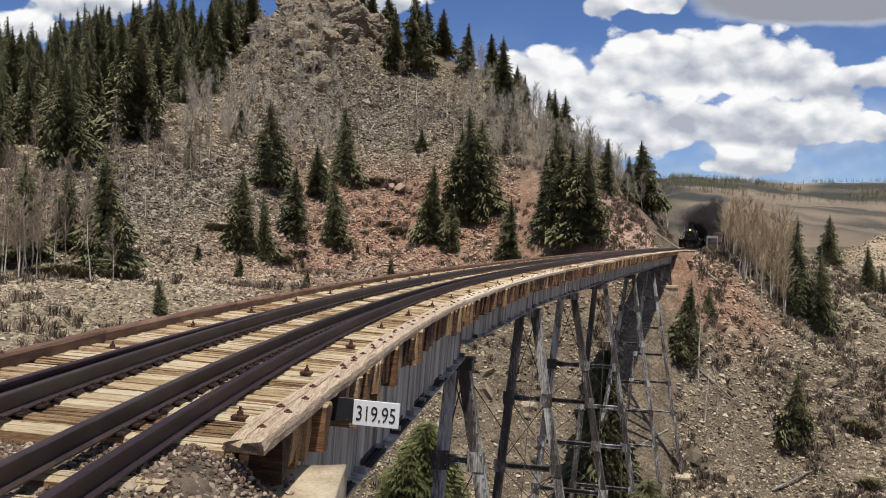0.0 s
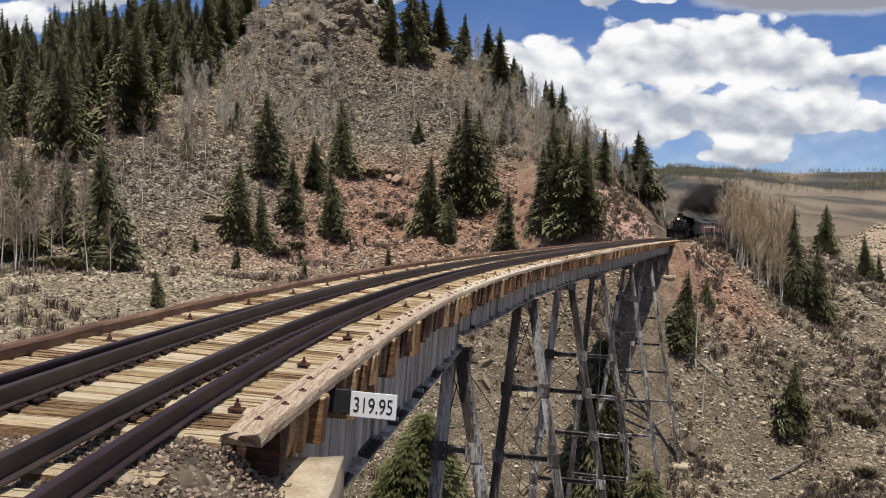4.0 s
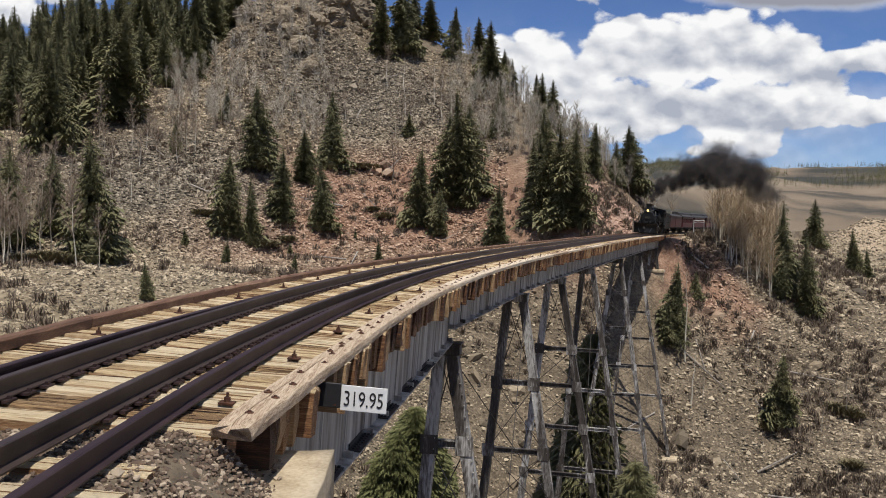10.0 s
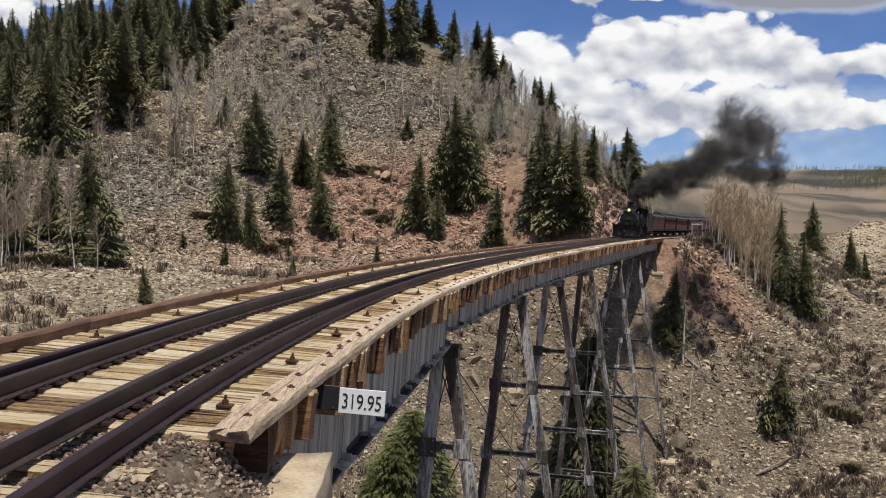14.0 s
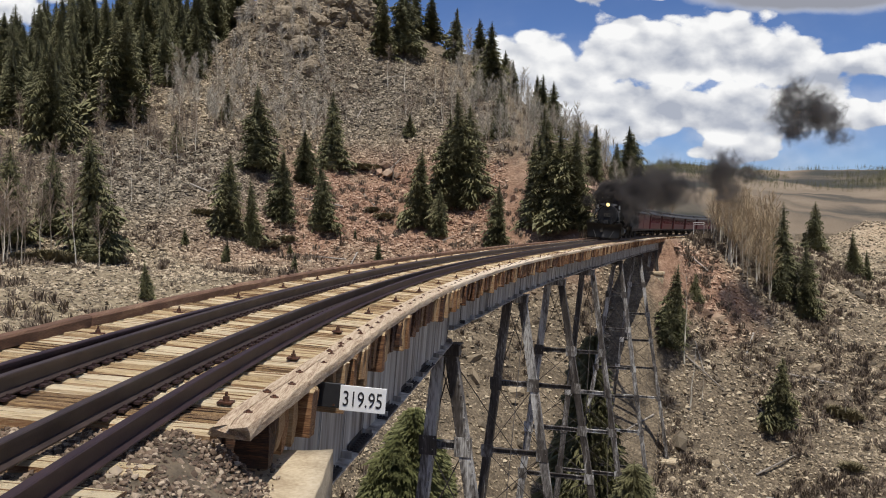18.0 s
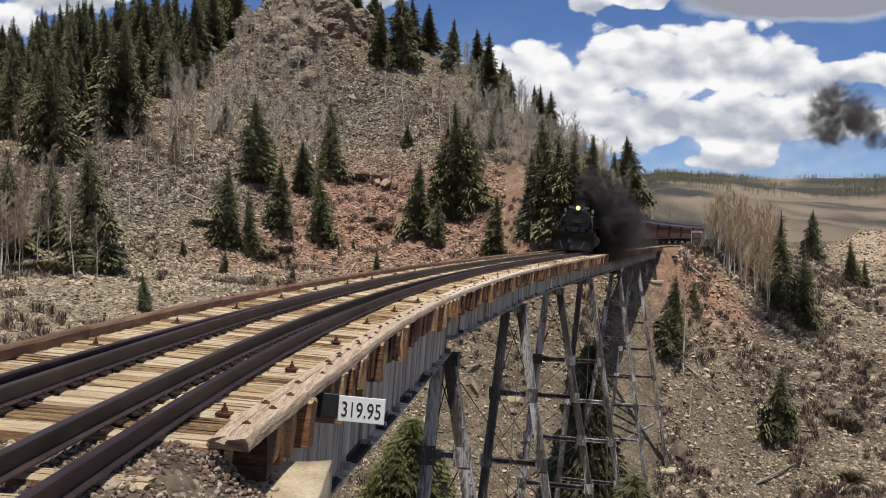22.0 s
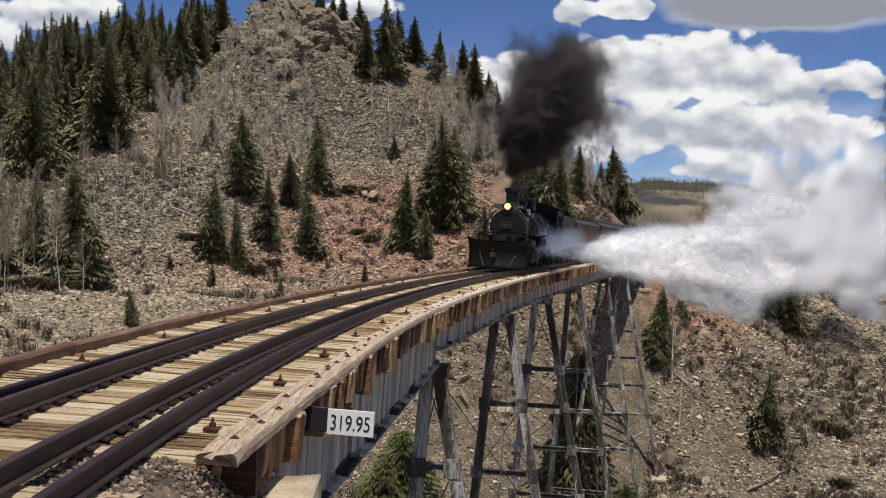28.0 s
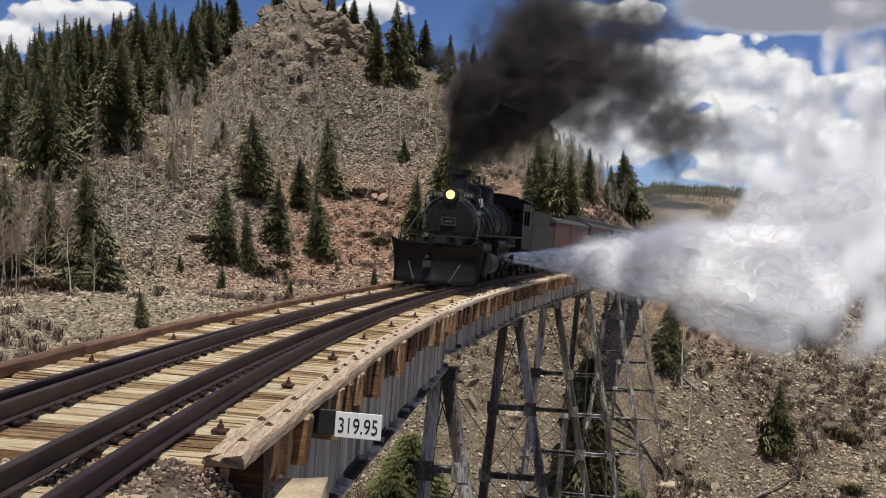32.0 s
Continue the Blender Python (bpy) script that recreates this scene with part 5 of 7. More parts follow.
for z in (2.1, 1.85):
    bm = bmesh.new()
    rod(bm, (-0.8, 0, z), (0.8, 0, z), 0.045, None, 8)
    part("crossbar", bm, M_PALE, rack)

# ---- near bank: abutment, ballast ----
abutment = tagged(new("abutment"), "tan sandstone block abutment under the bridge end", "abutment")
AB = random.Random(6)
bm = bmesh.new()
box(bm, -2.60, -0.90, 6.0, 8.15, -1.15, -0.69)
bmesh.ops.subdivide_edges(bm, edges=bm.edges[:], cuts=7, use_grid_fill=True)
for vv in bm.verts:
    vv.co += Vector(noise.noise_vector(vv.co * 1.7)) * 0.03 + Vector(noise.noise_vector(vv.co * 6.0)) * 0.022
part("cap_stone", bm, M_STONE, abutment, "broad worn sandstone cap", smooth=True)
for row in range(1, 5):
    z1 = -0.66 - row * 0.52
    x = -5.6 + (row % 2) * 0.4
    while x < -0.95:
        w = AB.uniform(0.8, 1.2)
        bm = bmesh.new()
        box(bm, x + 0.008, min(x + w, -0.9) - 0.008, 6.95 - row * 0.02 + AB.uniform(-0.03, 0.03), 8.0, z1 - 0.51, z1 - 0.004, 0.0)
        bmesh.ops.subdivide_edges(bm, edges=bm.edges[:], cuts=2, use_grid_fill=True)
        for vv in bm.verts:
            vv.co += Vector(noise.noise_vector(vv.co * 2.3)) * 0.045 + Vector(noise.noise_vector(vv.co * 7.0)) * 0.012
        part("stone_block", bm, M_STONE, abutment)
        x += w
M_BALLAST = material("ballast gravel", [(0.0, (0.040, 0.026, 0.018)), (0.5, (0.145, 0.098, 0.066)), (1.0, (0.42, 0.34, 0.25))], 3, 4, 0.9, 0, 0.3, 20, 0.3, island=True, jitter=0.9)
x, y = NR.uniform(-5.0, 0.2, 26000), 2.8 + 4.2 * NR.uniform(0, 1, 26000)
p = np.stack([x, y, ground_z(x, y)], 1)
p = p[(np.abs(p[:, 2]) < 1.0)]
rock_field("ballast", "loose brown-grey ballast gravel round the rails", p, 0.008 + 0.023 * NR.uniform(0, 1, len(p)) ** 2.2, M_BALLAST, 0.75, 0.1)
p = np.stack([NR.uniform(-2.3, 0.2, 40), NR.uniform(3.6, 6.6, 40), np.zeros(40)], 1)
p[:, 2] = ground_z(p[:, 0], p[:, 1])
rock_field("bank_stones", "fist-sized stones on the bank", p, NR.uniform(0.025, 0.06, 40), M_BALLAST, 0.7, 0.2)
n = 260
p = np.stack([-1.25 - 1.0 * NR.uniform(0, 1, n) ** 0.8, NR.uniform(6.6, 7.9, n), np.full(n, -0.69)], 1)
rock_field("strewn_gravel", "gravel strewn over the sandstone cap", p, NR.uniform(0.012, 0.035, n), M_BALLAST, 0.6, 0.15)
# sleepers of the line off the bridge
for i in range(46):
    child("tie", TIES[i % len(TIES)], bridge, on_track(-0.75 - i * 0.55, 0, -0.015) @ Matrix.Diagonal((0.72, 1.0, 0.5, 1)))
for i in range(95):
    child("tie", TIES[i % len(TIES)], bridge, on_track(BRIDGE + 0.6 + i * 0.6, 0, -0.015) @ Matrix.Diagonal((0.72, 1.0, 0.5, 1)))

# ---- the train ----
M_BLACK = material("sooty black paint", [(0.3, (0.005, 0.005, 0.005)), (0.6, (0.011, 0.0105, 0.010)), (0.85, (0.032, 0.029, 0.027))], 2.0, 7, 0.6, 0.0, 0.25, 25, 0.4, bump_dist=0.004)
M_PLOW = material("scuffed plow steel", [(0.3, (0.008, 0.008, 0.008)), (0.6, (0.018, 0.017, 0.017)), (0.85, (0.06, 0.056, 0.053))], 1.4, 8, 0.45, 0.1, 0.3, 14, 0.4, bump_dist=0.006)
M_GRAPHITE = material("grey smokebox front", [(0.3, (0.007, 0.007, 0.007)), (0.8, (0.022, 0.021, 0.021))], 4, 6, 0.5, 0.4, 0.2)
M_ROD = material("oily rod steel", [(0.3, (0.10, 0.10, 0.10)), (0.8, (0.30, 0.30, 0.31))], 6, 5, 0.35, 0.8, 0.1)
M_COAL = material("coal", [(0.3, (0.006, 0.006, 0.006)), (0.8, (0.04, 0.04, 0.04))], 8, 6, 0.5, 0, 1.0, 30, 0.4, bump_dist=0.1)
M_MAROON = material("maroon coach paint", [(0.3, (0.058, 0.009, 0.011)), (0.6, (0.095, 0.015, 0.017)), (0.85, (0.13, 0.030, 0.028))], 1.5, 7, 0.45, 0, 0.1, 20, 0.3, stretch=(1, 1, 0.4))
M_ROOF = material("sooty grey coach roof", [(0.3, (0.018, 0.017, 0.017)), (0.6, (0.045, 0.042, 0.041)), (0.85, (0.11, 0.105, 0.10))], 1.2, 7, 0.7, 0, 0.2)
M_GLASS = material("dark coach glass", [(0.3, (0.008, 0.009, 0.01)), (0.8, (0.02, 0.022, 0.025))], 3, 2, 0.08, 0, 0)
M_WHITE = material("white cloth", [(0.3, (0.62, 0.62, 0.60)), (0.8, (0.82, 0.82, 0.80))], 5, 3, 0.9, 0, 0.1)
M_BRASS = material("dull brass trim", [(0.3, (0.05, 0.047, 0.04)), (0.8, (0.12, 0.11, 0.09))], 9, 3, 0.5, 0.5, 0.1)
M_LENS = material("clear lamp lens", [(0.3, (0.10, 0.10, 0.10)), (0.8, (0.20, 0.20, 0.20))], 9, 3, 0.2, 0, 0)
M_UNDER = material("dusty underframe", [(0.3, (0.012, 0.011, 0.010)), (0.8, (0.06, 0.052, 0.045))], 4, 6, 0.8, 0.1, 0.2)
M_LAMP = bpy.data.materials.new("lit headlight lens")
M_LAMP.use_nodes = True
_b = M_LAMP.node_tree.nodes["Principled BSDF"]
_b.inputs["Base Color"].default_value = (0.9, 0.7, 0.3, 1)
_b.inputs["Emission Color"].default_value = (1.0, 0.72, 0.25, 1)
_b.inputs["Emission Strength"].default_value = 1.5


def disc(bm, c, axis, r, depth, seg=20, r2=None):
    """A cylinder centred on c along an axis."""
    a = Vector(axis).normalized() * depth / 2
    rod(bm, Vector(c) - a, Vector(c) + a, r, r2, seg)
    return bm


def wheel(name, parent, y, z, r, gauge, mat, spokes=0, crank=None, label=""):
    """A wheelset whose own origin is its axle, so that it can turn. x across, y along."""
    bm = bmesh.new()
    for sx in (-1, 1):
        x = sx * gauge
        disc(bm, (x, 0, 0), (1, 0, 0), r * 1.06, 0.03, 24)
        disc(bm, (x + sx * 0.06, 0, 0), (1, 0, 0), r, 0.11, 24)
    rod(bm, (-gauge, 0, 0), (gauge, 0, 0), 0.08, None, 8)
    if crank:
        for sx, ph in ((-1, 0.0), (1, math.pi / 2)):
            x = sx * (gauge + 0.40)
            bar(bm, (x, -crank * math.cos(ph) * 1.2, -crank * math.sin(ph) * 1.2), (x, crank * math.cos(ph) * 1.3, crank * math.sin(ph) * 1.3), 0.12, 0.30, (1, 0, 0))
            disc(bm, (x, -crank * 0.6 * math.cos(ph), -crank * 0.6 * math.sin(ph)), (1, 0, 0), r * 0.55, 0.12, 16)
            rod(bm, (x, crank * math.cos(ph), crank * math.sin(ph)), (x + sx * 0.3, crank * math.cos(ph), crank * math.sin(ph)), 0.06, None, 8)
            rod(bm, (sx * gauge, 0, 0), (x, 0, 0), 0.09, None, 8)
    ob = part(name, bm, mat, parent, label, m=pose(0, y, z))
    return ob


LOCO_C = 6.0  # the middle of the engine lies this far behind the plow's nose
CRANK = 0.28


def make_locomotive():
    lo = tagged(new("steam_locomotive"), "black narrow-gauge steam locomotive with a snowplow pilot", "locomotive")

    def Y(y):
        return y - LOCO_C

    # plow blade, V-shaped and hollow in section, with side wings
    bm = bmesh.new()
    cols, rowsn = 17, 8
    grid = []
    for i in range(cols):
        u = -1 + 2 * i / (cols - 1)
        a = abs(u)
        row = []
        for j in range(rowsn):
            w = j / (rowsn - 1)
            flare = max(0, a - 0.75) * 4 * w
            x = u * (1.40 + 0.12 * w)
            y = 0.85 * a ** 1.15 + 0.38 * (1 - (1 - w) ** 2) * (1 - 0.9 * w ** 3) - 0.05 * w - 0.18 * flare * w
            z = 0.08 + 1.30 * w + 0.16 * flare * w
            row.append(bm.verts.new((x, Y(y), z)))
        grid.append(row)
    for a, b in zip(grid, grid[1:]):
        for j in range(rowsn - 1):
            bm.faces.new((a[j], b[j], b[j + 1], a[j + 1]))
    bmesh.ops.solidify(bm, geom=bm.faces[:], thickness=0.04)
    plow = part("plow_blade", bm, M_PLOW, lo, "broad dull steel snowplow blade", smooth=True)
    bm = bmesh.new()
    for sx in (-1, 1):
        bar(bm, (sx * 0.55, Y(0.35), 0.12), (sx * 0.85, Y(0.62), 0.75), 0.03, 0.05)
    part("brace", bm, M_ROD, plow)
    bm = bmesh.new()
    rod(bm, (-0.1, Y(-0.02), 0.95), (-0.1, Y(0.35), 0.95), 0.05)
    box(bm, -0.22, 0.02, Y(0.0), Y(0.4), 0.62, 0.82, 0.02)
    part("coupler", bm, M_UNDER, plow)
    bm = bmesh.new()
    box(bm, -1.38, 1.38, Y(0.75), Y(2.4), 1.28, 1.36, 0.01)
    box(bm, -1.42, 1.42, Y(1.0), Y(1.35), 0.9, 1.28, 0.02)
    part("pilot_deck", bm, M_BLACK, lo)
    for sx in (-1, 1):
        bm = bmesh.new()
        rod(bm, (sx * 1.25, Y(0.9), 1.36), (sx * 1.05, Y(2.2), 2.35), 0.025)
        rod(bm, (sx * 1.25, Y(0.9), 1.36), (sx * 1.25, Y(0.9), 1.75), 0.02)
        part("handrail", bm, M_BLACK, lo)
    # boiler
    bm = bmesh.new()
    disc(bm, (0, Y(3.3), 2.05), (0, 1, 0), 0.84, 2.0, 32)
    box_sm = part("smokebox", bm, M_BLACK, lo, smooth=False)
    bm = bmesh.new()
    disc(bm, (0, Y(2.28), 2.05), (0, 1, 0), 0.62, 0.06, 28)
    disc(bm, (0, Y(2.23), 2.05), (0, 1, 0), 0.48, 0.06, 28)
    disc(bm, (0, Y(2.27), 2.05), (0, 1, 0), 0.80, 0.03, 28)
    for k in range(12):
        a = k * math.pi / 6
        rod(bm, (0.72 * math.cos(a), Y(2.27), 2.05 + 0.72 * math.sin(a)), (0.72 * math.cos(a), Y(2.21), 2.05 + 0.72 * math.sin(a)), 0.03, None, 6)
    part("smokebox_front", bm, M_GRAPHITE, box_sm, "dull grey smokebox door")
    bm = bmesh.new()
    box(bm, -0.24, 0.24, Y(2.13), Y(2.18), 2.00, 2.24)
    plate = part("number_plate", bm, M_BLACK, box_sm)
    bm = bmesh.new()
    for x0, x1, z0, z1 in ((-0.26, 0.26, 2.22, 2.26), (-0.26, 0.26, 1.98, 2.02), (-0.26, -0.22, 2.0, 2.24), (0.22, 0.26, 2.0, 2.24), (-0.12, 0.12, 2.08, 2.16)):
        box(bm, x0, x1, Y(2.11), Y(2.14), z0, z1)
    part("trim", bm, M_BRASS, box_sm, "dull brass number plate rim")
    bm = bmesh.new()
    disc(bm, (0, Y(6.7), 2.10), (0, 1, 0), 0.88, 4.9, 32, 0.98)
    boiler = part("boiler", bm, M_BLACK, lo)
    for y in (4.4, 5.6, 6.8, 8.0):
        bm = bmesh.new()
        disc(bm, (0, Y(y), 2.10), (0, 1, 0), 0.91 + 0.02 * (y - 4.2), 0.07, 32)
        part("boiler_band", bm, M_BLACK, boiler)
    bm = bmesh.new()
    disc(bm, (0, Y(3.2), 3.05), (0, 0, 1), 0.46, 0.42, 24, 0.32)
    disc(bm, (0, Y(3.2), 3.50), (0, 0, 1), 0.31, 0.56, 24, 0.33)
    disc(bm, (0, Y(3.2), 3.85), (0, 0, 1), 0.40, 0.18, 24, 0.42)
    disc(bm, (0, Y(3.2), 3.73), (0, 0, 1), 0.36, 0.07, 24, 0.40)
    part("smokestack", bm, M_BLACK, lo, "tall black capped smokestack")
    for y, r, h in ((5.0, 0.42, 0.56), (6.9, 0.52, 0.70)):
        bm = bmesh.new()
        disc(bm, (0, Y(y), 2.92 + h * 0.35), (0, 0, 1), r, h * 0.9, 20)
        bmesh.ops.create_uvsphere(bm, u_segments=20, v_segments=8, radius=r, matrix=pose(0, Y(y), 2.92 + h * 0.8) @ Matrix.Diagonal((1, 1, 0.4, 1)))
        part("dome", bm, M_BLACK, boiler)
    bm = bmesh.new()
    for x, y, h in ((-0.15, 5.9, 0.35), (0.1, 6.0, 0.32), (0.0, 8.3, 0.52), (0.2, 8.35, 0.45), (-0.1, 6.9, 0.95), (0.1, 7.0, 0.90)):
        rod(bm, (x, Y(y), 2.95), (x, Y(y), 3.0 + h), 0.05, 0.04)
        rod(bm, (x, Y(y), 3.0 + h), (x, Y(y), 3.06 + h), 0.07, 0.05)
    part("safety_valve", bm, M_BRASS, boiler)
    bm = bmesh.new()
    disc(bm, (0.0, Y(4.1), 3.14), (0, 0, 1), 0.07, 0.22, 14, 0.15)
    bar(bm, (-0.2, Y(4.1), 2.9), (-0.2, Y(4.1), 3.35), 0.03, 0.03)
    bar(bm, (0.2, Y(4.1), 2.9), (0.2, Y(4.1), 3.35), 0.03, 0.03)
    bar(bm, (-0.2, Y(4.1), 3.34), (0.2, Y(4.1), 3.34), 0.03, 0.03)
    part("bell", bm, M_BRASS, boiler)
    # headlight on its bracket
    bm = bmesh.new()
    disc(bm, (0, Y(2.35), 3.02), (0, 1, 0), 0.24, 0.42, 20)
    box(bm, -0.2, 0.2, Y(2.2), Y(2.6), 2.72, 2.80)
    disc(bm, (0, Y(2.35), 3.02), (0, 1, 0), 0.26, 0.06, 20)
    hl = part("headlight", bm, M_BLACK, lo)
    bm = bmesh.new()
    disc(bm, (0, Y(2.125), 3.02), (0, 1, 0), 0.15, 0.02, 20)
    part("lens", bm, M_LAMP, hl, "glowing warm yellow headlight lens")
    for sx in (-1, 1):
        bm = bmesh.new()
        rod(bm, (sx * 0.95, Y(2.5), 2.5), (sx * 0.95, Y(2.5), 2.95), 0.015, None, 6)
        part("flag_staff", bm, M_BLACK, lo)
        bm = bmesh.new()
        vs = [[bm.verts.new((sx * 0.95 + 0.06 * math.sin(i * 2.0 + j), Y(2.5 + 0.09 * i), 2.66 + 0.055 * j + 0.012 * i)) for j in range(6)] for i in range(5)]
        for a, b in zip(vs, vs[1:]):
            for j in range(5):
                bm.faces.new((a[j], b[j], b[j + 1], a[j + 1]))
        bmesh.ops.solidify(bm, geom=bm.faces[:], thickness=0.006)
        part("flag", bm, M_WHITE, lo, "small white signal flag")
        bm = bmesh.new()
        disc(bm, (sx * 0.98, Y(2.42), 2.46), (0, 1, 0), 0.11, 0.2, 12)
        ml = part("marker_lamp", bm, M_BLACK, lo)
        bm = bmesh.new()
        disc(bm, (sx * 0.98, Y(2.31), 2.46), (0, 1, 0), 0.085, 0.015, 12)
        part("lens", bm, M_LENS, ml)
    # number boards beside the headlight, bars for figures
    for sx in (-1, 1):
        bm = bmesh.new()
        box(bm, sx * 0.52 - 0.22, sx * 0.52 + 0.22, Y(2.50), Y(2.56), 2.94, 3.14, 0.01)
        nb = part("number_board", bm, M_BLACK, lo)
        bm = bmesh.new()
        for k in range(3):
            box(bm, sx * 0.52 - 0.15 + 0.11 * k, sx * 0.52 - 0.07 + 0.11 * k, Y(2.485), Y(2.50), 2.98, 3.10)
        part("figures", bm, M_LENS, nb, "pale bars for figures")
    # the curved handrail over the smokebox and the pipes that loop down its front
    bm = bmesh.new()
    prev = None
    for i in range(13):
        a = math.pi * i / 12
        p = Vector((0.97 * math.cos(a), Y(2.34), 2.05 + 0.97 * math.sin(a)))
        if prev:
            rod(bm, prev, p, 0.022, None, 6)
        prev = p
    part("handrail", bm, M_ROD, lo)
    for k, (x0, x1, y0, z1) in enumerate(((0.55, 1.18, 2.3, 1.5), (0.68, 1.28, 2.5, 1.62), (-0.6, -1.2, 2.35, 1.55), (0.78, 1.32, 2.9, 1.75), (-0.76, -1.28, 2.8, 1.72))):
        bm = bmesh.new()
        prev = None
        for i in range(8):
            w = i / 7
            p = Vector((x0 + (x1 - x0) * math.sin(w * 1.57), Y(y0 + 0.5 * w), 2.75 + (z1 - 2.75) * w ** 1.4))
            if prev:
                rod(bm, prev, p, 0.032, None, 6)
            prev = p
        part("feed_pipe", bm, M_GRAPHITE, lo)
    # a pair of air pumps and the toolbox on the pilot deck
    for x in (-0.42, 0.42):
        bm = bmesh.new()
        disc(bm, (x, Y(1.75), 1.56), (0, 0, 1), 0.15, 0.40, 14)
        disc(bm, (x, Y(1.75), 1.80), (0, 0, 1), 0.18, 0.06, 14)
        part("air_pump", bm, M_GRAPHITE, lo)
    bm = bmesh.new()
    box(bm, -0.2, 0.2, Y(1.2), Y(1.6), 1.36, 1.62, 0.02)
    part("toolbox", bm, M_BLACK, lo)
    # deck railing above the plow
    bm = bmesh.new()
    for x in (-1.3, -0.65, 0.0, 0.65, 1.3):
        rod(bm, (x, Y(0.80), 1.30), (x, Y(0.80), 1.62), 0.016, None, 6)
    rod(bm, (-1.3, Y(0.80), 1.62), (1.3, Y(0.80), 1.62), 0.018, None, 6)
    part("deck_rail", bm, M_BLACK, lo)
    for sx in (-1, 1):
        bm = bmesh.new()
        for k in range(3):
            box(bm, min(sx * 1.2, sx * 1.5), max(sx * 1.2, sx * 1.5), Y(8.9), Y(9.3), 0.35 + 0.3 * k, 0.38 + 0.3 * k)
        rod(bm, (sx * 1.48, Y(8.9), 0.35), (sx * 1.48, Y(8.9), 1.3), 0.02, None, 6)
        part("cab_step", bm, M_UNDER, lo)
    # cylinders, running boards, pumps, piping
    for sx in (-1, 1):
        bm = bmesh.new()
        disc(bm, (sx * 1.15, Y(3.1), 0.78), (0, 1, 0), 0.37, 1.15, 20)
        disc(bm, (sx * 1.15, Y(2.5), 0.78), (0, 1, 0), 0.40, 0.06, 20)
        disc(bm, (sx * 1.0, Y(3.1), 1.3), (0, 1, 0), 0.24, 1.25, 16)
        box(bm, sx * 0.5, sx * 1.2, Y(2.7), Y(3.5), 0.8, 1.3)
        part("cylinder", bm, M_BLACK, lo)
        bm = bmesh.new()
        box(bm, min(sx * 0.8, sx * 1.38), max(sx * 0.8, sx * 1.38), Y(2.6), Y(9.0), 1.70, 1.76)
        part("running_board", bm, M_BLACK, lo)
        bm = bmesh.new()
        for k in range(6):
            bar(bm, (sx * 1.3, Y(6.4), 1.35 + 0.07 * k), (sx * 1.3, Y(8.0), 1.35 + 0.07 * k), 0.04, 0.035)
        part("cooling_coil", bm, M_GRAPHITE, lo)
        bm = bmesh.new()
        disc(bm, (sx * 1.12, Y(5.2), 1.42), (0, 1, 0), 0.24, 1.7, 16)
        part("air_tank", bm, M_BLACK, lo)
        bm = bmesh.new()
        for k, (z, y0, y1) in enumerate(((2.5, 2.9, 8.9), (2.25, 4.0, 8.9), (2.75, 3.4, 7.0))):
            x = sx * (math.sqrt(max(0.05, 0.99 ** 2 - (z - 2.1) ** 2)) + 0.03)
            rod(bm, (x, Y(y0), z), (x, Y(y1), z), 0.022, None, 6)
            rod(bm, (x, Y(y0), z), (x, Y(y0 + 0.2), z - 0.6), 0.022, None, 6)
        part("pipe", bm, M_BLACK, lo)
    bm = bmesh.new()
    for dx in (0.0, 0.0):
        disc(bm, (-0.98, Y(4.5), 2.35), (0, 0, 1), 0.17, 0.42, 14)
        disc(bm, (-0.98, Y(4.5), 1.92), (0, 0, 1), 0.2, 0.36, 14)
    part("air_compressor", bm, M_BLACK, lo)
    bm = bmesh.new()
    for sx in (-1, 1):
        box(bm, sx * 0.78 - 0.05, sx * 0.78 + 0.05, Y(2.4), Y(11.0), 0.55, 0.95)
    box(bm, -0.7, 0.7, Y(7.6), Y(10.2), 0.95, 1.6)
    part("frame", bm, M_UNDER, lo)
    # cab with open side windows
    bm = bmesh.new()
    for sx in (-1, 1):
        x0, x1 = sx * 1.36, sx * 1.40
        x0, x1 = min(x0, x1), max(x0, x1)
        box(bm, x0, x1, Y(9.0), Y(11.1), 1.25, 2.25)
        box(bm, x0, x1, Y(9.0), Y(11.1), 2.85, 3.15)
        for y0, y1 in ((9.0, 9.35), (10.0, 10.12), (10.75, 11.1)):
            box(bm, x0, x1, Y(y0), Y(y1), 2.25, 2.85)
    for sx in (-1, 1):
        box(bm, min(sx * 0.9, sx * 1.38), max(sx * 0.9, sx * 1.38), Y(9.0), Y(9.04), 1.3, 2.35)
        box(bm, min(sx * 0.9, sx * 1.0), max(sx * 0.9, sx * 1.0), Y(9.0), Y(9.04), 2.35, 2.9)
        box(bm, min(sx * 1.3, sx * 1.38), max(sx * 1.3, sx * 1.38), Y(9.0), Y(9.04), 2.35, 2.9)
    box(bm, -1.38, 1.38, Y(9.0), Y(9.04), 2.9, 3.3)
    for y0 in (9.0, 10.9):
        box(bm, -1.15, 1.15, Y(y0), Y(y0 + 0.04), 3.3, 3.36)
        box(bm, -0.85, 0.85, Y(y0), Y(y0 + 0.04), 3.36, 3.42)
        box(bm, -0.5, 0.5, Y(y0), Y(y0 + 0.04), 3.42, 3.47)
    box(bm, -1.38, 1.38, Y(10.9), Y(10.94), 1.3, 3.3)
    cab = part("cab", bm, M_BLACK, lo, "soot-black steel cab with open side windows")
    bm = bmesh.new()
    n, prev = 12, None
    for i in range(n + 1):
        u = -1 + 2 * i / n
        p = (u * 1.52, 3.15 + 0.34 * math.sqrt(max(0.0, 1 - u * u * 0.98)))
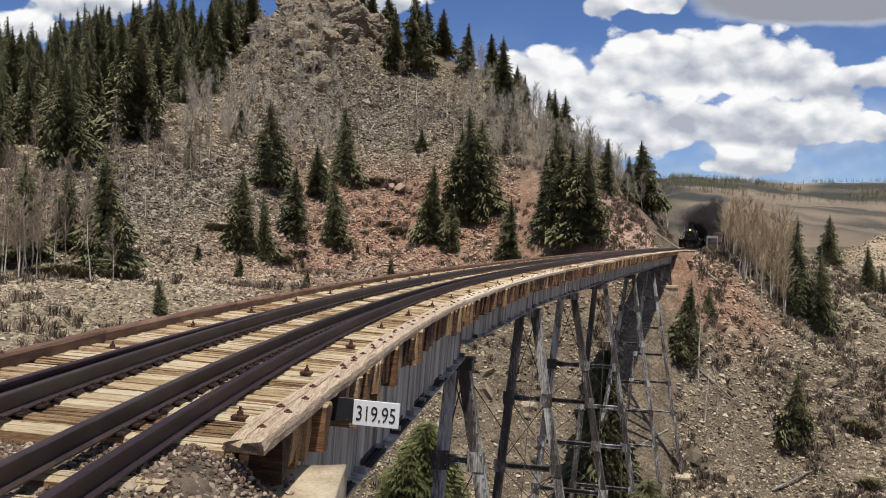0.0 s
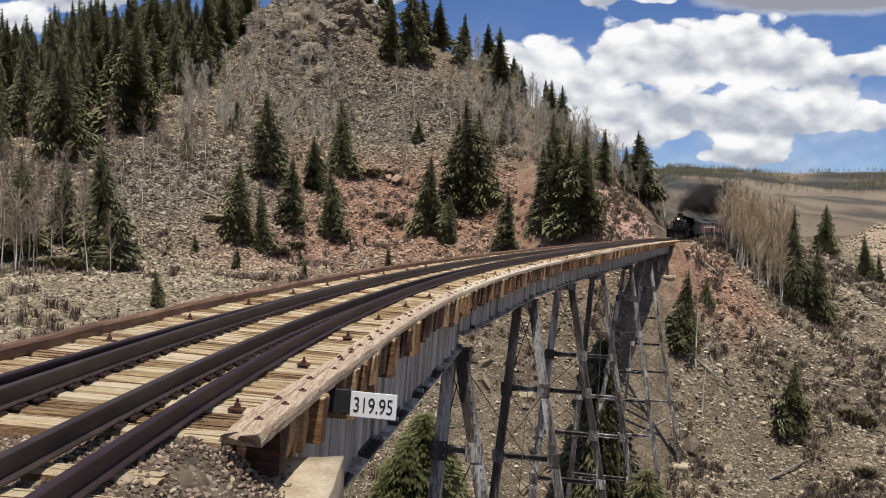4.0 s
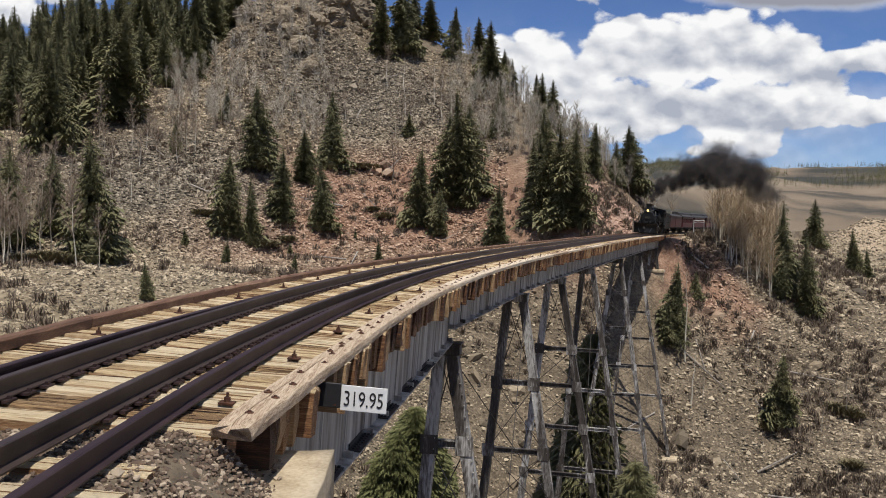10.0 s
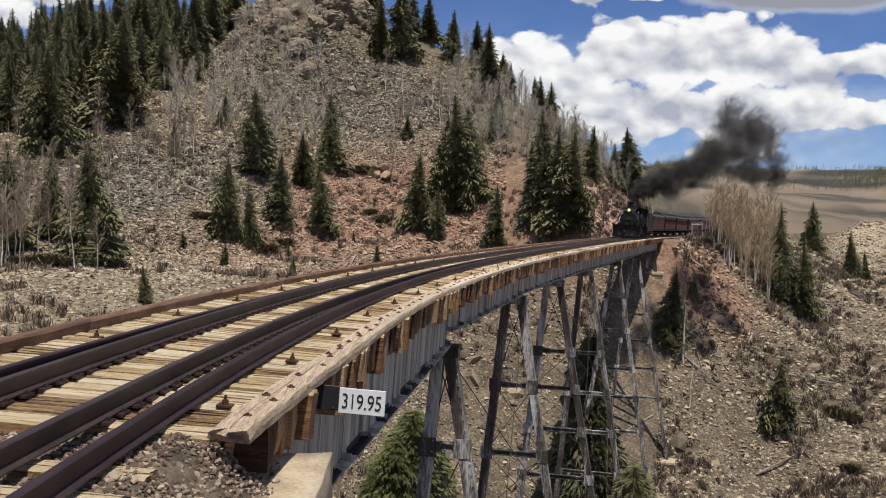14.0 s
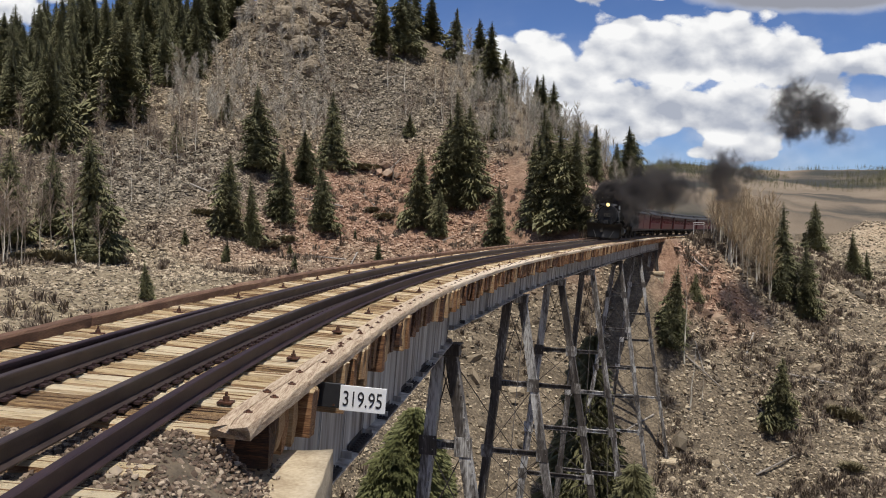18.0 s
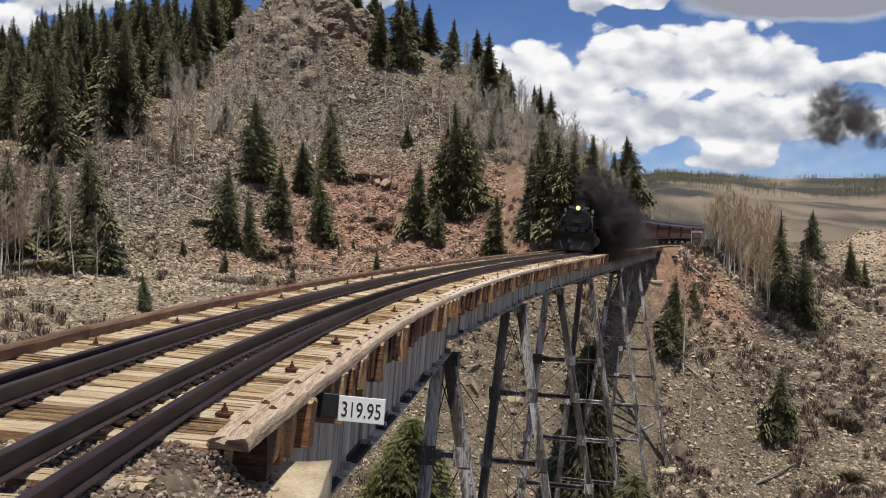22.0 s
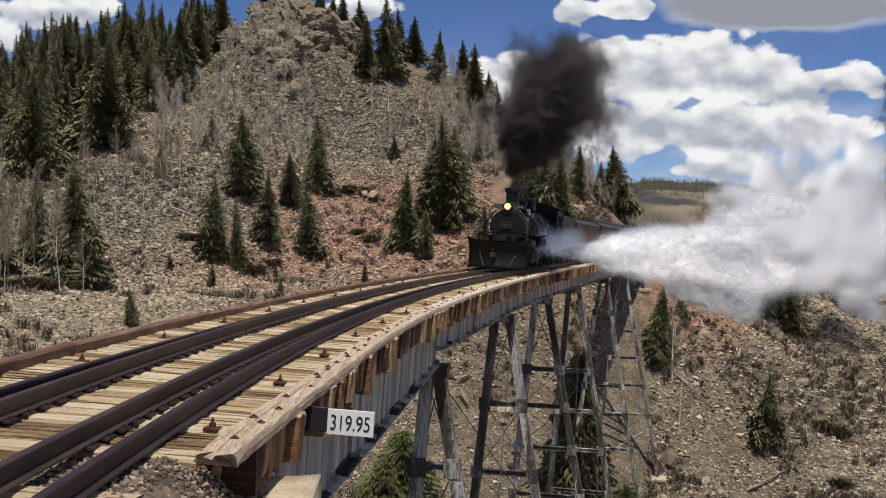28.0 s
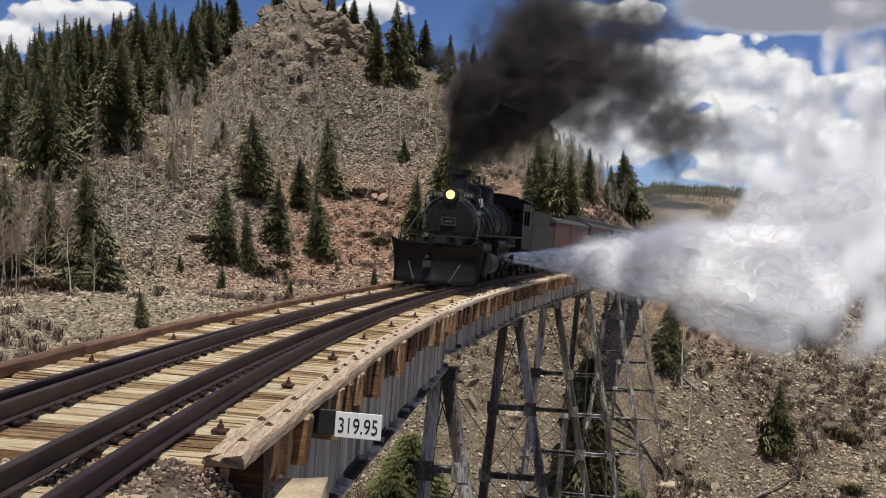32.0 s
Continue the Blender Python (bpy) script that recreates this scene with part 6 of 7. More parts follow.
        cur = [bm.verts.new((p[0], Y(8.8), p[1])), bm.verts.new((p[0], Y(11.5), p[1]))]
        if prev:
            bm.faces.new((prev[0], prev[1], cur[1], cur[0]))
        prev = cur
    bmesh.ops.solidify(bm, geom=bm.faces[:], thickness=0.05)
    part("roof", bm, M_BLACK, cab)
    bm = bmesh.new()
    rod(bm, (1.45, Y(11.0), 1.2), (1.45, Y(11.0), 2.6), 0.02)
    rod(bm, (-1.45, Y(11.0), 1.2), (-1.45, Y(11.0), 2.6), 0.02)
    part("grab_iron", bm, M_ROD, cab)
    bm = bmesh.new()
    rod(bm, (1.2, Y(7.3), 0.95), (1.42, Y(7.3), 0.95), 0.09, 0.12)
    part("blowdown_pipe", bm, M_UNDER, lo)
    turning = [(wheel("pilot_wheel", lo, Y(1.95), 0.36, 0.36, 0.42, M_UNDER), 0.36)]
    for y in (4.9, 6.15, 7.4, 8.65):
        turning.append((wheel("driving_wheel", lo, Y(y), 0.56, 0.56, 0.42, M_UNDER, crank=CRANK), 0.56))
    turning.append((wheel("trailing_wheel", lo, Y(10.1), 0.42, 0.42, 0.42, M_UNDER), 0.42))
    rods = []
    for sx in (-1, 1):
        bm = bmesh.new()
        bar(bm, (0, -2.05, 0), (0, 2.05, 0), 0.05, 0.12, (1, 0, 0))
        for k in (-1.875, -0.625, 0.625, 1.875):
            disc(bm, (0, k, 0), (1, 0, 0), 0.10, 0.08, 12)
        rods.append((part("side_rod", bm, M_ROD, lo, "bright steel coupling rod", m=pose(sx * 0.96, Y(6.775), 0.56)), sx))
    return lo, turning, rods


def truck(parent, y, name="truck"):
    bm = bmesh.new()
    for sx in (-1, 1):
        bar(bm, (sx * 0.68, y - 0.95, 0.52), (sx * 0.68, y + 0.95, 0.52), 0.09, 0.10)
        bar(bm, (sx * 0.68, y - 0.7, 0.36), (sx * 0.68, y + 0.7, 0.36), 0.07, 0.08)
        for q in (-0.7, 0.7):
            box(bm, sx * 0.68 - 0.08, sx * 0.68 + 0.08, y + q - 0.12, y + q + 0.12, 0.28, 0.56)
    box(bm, -0.8, 0.8, y - 0.2, y + 0.2, 0.5, 0.72)
    t = part(name, bm, M_UNDER, parent)
    return [(wheel("wheelset", parent, y + q, 0.36, 0.36, 0.42, M_UNDER), 0.36) for q in (-0.7, 0.7)]


def make_tender():
    te = tagged(new("tender"), "black coal tender behind the locomotive", "tender")
    L = 6.6
    bm = bmesh.new()
    box(bm, -1.3, 1.3, -L / 2, L / 2, 0.75, 0.95, 0.02)
    part("underframe", bm, M_UNDER, te)
    bm = bmesh.new()
    box(bm, -1.32, 1.32, -L / 2 + 0.1, L / 2 - 0.1, 0.95, 2.35, 0.05)
    for x0, x1, y0, y1 in ((-1.32, -1.26, -L / 2 + 0.1, 1.6), (1.26, 1.32, -L / 2 + 0.1, 1.6), (-1.32, 1.32, 1.55, 1.6)):
        box(bm, x0, x1, y0, y1, 2.35, 2.95)
    tank = part("tank", bm, M_BLACK, te, "riveted black water tank")
    bm = bmesh.new()
    for sx in (-1, 1):
        x0, x1 = sorted((sx * 1.325, sx * 1.335))
        for k in range(7):
            box(bm, x0, x1, -1.5 + k * 0.42, -1.22 + k * 0.42, 1.55, 1.75)
    part("lettering", bm, M_ROOF, tank, "worn pale lettering as bars")
    bm = bmesh.new()
    bmesh.ops.create_icosphere(bm, subdivisions=4, radius=1.0, matrix=pose(0, -0.8, 2.4) @ Matrix.Diagonal((1.2, 2.2, 0.75, 1)))
    for v in bm.verts:
        v.co += Vector(noise.noise_vector(v.co * 3.0)) * 0.12
    part("coal", bm, M_COAL, te, "heaped coal")
    w = truck(te, -2.0) + truck(te, 2.0)
    return te, w


CAR_L = 13.2


def make_coach(name, label, windows=True):
    co = tagged(new(name), label, "railway car", "train of coaches")
    L = CAR_L
    bm = bmesh.new()
    box(bm, -1.2, 1.2, -L / 2, L / 2, 0.80, 1.0, 0.02)
    for sx in (-1, 1):
        rod(bm, (sx * 0.7, -3.2, 0.5), (sx * 0.7, 3.2, 0.5), 0.03)
        rod(bm, (sx * 0.7, -4.4, 0.8), (sx * 0.7, -3.2, 0.5), 0.03)
        rod(bm, (sx * 0.7, 4.4, 0.8), (sx * 0.7, 3.2, 0.5), 0.03)
    part("underframe", bm, M_UNDER, co)
    e = L / 2 - (0.75 if windows else 0.05)
    bm = bmesh.new()
    box(bm, -1.22, 1.22, -e, e, 1.0, 1.72, 0.015)
    box(bm, -1.22, 1.22, -e, e, 2.42, 2.72, 0.015)
    nw = 14
    pitch = (2 * e - 0.5) / nw
    if windows:
        for i in range(nw + 1):
            y = -e + 0.25 + i * pitch
            box(bm, -1.22, 1.22, y - 0.13, y + 0.13, 1.72, 2.42)
        box(bm, -1.22, 1.22, -e, -e + 0.25, 1.72, 2.42)
        box(bm, -1.22, 1.22, e - 0.25, e, 1.72, 2.42)
    else:
        box(bm, -1.22, 1.22, -e, e, 1.72, 2.42)
        for sx in (-1, 1):
            x0, x1 = sorted((sx * 1.22, sx * 1.25))
            box(bm, x0, x1, -1.0, 1.0, 1.05, 2.6)
    body = part("body", bm, M_MAROON, co, "maroon panelled wooden body")
    if windows:
        for sx in (-1, 1):
            x0, x1 = sorted((sx * 1.17, sx * 1.185))
            for i in range(nw):
                bm = bmesh.new()
                y = -e + 0.25 + (i + 0.5) * pitch
                box(bm, x0, x1, y - pitch / 2 + 0.12, y + pitch / 2 - 0.12, 1.72, 2.42)
                part("window", bm, M_GLASS, body)
    bm = bmesh.new()
    prof = [(1.32, 2.70), (1.30, 2.78), (0.95, 2.96), (0.62, 3.04), (0.60, 3.28), (0.35, 3.38), (0.0, 3.42)]
    prof = prof + [(-x, z) for x, z in prof[-2::-1]]
    if not windows:
        prof = [(x, z - 0.1 if z < 2.9 else 2.86 + 0.14 * (1 - (x / 1.0) ** 2)) for x, z in prof]
    va = [bm.verts.new((x, -L / 2, z)) for x, z in prof]
    vb = [bm.verts.new((x, L / 2, z)) for x, z in prof]
    for i in range(len(prof) - 1):
        bm.faces.new((va[i], va[i + 1], vb[i + 1], vb[i]))
    bm.faces.new(va[::-1])
    bm.faces.new(vb)
    bm.faces.new((va[0], vb[0], vb[-1], va[-1]))
    bmesh.ops.recalc_face_normals(bm, faces=bm.faces)
    part("roof", bm, M_ROOF, co, "sooty grey roof")
    if windows:
        bm = bmesh.new()
        for q in (-1, 1):
            for sx in (-1, 1):
                rod(bm, (sx * 1.1, q * (L / 2 - 0.06), 1.0), (sx * 1.1, q * (L / 2 - 0.06), 2.7), 0.025, None, 6)
                bar(bm, (sx * 1.1, q * (L / 2 - 0.06), 1.8), (sx * 0.35, q * (L / 2 - 0.06), 1.8), 0.03, 0.03)
        part("platform_rail", bm, M_UNDER, co)
    bm = bmesh.new()
    for q in (-1, 1):
        box(bm, -0.1, 0.1, min(q * L / 2, q * (L / 2 + 0.42)), max(q * L / 2, q * (L / 2 + 0.42)), 0.65, 0.85)
    part("coupler", bm, M_UNDER, co)
    w = truck(co, -L / 2 + 2.3) + truck(co, L / 2 - 2.3)
    return co, w


loco, loco_wheels, loco_rods = make_locomotive()
tender, tender_wheels = make_tender()
baggage, baggage_wheels = make_coach("baggage_car", "maroon baggage car with sliding doors and grey roof", False)
coach, coach_wheels = make_coach("passenger_coach", "maroon passenger coach with a row of windows")
coaches = [coach] + [copy_thing(coach, Matrix()) for _ in range(5)]
TRAIN_Z = 0.20
# the plow's nose along the track: seconds, metres from the near end
NOSE = [(0, 141.0), (3, 134.0), (6, 124.5), (9, 112.5), (13, 94.3), (16.5, 76.5), (20, 60.8), (25, 42.6), (28, 33.6), (30, 27.4), (32, 20.8)]


def nose(t):
    ts, ss = [p[0] for p in NOSE], [p[1] for p in NOSE]
    k = [(ss[1] - ss[0]) / (ts[1] - ts[0])] + [(ss[i + 1] - ss[i - 1]) / (ts[i + 1] - ts[i - 1]) for i in range(1, len(ts) - 1)] + [(ss[-1] - ss[-2]) / (ts[-1] - ts[-2])]
    if t <= ts[0]:
        return ss[0] + k[0] * (t - ts[0])
    i = min(max(j for j in range(len(ts)) if ts[j] <= t), len(ts) - 2)
    h = ts[i + 1] - ts[i]
    u = (t - ts[i]) / h
    return (2 * u**3 - 3 * u**2 + 1) * ss[i] + (u**3 - 2 * u**2 + u) * h * k[i] + (-2 * u**3 + 3 * u**2) * ss[i + 1] + (u**3 - u**2) * h * k[i + 1]


def vehicle_pose(s, half):
    """A vehicle's pose: both of its ends stand over the track's line."""
    a, b = on_track(s - half, 0, TRAIN_Z), on_track(s + half, 0, TRAIN_Z)
    m = on_track(s, 0, TRAIN_Z)
    y = (b.translation - a.translation).normalized()
    x = m.col[0].to_3d()
    z = x.cross(y).normalized()
    x = y.cross(z)
    r = Matrix((x, y, z)).transposed().to_4x4()
    r.translation = (a.translation + b.translation) / 2
    return r


def loco_pose(t):
    return vehicle_pose(nose(t) + LOCO_C, 3.5)


# ---- smoke and steam: soft rigid wisps that ride hidden in the boiler until they are blown out ----


def vapour(name, dark, light, density, scale, core=0.15, lumps=(0.34, 0.62), even=False):
    m = bpy.data.materials.new(name)
    m.use_nodes = True
    n, l = m.node_tree.nodes, m.node_tree.links
    n.clear()
    out = n.new("ShaderNodeOutputMaterial")
    mix = n.new("ShaderNodeMixShader")
    clear = n.new("ShaderNodeBsdfTransparent")
    body = n.new("ShaderNodeMixShader")
    dif, tra = n.new("ShaderNodeBsdfDiffuse"), n.new("ShaderNodeBsdfTranslucent")
    body.inputs[0].default_value = 0.5
    if even:
        body = n.new("ShaderNodeAddShader")
    l.new(dif.outputs[0], body.inputs[0 if even else 1])
    l.new(tra.outputs[0], body.inputs[1 if even else 2])
    if even:
        # fixed normals light every flake evenly, in place of scattering between droplets
        for shader, sign in ((dif, 1), (tra, -1)):
            vec = n.new("ShaderNodeCombineXYZ")
            for k, c in enumerate((0.82, -0.50, 0.27)):
                vec.inputs[k].default_value = c * sign
            l.new(vec.outputs[0], shader.inputs["Normal"])
    uv = n.new("ShaderNodeUVMap")
    uv.uv_map = "soft"
    length = n.new("ShaderNodeVectorMath")
    length.operation = "LENGTH"
    l.new(uv.outputs[0], length.inputs[0])
    fall = n.new("ShaderNodeMapRange")
    fall.interpolation_type = "SMOOTHERSTEP"
    fall.inputs[1].default_value, fall.inputs[2].default_value = 1.0, core
    l.new(length.outputs[1], fall.inputs[0])
    co, info = n.new("ShaderNodeTexCoord"), n.new("ShaderNodeObjectInfo")
    shift = n.new("ShaderNodeVectorMath")
    shift.operation = "MULTIPLY_ADD"
    l.new(info.outputs["Random"], shift.inputs[0])
    shift.inputs[1].default_value = (19.0, 27.0, 33.0)
    l.new(co.outputs["Object"], shift.inputs[2])
    noi = n.new("ShaderNodeTexNoise")
    noi.inputs["Scale"].default_value, noi.inputs["Detail"].default_value = scale, 5.0
    l.new(shift.outputs[0], noi.inputs["Vector"])
    lump = n.new("ShaderNodeMapRange")
    lump.inputs[1].default_value, lump.inputs[2].default_value = lumps
    l.new(noi.outputs[0], lump.inputs[0])
    a = n.new("ShaderNodeMath")
    a.operation = "MULTIPLY"
    l.new(fall.outputs[0], a.inputs[0])
    l.new(lump.outputs[0], a.inputs[1])
    b = n.new("ShaderNodeMath")
    b.operation = "MULTIPLY"
    l.new(a.outputs[0], b.inputs[0])
    b.inputs[1].default_value = density
    ramp = n.new("ShaderNodeMix")
    ramp.data_type = "RGBA"
    ramp.inputs[6].default_value, ramp.inputs[7].default_value = (*dark, 1), (*light, 1)
    l.new(noi.outputs[0], ramp.inputs[0])
    l.new(ramp.outputs[2], dif.inputs[0])
    l.new(ramp.outputs[2], tra.inputs[0])
    l.new(b.outputs[0], mix.inputs[0])
    l.new(clear.outputs[0], mix.inputs[1])
    l.new(body.outputs[0], mix.inputs[2])
    l.new(mix.outputs[0], out.inputs[0])
    return m


def wisp_mesh(name, seed, size, count, mat, flake=0.62, tail=1.0, along=False):
    """A loose lump of soft curved flakes, size: its half widths."""
    r = random.Random(seed)
    bm = bmesh.new()
    uvl = bm.loops.layers.uv.new("soft")
    small = min(size)
    for _ in range(count):
        while True:
            c = Vector((r.uniform(-1, 1), r.uniform(-1, 1), r.uniform(-1, 1)))
            if c.length < 1:
                break
        w = small * flake * r.uniform(0.75, 1.0) * (tail + (1 - tail) * (c.y + 1) / 2)
        c = Vector([c[i] * max(0.02, size[i] - w * 0.8) for i in range(3)])
        q = Euler((r.uniform(0, 6.28), r.uniform(0, 6.28), r.uniform(0, 6.28))).to_matrix()
        if along:
            # sheets that lie along the flow
            q = Euler((r.gauss(0, 0.2), 1.5708 + r.gauss(0, 0.25), r.gauss(0, 0.2))).to_matrix()
        bend = 0.06 if along else 0.16
        k = 4
        vs = [[bm.verts.new(c + q @ Vector((a, b, -bend * (a * a + b * b) / w))) for b in np.linspace(-w, w, k)] for a in np.linspace(-w, w, k)]
        us = np.linspace(-1, 1, k)
        for i in range(k - 1):
            for j in range(k - 1):
                f = bm.faces.new((vs[i][j], vs[i + 1][j], vs[i + 1][j + 1], vs[i][j + 1]))
                for lp, (a, b) in zip(f.loops, ((i, j), (i + 1, j), (i + 1, j + 1), (i, j + 1))):
                    lp[uvl].uv = (us[a], us[b])
    me = bpy.data.meshes.new(name)
    bm.to_mesh(me)
    bm.free()
    me.materials.append(mat)
    me.polygons.foreach_set("use_smooth", [True] * len(me.polygons))
    return me


M_SMOKE = vapour("coal smoke", (0.014, 0.013, 0.013), (0.20, 0.18, 0.17), 0.38, 1.0, 0.05, (0.30, 0.66))
M_STEAM = vapour("white steam", (0.86, 0.865, 0.875), (0.88, 0.885, 0.895), 0.095, 0.4, 0.0, (-0.2, 0.6), True)
SMOKES = [wisp_mesh("smoke_wisp", k, (0.78, 0.78, 0.78) if k % 2 else (0.5, 0.5, 0.5), 15, M_SMOKE, 0.95) for k in range(4)]
PUFFS = {r: [wisp_mesh("smoke_puff", 60 + k + int(r * 10), (r, r, r * 0.85), 24, M_SMOKE, 0.74) for k in range(3)] for r in (1.1, 1.8, 2.7, 3.8)}
STEAMS = [wisp_mesh("steam_wisp", 20 + k, (1.0, 2.6, 1.0), 38, M_STEAM, 1.4, 0.75, True) for k in range(6)]


def jet_mesh(seed, length, r0, r1, count):
    """A length of the blast from the pipe: soft sheets along y that widen from r0 to r1."""
    r = random.Random(seed)
    bm = bmesh.new()
    uvl = bm.loops.layers.uv.new("soft")
    us = np.linspace(-1, 1, 4)
    for i in range(count):
        w = (i + r.random()) / count
        rad = r0 + (r1 - r0) * w
        a, q = r.uniform(0, 6.28), rad * 0.55 * r.random() ** 0.5
        c = Vector((math.cos(a) * q, length * w, math.sin(a) * q))
        e = Euler((r.gauss(0, 0.10), 1.5708 + r.gauss(0, 0.2), r.gauss(0, 0.10))).to_matrix()
        long = max(0.30, rad * 1.2)
        vs = [[bm.verts.new(c + e @ Vector((x * rad * 0.85, y * long, 0))) for y in us] for x in us]
        for j in range(3):
            for k in range(3):
                f = bm.faces.new((vs[j][k], vs[j + 1][k], vs[j + 1][k + 1], vs[j][k + 1]))
                for lp, (x, y) in zip(f.loops, ((j, k), (j + 1, k), (j + 1, k + 1), (j, k + 1))):
                    lp[uvl].uv = (us[x], us[y])
    me = bpy.data.meshes.new("steam_jet")
    bm.to_mesh(me)
    bm.free()
    me.materials.append(M_JET)
    return me


M_JET = vapour("dense white steam", (0.93, 0.93, 0.935), (0.94, 0.94, 0.945), 0.21, 0.5, 0.0, (-0.2, 0.5), True)
JETS = [[jet_mesh(70 + k, 3.8, 0.17, 0.80, 74) for k in range(3)], [jet_mesh(80 + k, 4.2, 0.72, 1.05, 54) for k in range(3)]]


# the plume's shape, by seconds: its middle line from the stack (right, ahead, up) and how wide it is
PLUME = []


def plume(t, *points, wide=1.0):
    PLUME.append((t, points, wide))


plume(0, (0.2, 0.2, 0.4), (1.0, 1, 0.6), (2.2, 2.5, 0.4), (3.8, 4.5, 0.4), (6.5, 7, 2.0), wide=0.6)
plume(3, (0.3, 0.2, 0.6), (1.5, 1.5, 1.2), (3.6, 3.5, 1.6), (6, 6, 1.4), (9, 9, 2.4), wide=0.65)
plume(6, (0.5, 0.2, 0.8), (2.2, 1, 2.0), (6, 3, 3.0), (10, 6, 3.2), (15, 10, 3), wide=0.8)
plume(9, (0.4, 0.1, 0.9), (2, 0.6, 2.4), (7, 2.5, 4.6), (13, 6, 3.6), (19, 9, 1.5), wide=0.9)
plume(13, (0.4, 0.0, 0.8), (1.8, 0.4, 2.2), (5, 1.5, 4.0), (13, 4, 6.4), (21, 9, 2.5), wide=1.0)
plume(16.5, (0.5, 0.2, 0.4), (2.2, 1.0, 0.6), (5, 3, -0.8), (12, 9, 2.2), (22, 18, 3.0), wide=1.0)
plume(19, (-0.2, 0.1, 0.3), (-1.6, 0.4, -0.2), (-2.4, 0.6, -1.6), (3, 8, -1), (20, 26, 2), wide=0.9)
plume(21, (0.1, 0.3, 0.4), (0.8, 1.6, 0.2), (2.0, 3, -0.8), (4, 6, -1.6), (16, 22, 1), wide=0.8)
plume(22, (0.4, 0.3, 0.3), (1.3, 1.2, -0.4), (2.2, 2.2, -1.6), (2.8, 3.2, -3.0), (5, 7, -3.4), wide=0.7)
plume(23, (0.3, 0.2, 0.7), (0.8, 1.2, 1.8), (2.2, 3, 2.4), (4.6, 6, 1.6), (7.5, 9, 0.8), wide=0.9)
plume(25, (0.1, 0.1, 0.9), (0.3, 0.6, 2.2), (1.4, 2, 3.2), (4.2, 5, 2.6), (7.5, 9, 1.6), wide=0.9)
plume(28, (0.2, 0.1, 1.0), (0.5, 0.3, 2.2), (1.3, 0.8, 3.6), (2.6, 1.6, 4.8), (4.6, 3.6, 4.2), wide=1.15)
plume(30, (0.2, 0.1, 0.8), (0.5, 0.3, 1.8), (1.0, 0.8, 3.0), (3.0, 1.5, 4.1), (6.8, 3.6, 3.6), wide=1.1)
plume(32, (0.3, 0.1, 0.8), (0.8, 0.3, 1.9), (1.9, 0.7, 3.2), (4.2, 1.6, 3.9), (8.2, 3.0, 2.4), wide=1.1)


def plume_at(t, a):
    """The middle of the plume at age a (0 to 1), and its width there."""
    ts = [p[0] for p in PLUME]
    knots = [0.0, 0.1, 0.3, 0.55, 0.8, 1.0]
    out = []
    for k in range(3):
        per = [np.interp(a, knots, [0.0] + [q[k] for q in p[1]]) for p in PLUME]
        out.append(float(np.interp(t, ts, per)))
    return Vector(out), float(np.interp(t, ts, [p[2] for p in PLUME])) * (0.12 + 2.1 * a)


def stack_top(t):
    return loco_pose(t) @ Vector((0, 3.2 - LOCO_C, 4.0))


def hidden_rows(te, inside):
    """Rows that ride in the boiler, every two seconds until te."""
    times = [t for t in np.arange(0, 34, 2.0) if t < te - 0.3]
    return [(t, loco_pose(t) @ inside) for t in times] + [(te - 0.12, loco_pose(te - 0.12) @ inside)]


def thin(rows):
    return [rw for i, rw in enumerate(rows) if i == 0 or frame(rw[0]) > frame(rows[i - 1][0])]


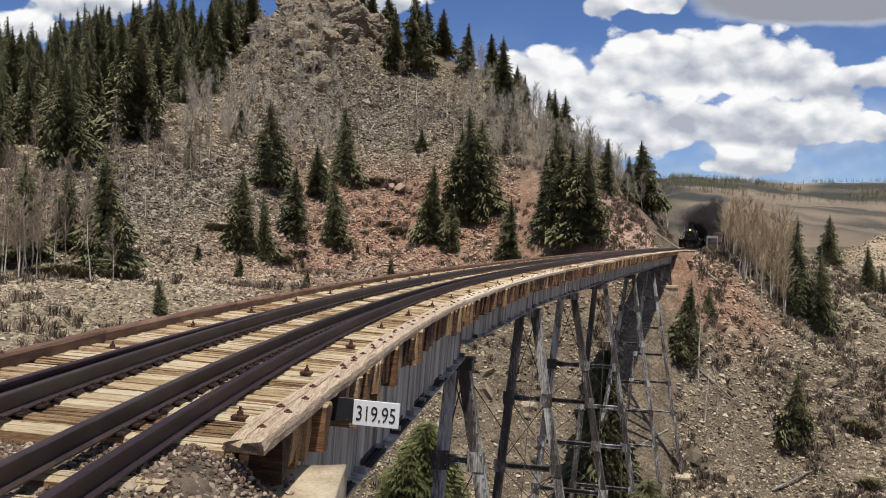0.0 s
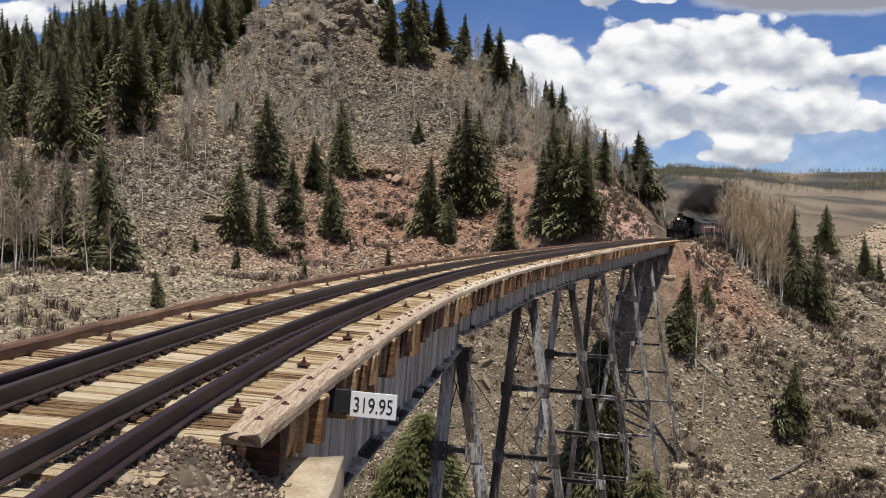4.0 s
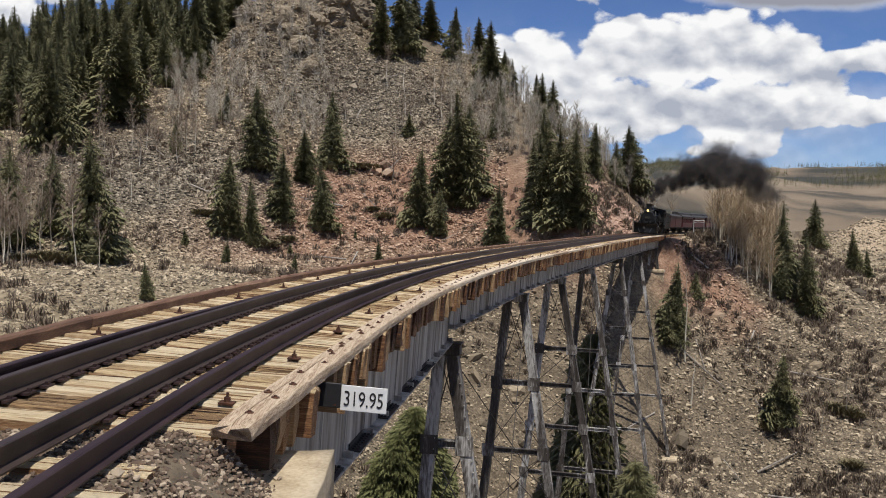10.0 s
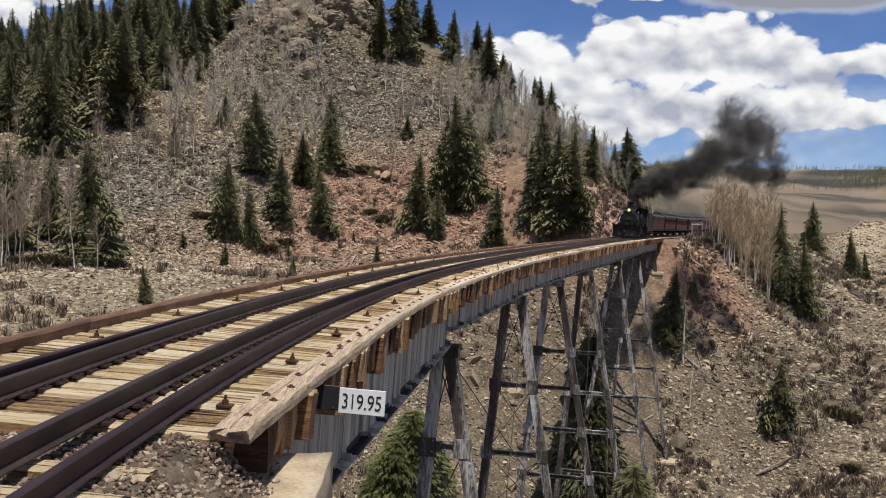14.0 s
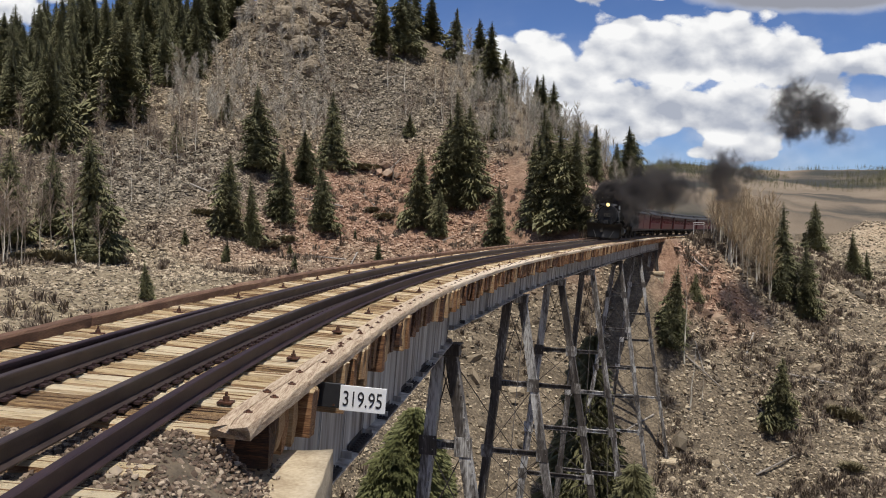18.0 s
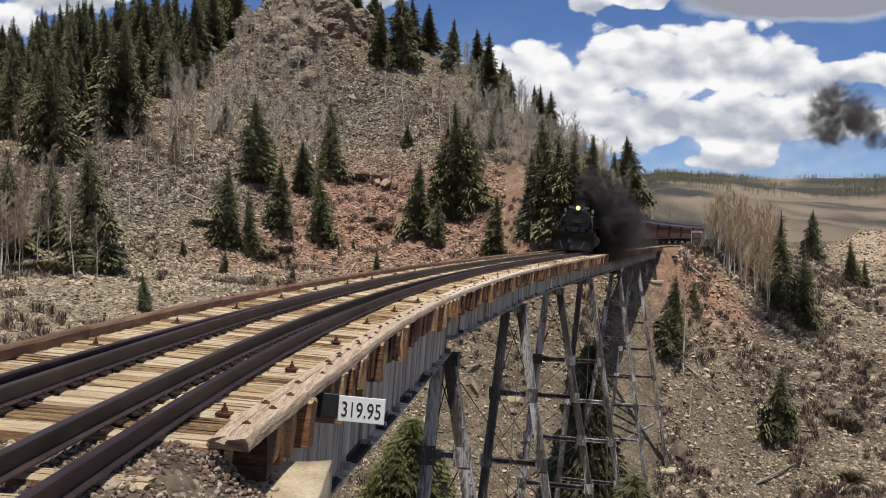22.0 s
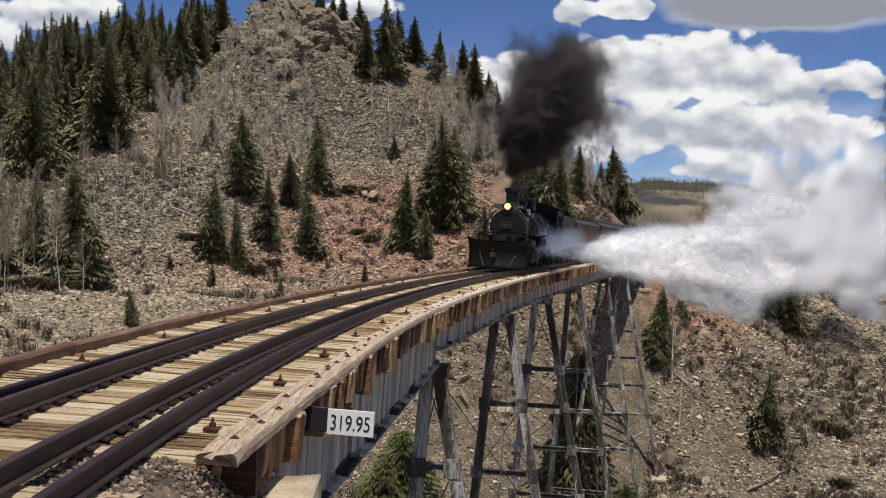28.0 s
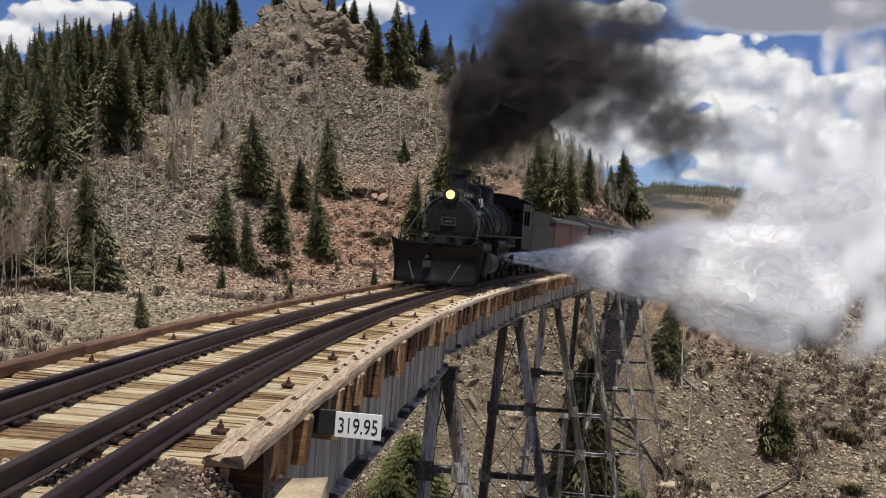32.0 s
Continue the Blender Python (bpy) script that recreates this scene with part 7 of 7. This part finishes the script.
def smoke_motion():
    r = random.Random(11)
    # large puffs hang in the plume and roll slowly down it
    ages = [0.16 + 0.84 * (i + 0.5) / 46 for i in range(46)]
    for i, a0 in enumerate(ages):
        size = 1.1 if a0 < 0.34 else 1.8 if a0 < 0.58 else 2.7
        ob = tagged(new("smoke_puff", r.choice(PUFFS[size])), "dark rolling puff of coal smoke", "smoke", "coal smoke")
        side = Vector((r.gauss(0, 0.55), r.gauss(0, 0.6), r.gauss(0, 0.5)))
        ax = Vector((r.uniform(-1, 1), r.uniform(-1, 1), r.uniform(-1, 1))).normalized()
        rate, start = r.uniform(8, 22) * r.choice((-1, 1)), r.uniform(0, 6)
        rows = []
        for k in range(33):
            t = k * 1.0
            a = min(1.0, max(0.1, a0 + 0.05 * math.sin(t * 0.5 + start)))
            c, w = plume_at(t, a)
            rows.append((t, Matrix.Translation(stack_top(t) + c + side * w) @ Matrix.Rotation(radians(rate * t) + start, 4, ax)))
        walk(ob, rows)
    # one great cloud breaks away and drifts off over the valley
    for i in range(13):
        ob = tagged(new("smoke_cloud", PUFFS[3.8 if i % 3 == 0 else 2.7][i % 3]), "detached dark cloud of coal smoke over the valley", "smoke", "drifting smoke cloud")
        side = Vector((r.gauss(0, 2.0), r.gauss(0, 2.2), r.gauss(0, 1.7)))
        ax, rate = Vector((r.uniform(-1, 1), r.uniform(-1, 1), r.uniform(-1, 1))).normalized(), r.uniform(-9, 9)
        rows = []
        for t in np.arange(0, 32.1, 2.0):
            c, w = plume_at(t, 0.55 + 0.35 * i / 13)
            p1 = stack_top(t) + c + side * 0.45
            x = float(np.interp(t, [0, 9, 13, 17, 19, 21, 23, 25, 32], [46, 40, 38.5, 46.5, 49.5, 52.0, 54.5, 58.5, 74]))
            z = float(np.interp(t, [0, 9, 13, 17, 19, 21, 23, 25, 32], [5, 9, 11.2, 14.0, 15.2, 15.0, 15.5, 16, 19]))
            p2 = Vector((x, 108, z)) + side * (0.8 + 0.012 * t)
            f = min(1, max(0, (t - 9) / 4))
            rows.append((float(t), Matrix.Translation(p1.lerp(p2, f)) @ Matrix.Rotation(radians(rate * t), 4, ax)))
        walk(ob, rows)
    # small wisps leave the stack and run into the plume
    te, k = 0.2, 0
    while te < 31.9 and k < 230:
        te += float(np.interp(te, [0, 12, 24, 28, 32], [0.22, 0.2, 0.16, 0.11, 0.1])) * r.uniform(0.6, 1.4)
        ob = tagged(new("smoke_wisp", SMOKES[k % len(SMOKES)]), "dark wisp of coal smoke leaving the smokestack", "smoke", "coal smoke")
        k += 1
        side = Vector((r.gauss(0, 0.6), r.gauss(0, 0.6), r.gauss(0, 0.4)))
        spin = pose(0, 0, 0, r.uniform(0, 360), r.uniform(0, 360), r.uniform(0, 360))
        inside = pose(0, r.uniform(-2.3, 2.0), 2.08) @ spin
        last = r.uniform(0.2, 0.75)
        rows = hidden_rows(te, inside)
        rows.append((te, Matrix.Translation(stack_top(te) - Vector((0, 0, 0.6))) @ spin))
        m = spin
        for b in (0.2, 0.5, 0.9, 1.5, 2.2, 3.0, 4.0, 5.5, 7, 9, 11, 13, 15, 18, 21, 24, 27, 30):
            t = min(32.0, te + b)
            a = last * (1 - math.exp(-b / 2.0)) + 0.02
            c, w = plume_at(t, a)
            m = m @ pose(0, 0, 0, 14, 9, -11)
            rows.append((t, Matrix.Translation(stack_top(t) + c + side * w) @ m))
            if t >= 32:
                break
        walk(ob, thin(rows))


def steam_motion():
    r = random.Random(12)
    te, k = 23.05, 0
    while te < 31.95 and k < 340:
        te += 1.0 / (72 if te < 24.4 else 27) * r.uniform(0.5, 1.5)
        ob = tagged(new("steam_wisp", STEAMS[k % len(STEAMS)]), "white wisp of steam blown from the side blowdown", "steam", "blowdown steam")
        k += 1
        roll = pose(0, 0, 0, 0, r.gauss(0, 10) + r.choice((0, 180)), 0)
        inside = pose(0, -0.2, 2.06) @ roll
        start = loco_pose(te)
        mouth = start @ Vector((1.30, 7.3 - LOCO_C, 0.95))
        out = (start.to_3x3() @ Vector((1, 0.16, 0.0)))
        out.z = -0.015
        out.normalize()
        aim = out.to_track_quat("Y", "Z").to_matrix().to_4x4()
        side = Vector((r.gauss(0, 0.3), r.gauss(0, 0.85), max(-1.7, min(1.7, r.gauss(0, 0.85)))))
        reach = r.uniform(5, min(24, 10 + 5.0 * (te - 22.9)))
        drift = Vector((0.5, 0.4, 0.1 + 0.5 * r.random()))
        swing = r.uniform(-7, 7)

        def place(t):
            a = t - te
            d = reach * (1 - math.exp(-a * 1.05))
            wide = 0.28 + 0.125 * d + 0.40 * max(0, a - 0.8)
            return mouth + out * (d + 4.4) + side * wide + drift * max(0, a - 0.8) + Vector((0, 0, -0.02 * d + 0.17 * max(0, a - 1.2) ** 1.6))

        rows = hidden_rows(te, inside)
        rows.append((te - 0.034, Matrix.Translation(mouth + out * 2.6) @ start.to_3x3().to_4x4() @ pose(0, 0, 0, 0, 0, -70) @ roll))
        m = aim @ roll
        for a in (0.0, 0.1, 0.25, 0.5, 0.9, 1.5, 2.5, 4, 6, 9.5):
            t = te + a
            if t >= 32:
                rows.append((32.0, Matrix.Translation(place(32.0)) @ m))
                break
            rows.append((t, Matrix.Translation(place(t)) @ m))
            m = m @ pose(0, 0, 0, swing * 2, 1, swing * 0.5)
        walk(ob, thin(rows))


def jet_motion():
    """The blast stands at the pipe and shivers as the engine carries it on."""
    r = random.Random(14)
    for k in range(26):
        far = 0 if k < 7 else 1 if k < 13 else 2
        ob = tagged(new("steam_jet", JETS[min(1, far)][k % 3]), "dense white blast of steam from the blowdown pipe", "steam", "blowdown steam")
        te = 22.84 + (0.02 * k, 0.16 + 0.02 * k, 0.5 + 0.08 * (k - 13))[far]
        off = (0.0, 2.9, r.uniform(5.6, 8.6))[far]
        spread = (0.03, 0.10, 0.19)[far]
        dy, dz, ph = r.gauss(0, spread), r.gauss(0, spread) - 0.03, r.uniform(0, 6.28)
        if far == 2:
            dz = max(-0.28, min(0.2, dz))
        roll = r.choice((0, 180)) + r.gauss(0, 8)

        def place(t, way):
            m = loco_pose(t)
            out = m.to_3x3() @ Vector((1, 0.16 + dy, 0.0))
            out.z = dz - 0.01
            out.normalize()
            mouth = m @ Vector((1.28, 7.3 - LOCO_C, 0.95))
            a = out.to_track_quat("Y", "Z").to_matrix().to_4x4()
            return Matrix.Translation(mouth + out * (off * way + 0.12 * math.sin(t * 9 + ph))) @ a @ pose(0, 0, 0, 0, roll + 6 * math.sin(t * 5.5 + ph), 0)

        rows = hidden_rows(te, pose(0, -1.9 if far == 0 else -2.1, 2.06))
        rows.append((te, place(te, 0.25)))
        t, n = te + 0.3, 0
        while t < 32:
            rows.append((t, place(t, 1.0)))
            t += 0.4
        rows.append((32.0, place(32.0, 1.0)))
        walk(ob, thin(rows))


def motions():
    whole = [i * 1.0 for i in range(33)]
    walk(loco, [(t, loco_pose(t)) for t in whole])
    line = [(tender, 15.2, 2.0, tender_wheels)]
    at = 15.2 + 3.5 + 0.5 + CAR_L / 2
    for c in (baggage, *coaches):
        line.append((c, at, 4.3, None))
        at += CAR_L + 0.85
    for ob, back, half, _ in line:
        walk(ob, [(t, vehicle_pose(nose(t) + back, half)) for t in whole])
    # wheels turn with the way made
    fast = [i * 0.1 for i in range(321)]
    wheels = [(w, r) for w, r in loco_wheels + tender_wheels]
    for c in (baggage, *coaches):
        wheels += [(o, 0.36) for o in c.children if o.name.startswith("wheelset")]
    for w, r in wheels:
        at = w.matrix_basis.translation.copy()
        step = fast if r < 0.5 else fast[::2]
        walk(w, [(t, Matrix.Translation(at) @ Matrix.Rotation((nose(t) - nose(0)) / r, 4, "X")) for t in step])
    for rodob, sx in loco_rods:
        at = rodob.matrix_basis.translation.copy()
        ph = 0.0 if sx < 0 else math.pi / 2
        rows = []
        for t in fast:
            a = (nose(t) - nose(0)) / 0.56 + ph
            rows.append((t, Matrix.Translation(at + Vector((0, CRANK * math.cos(a), CRANK * math.sin(a))))))
        walk(rodob, rows)
    smoke_motion()
    steam_motion()
    jet_motion()


motions()
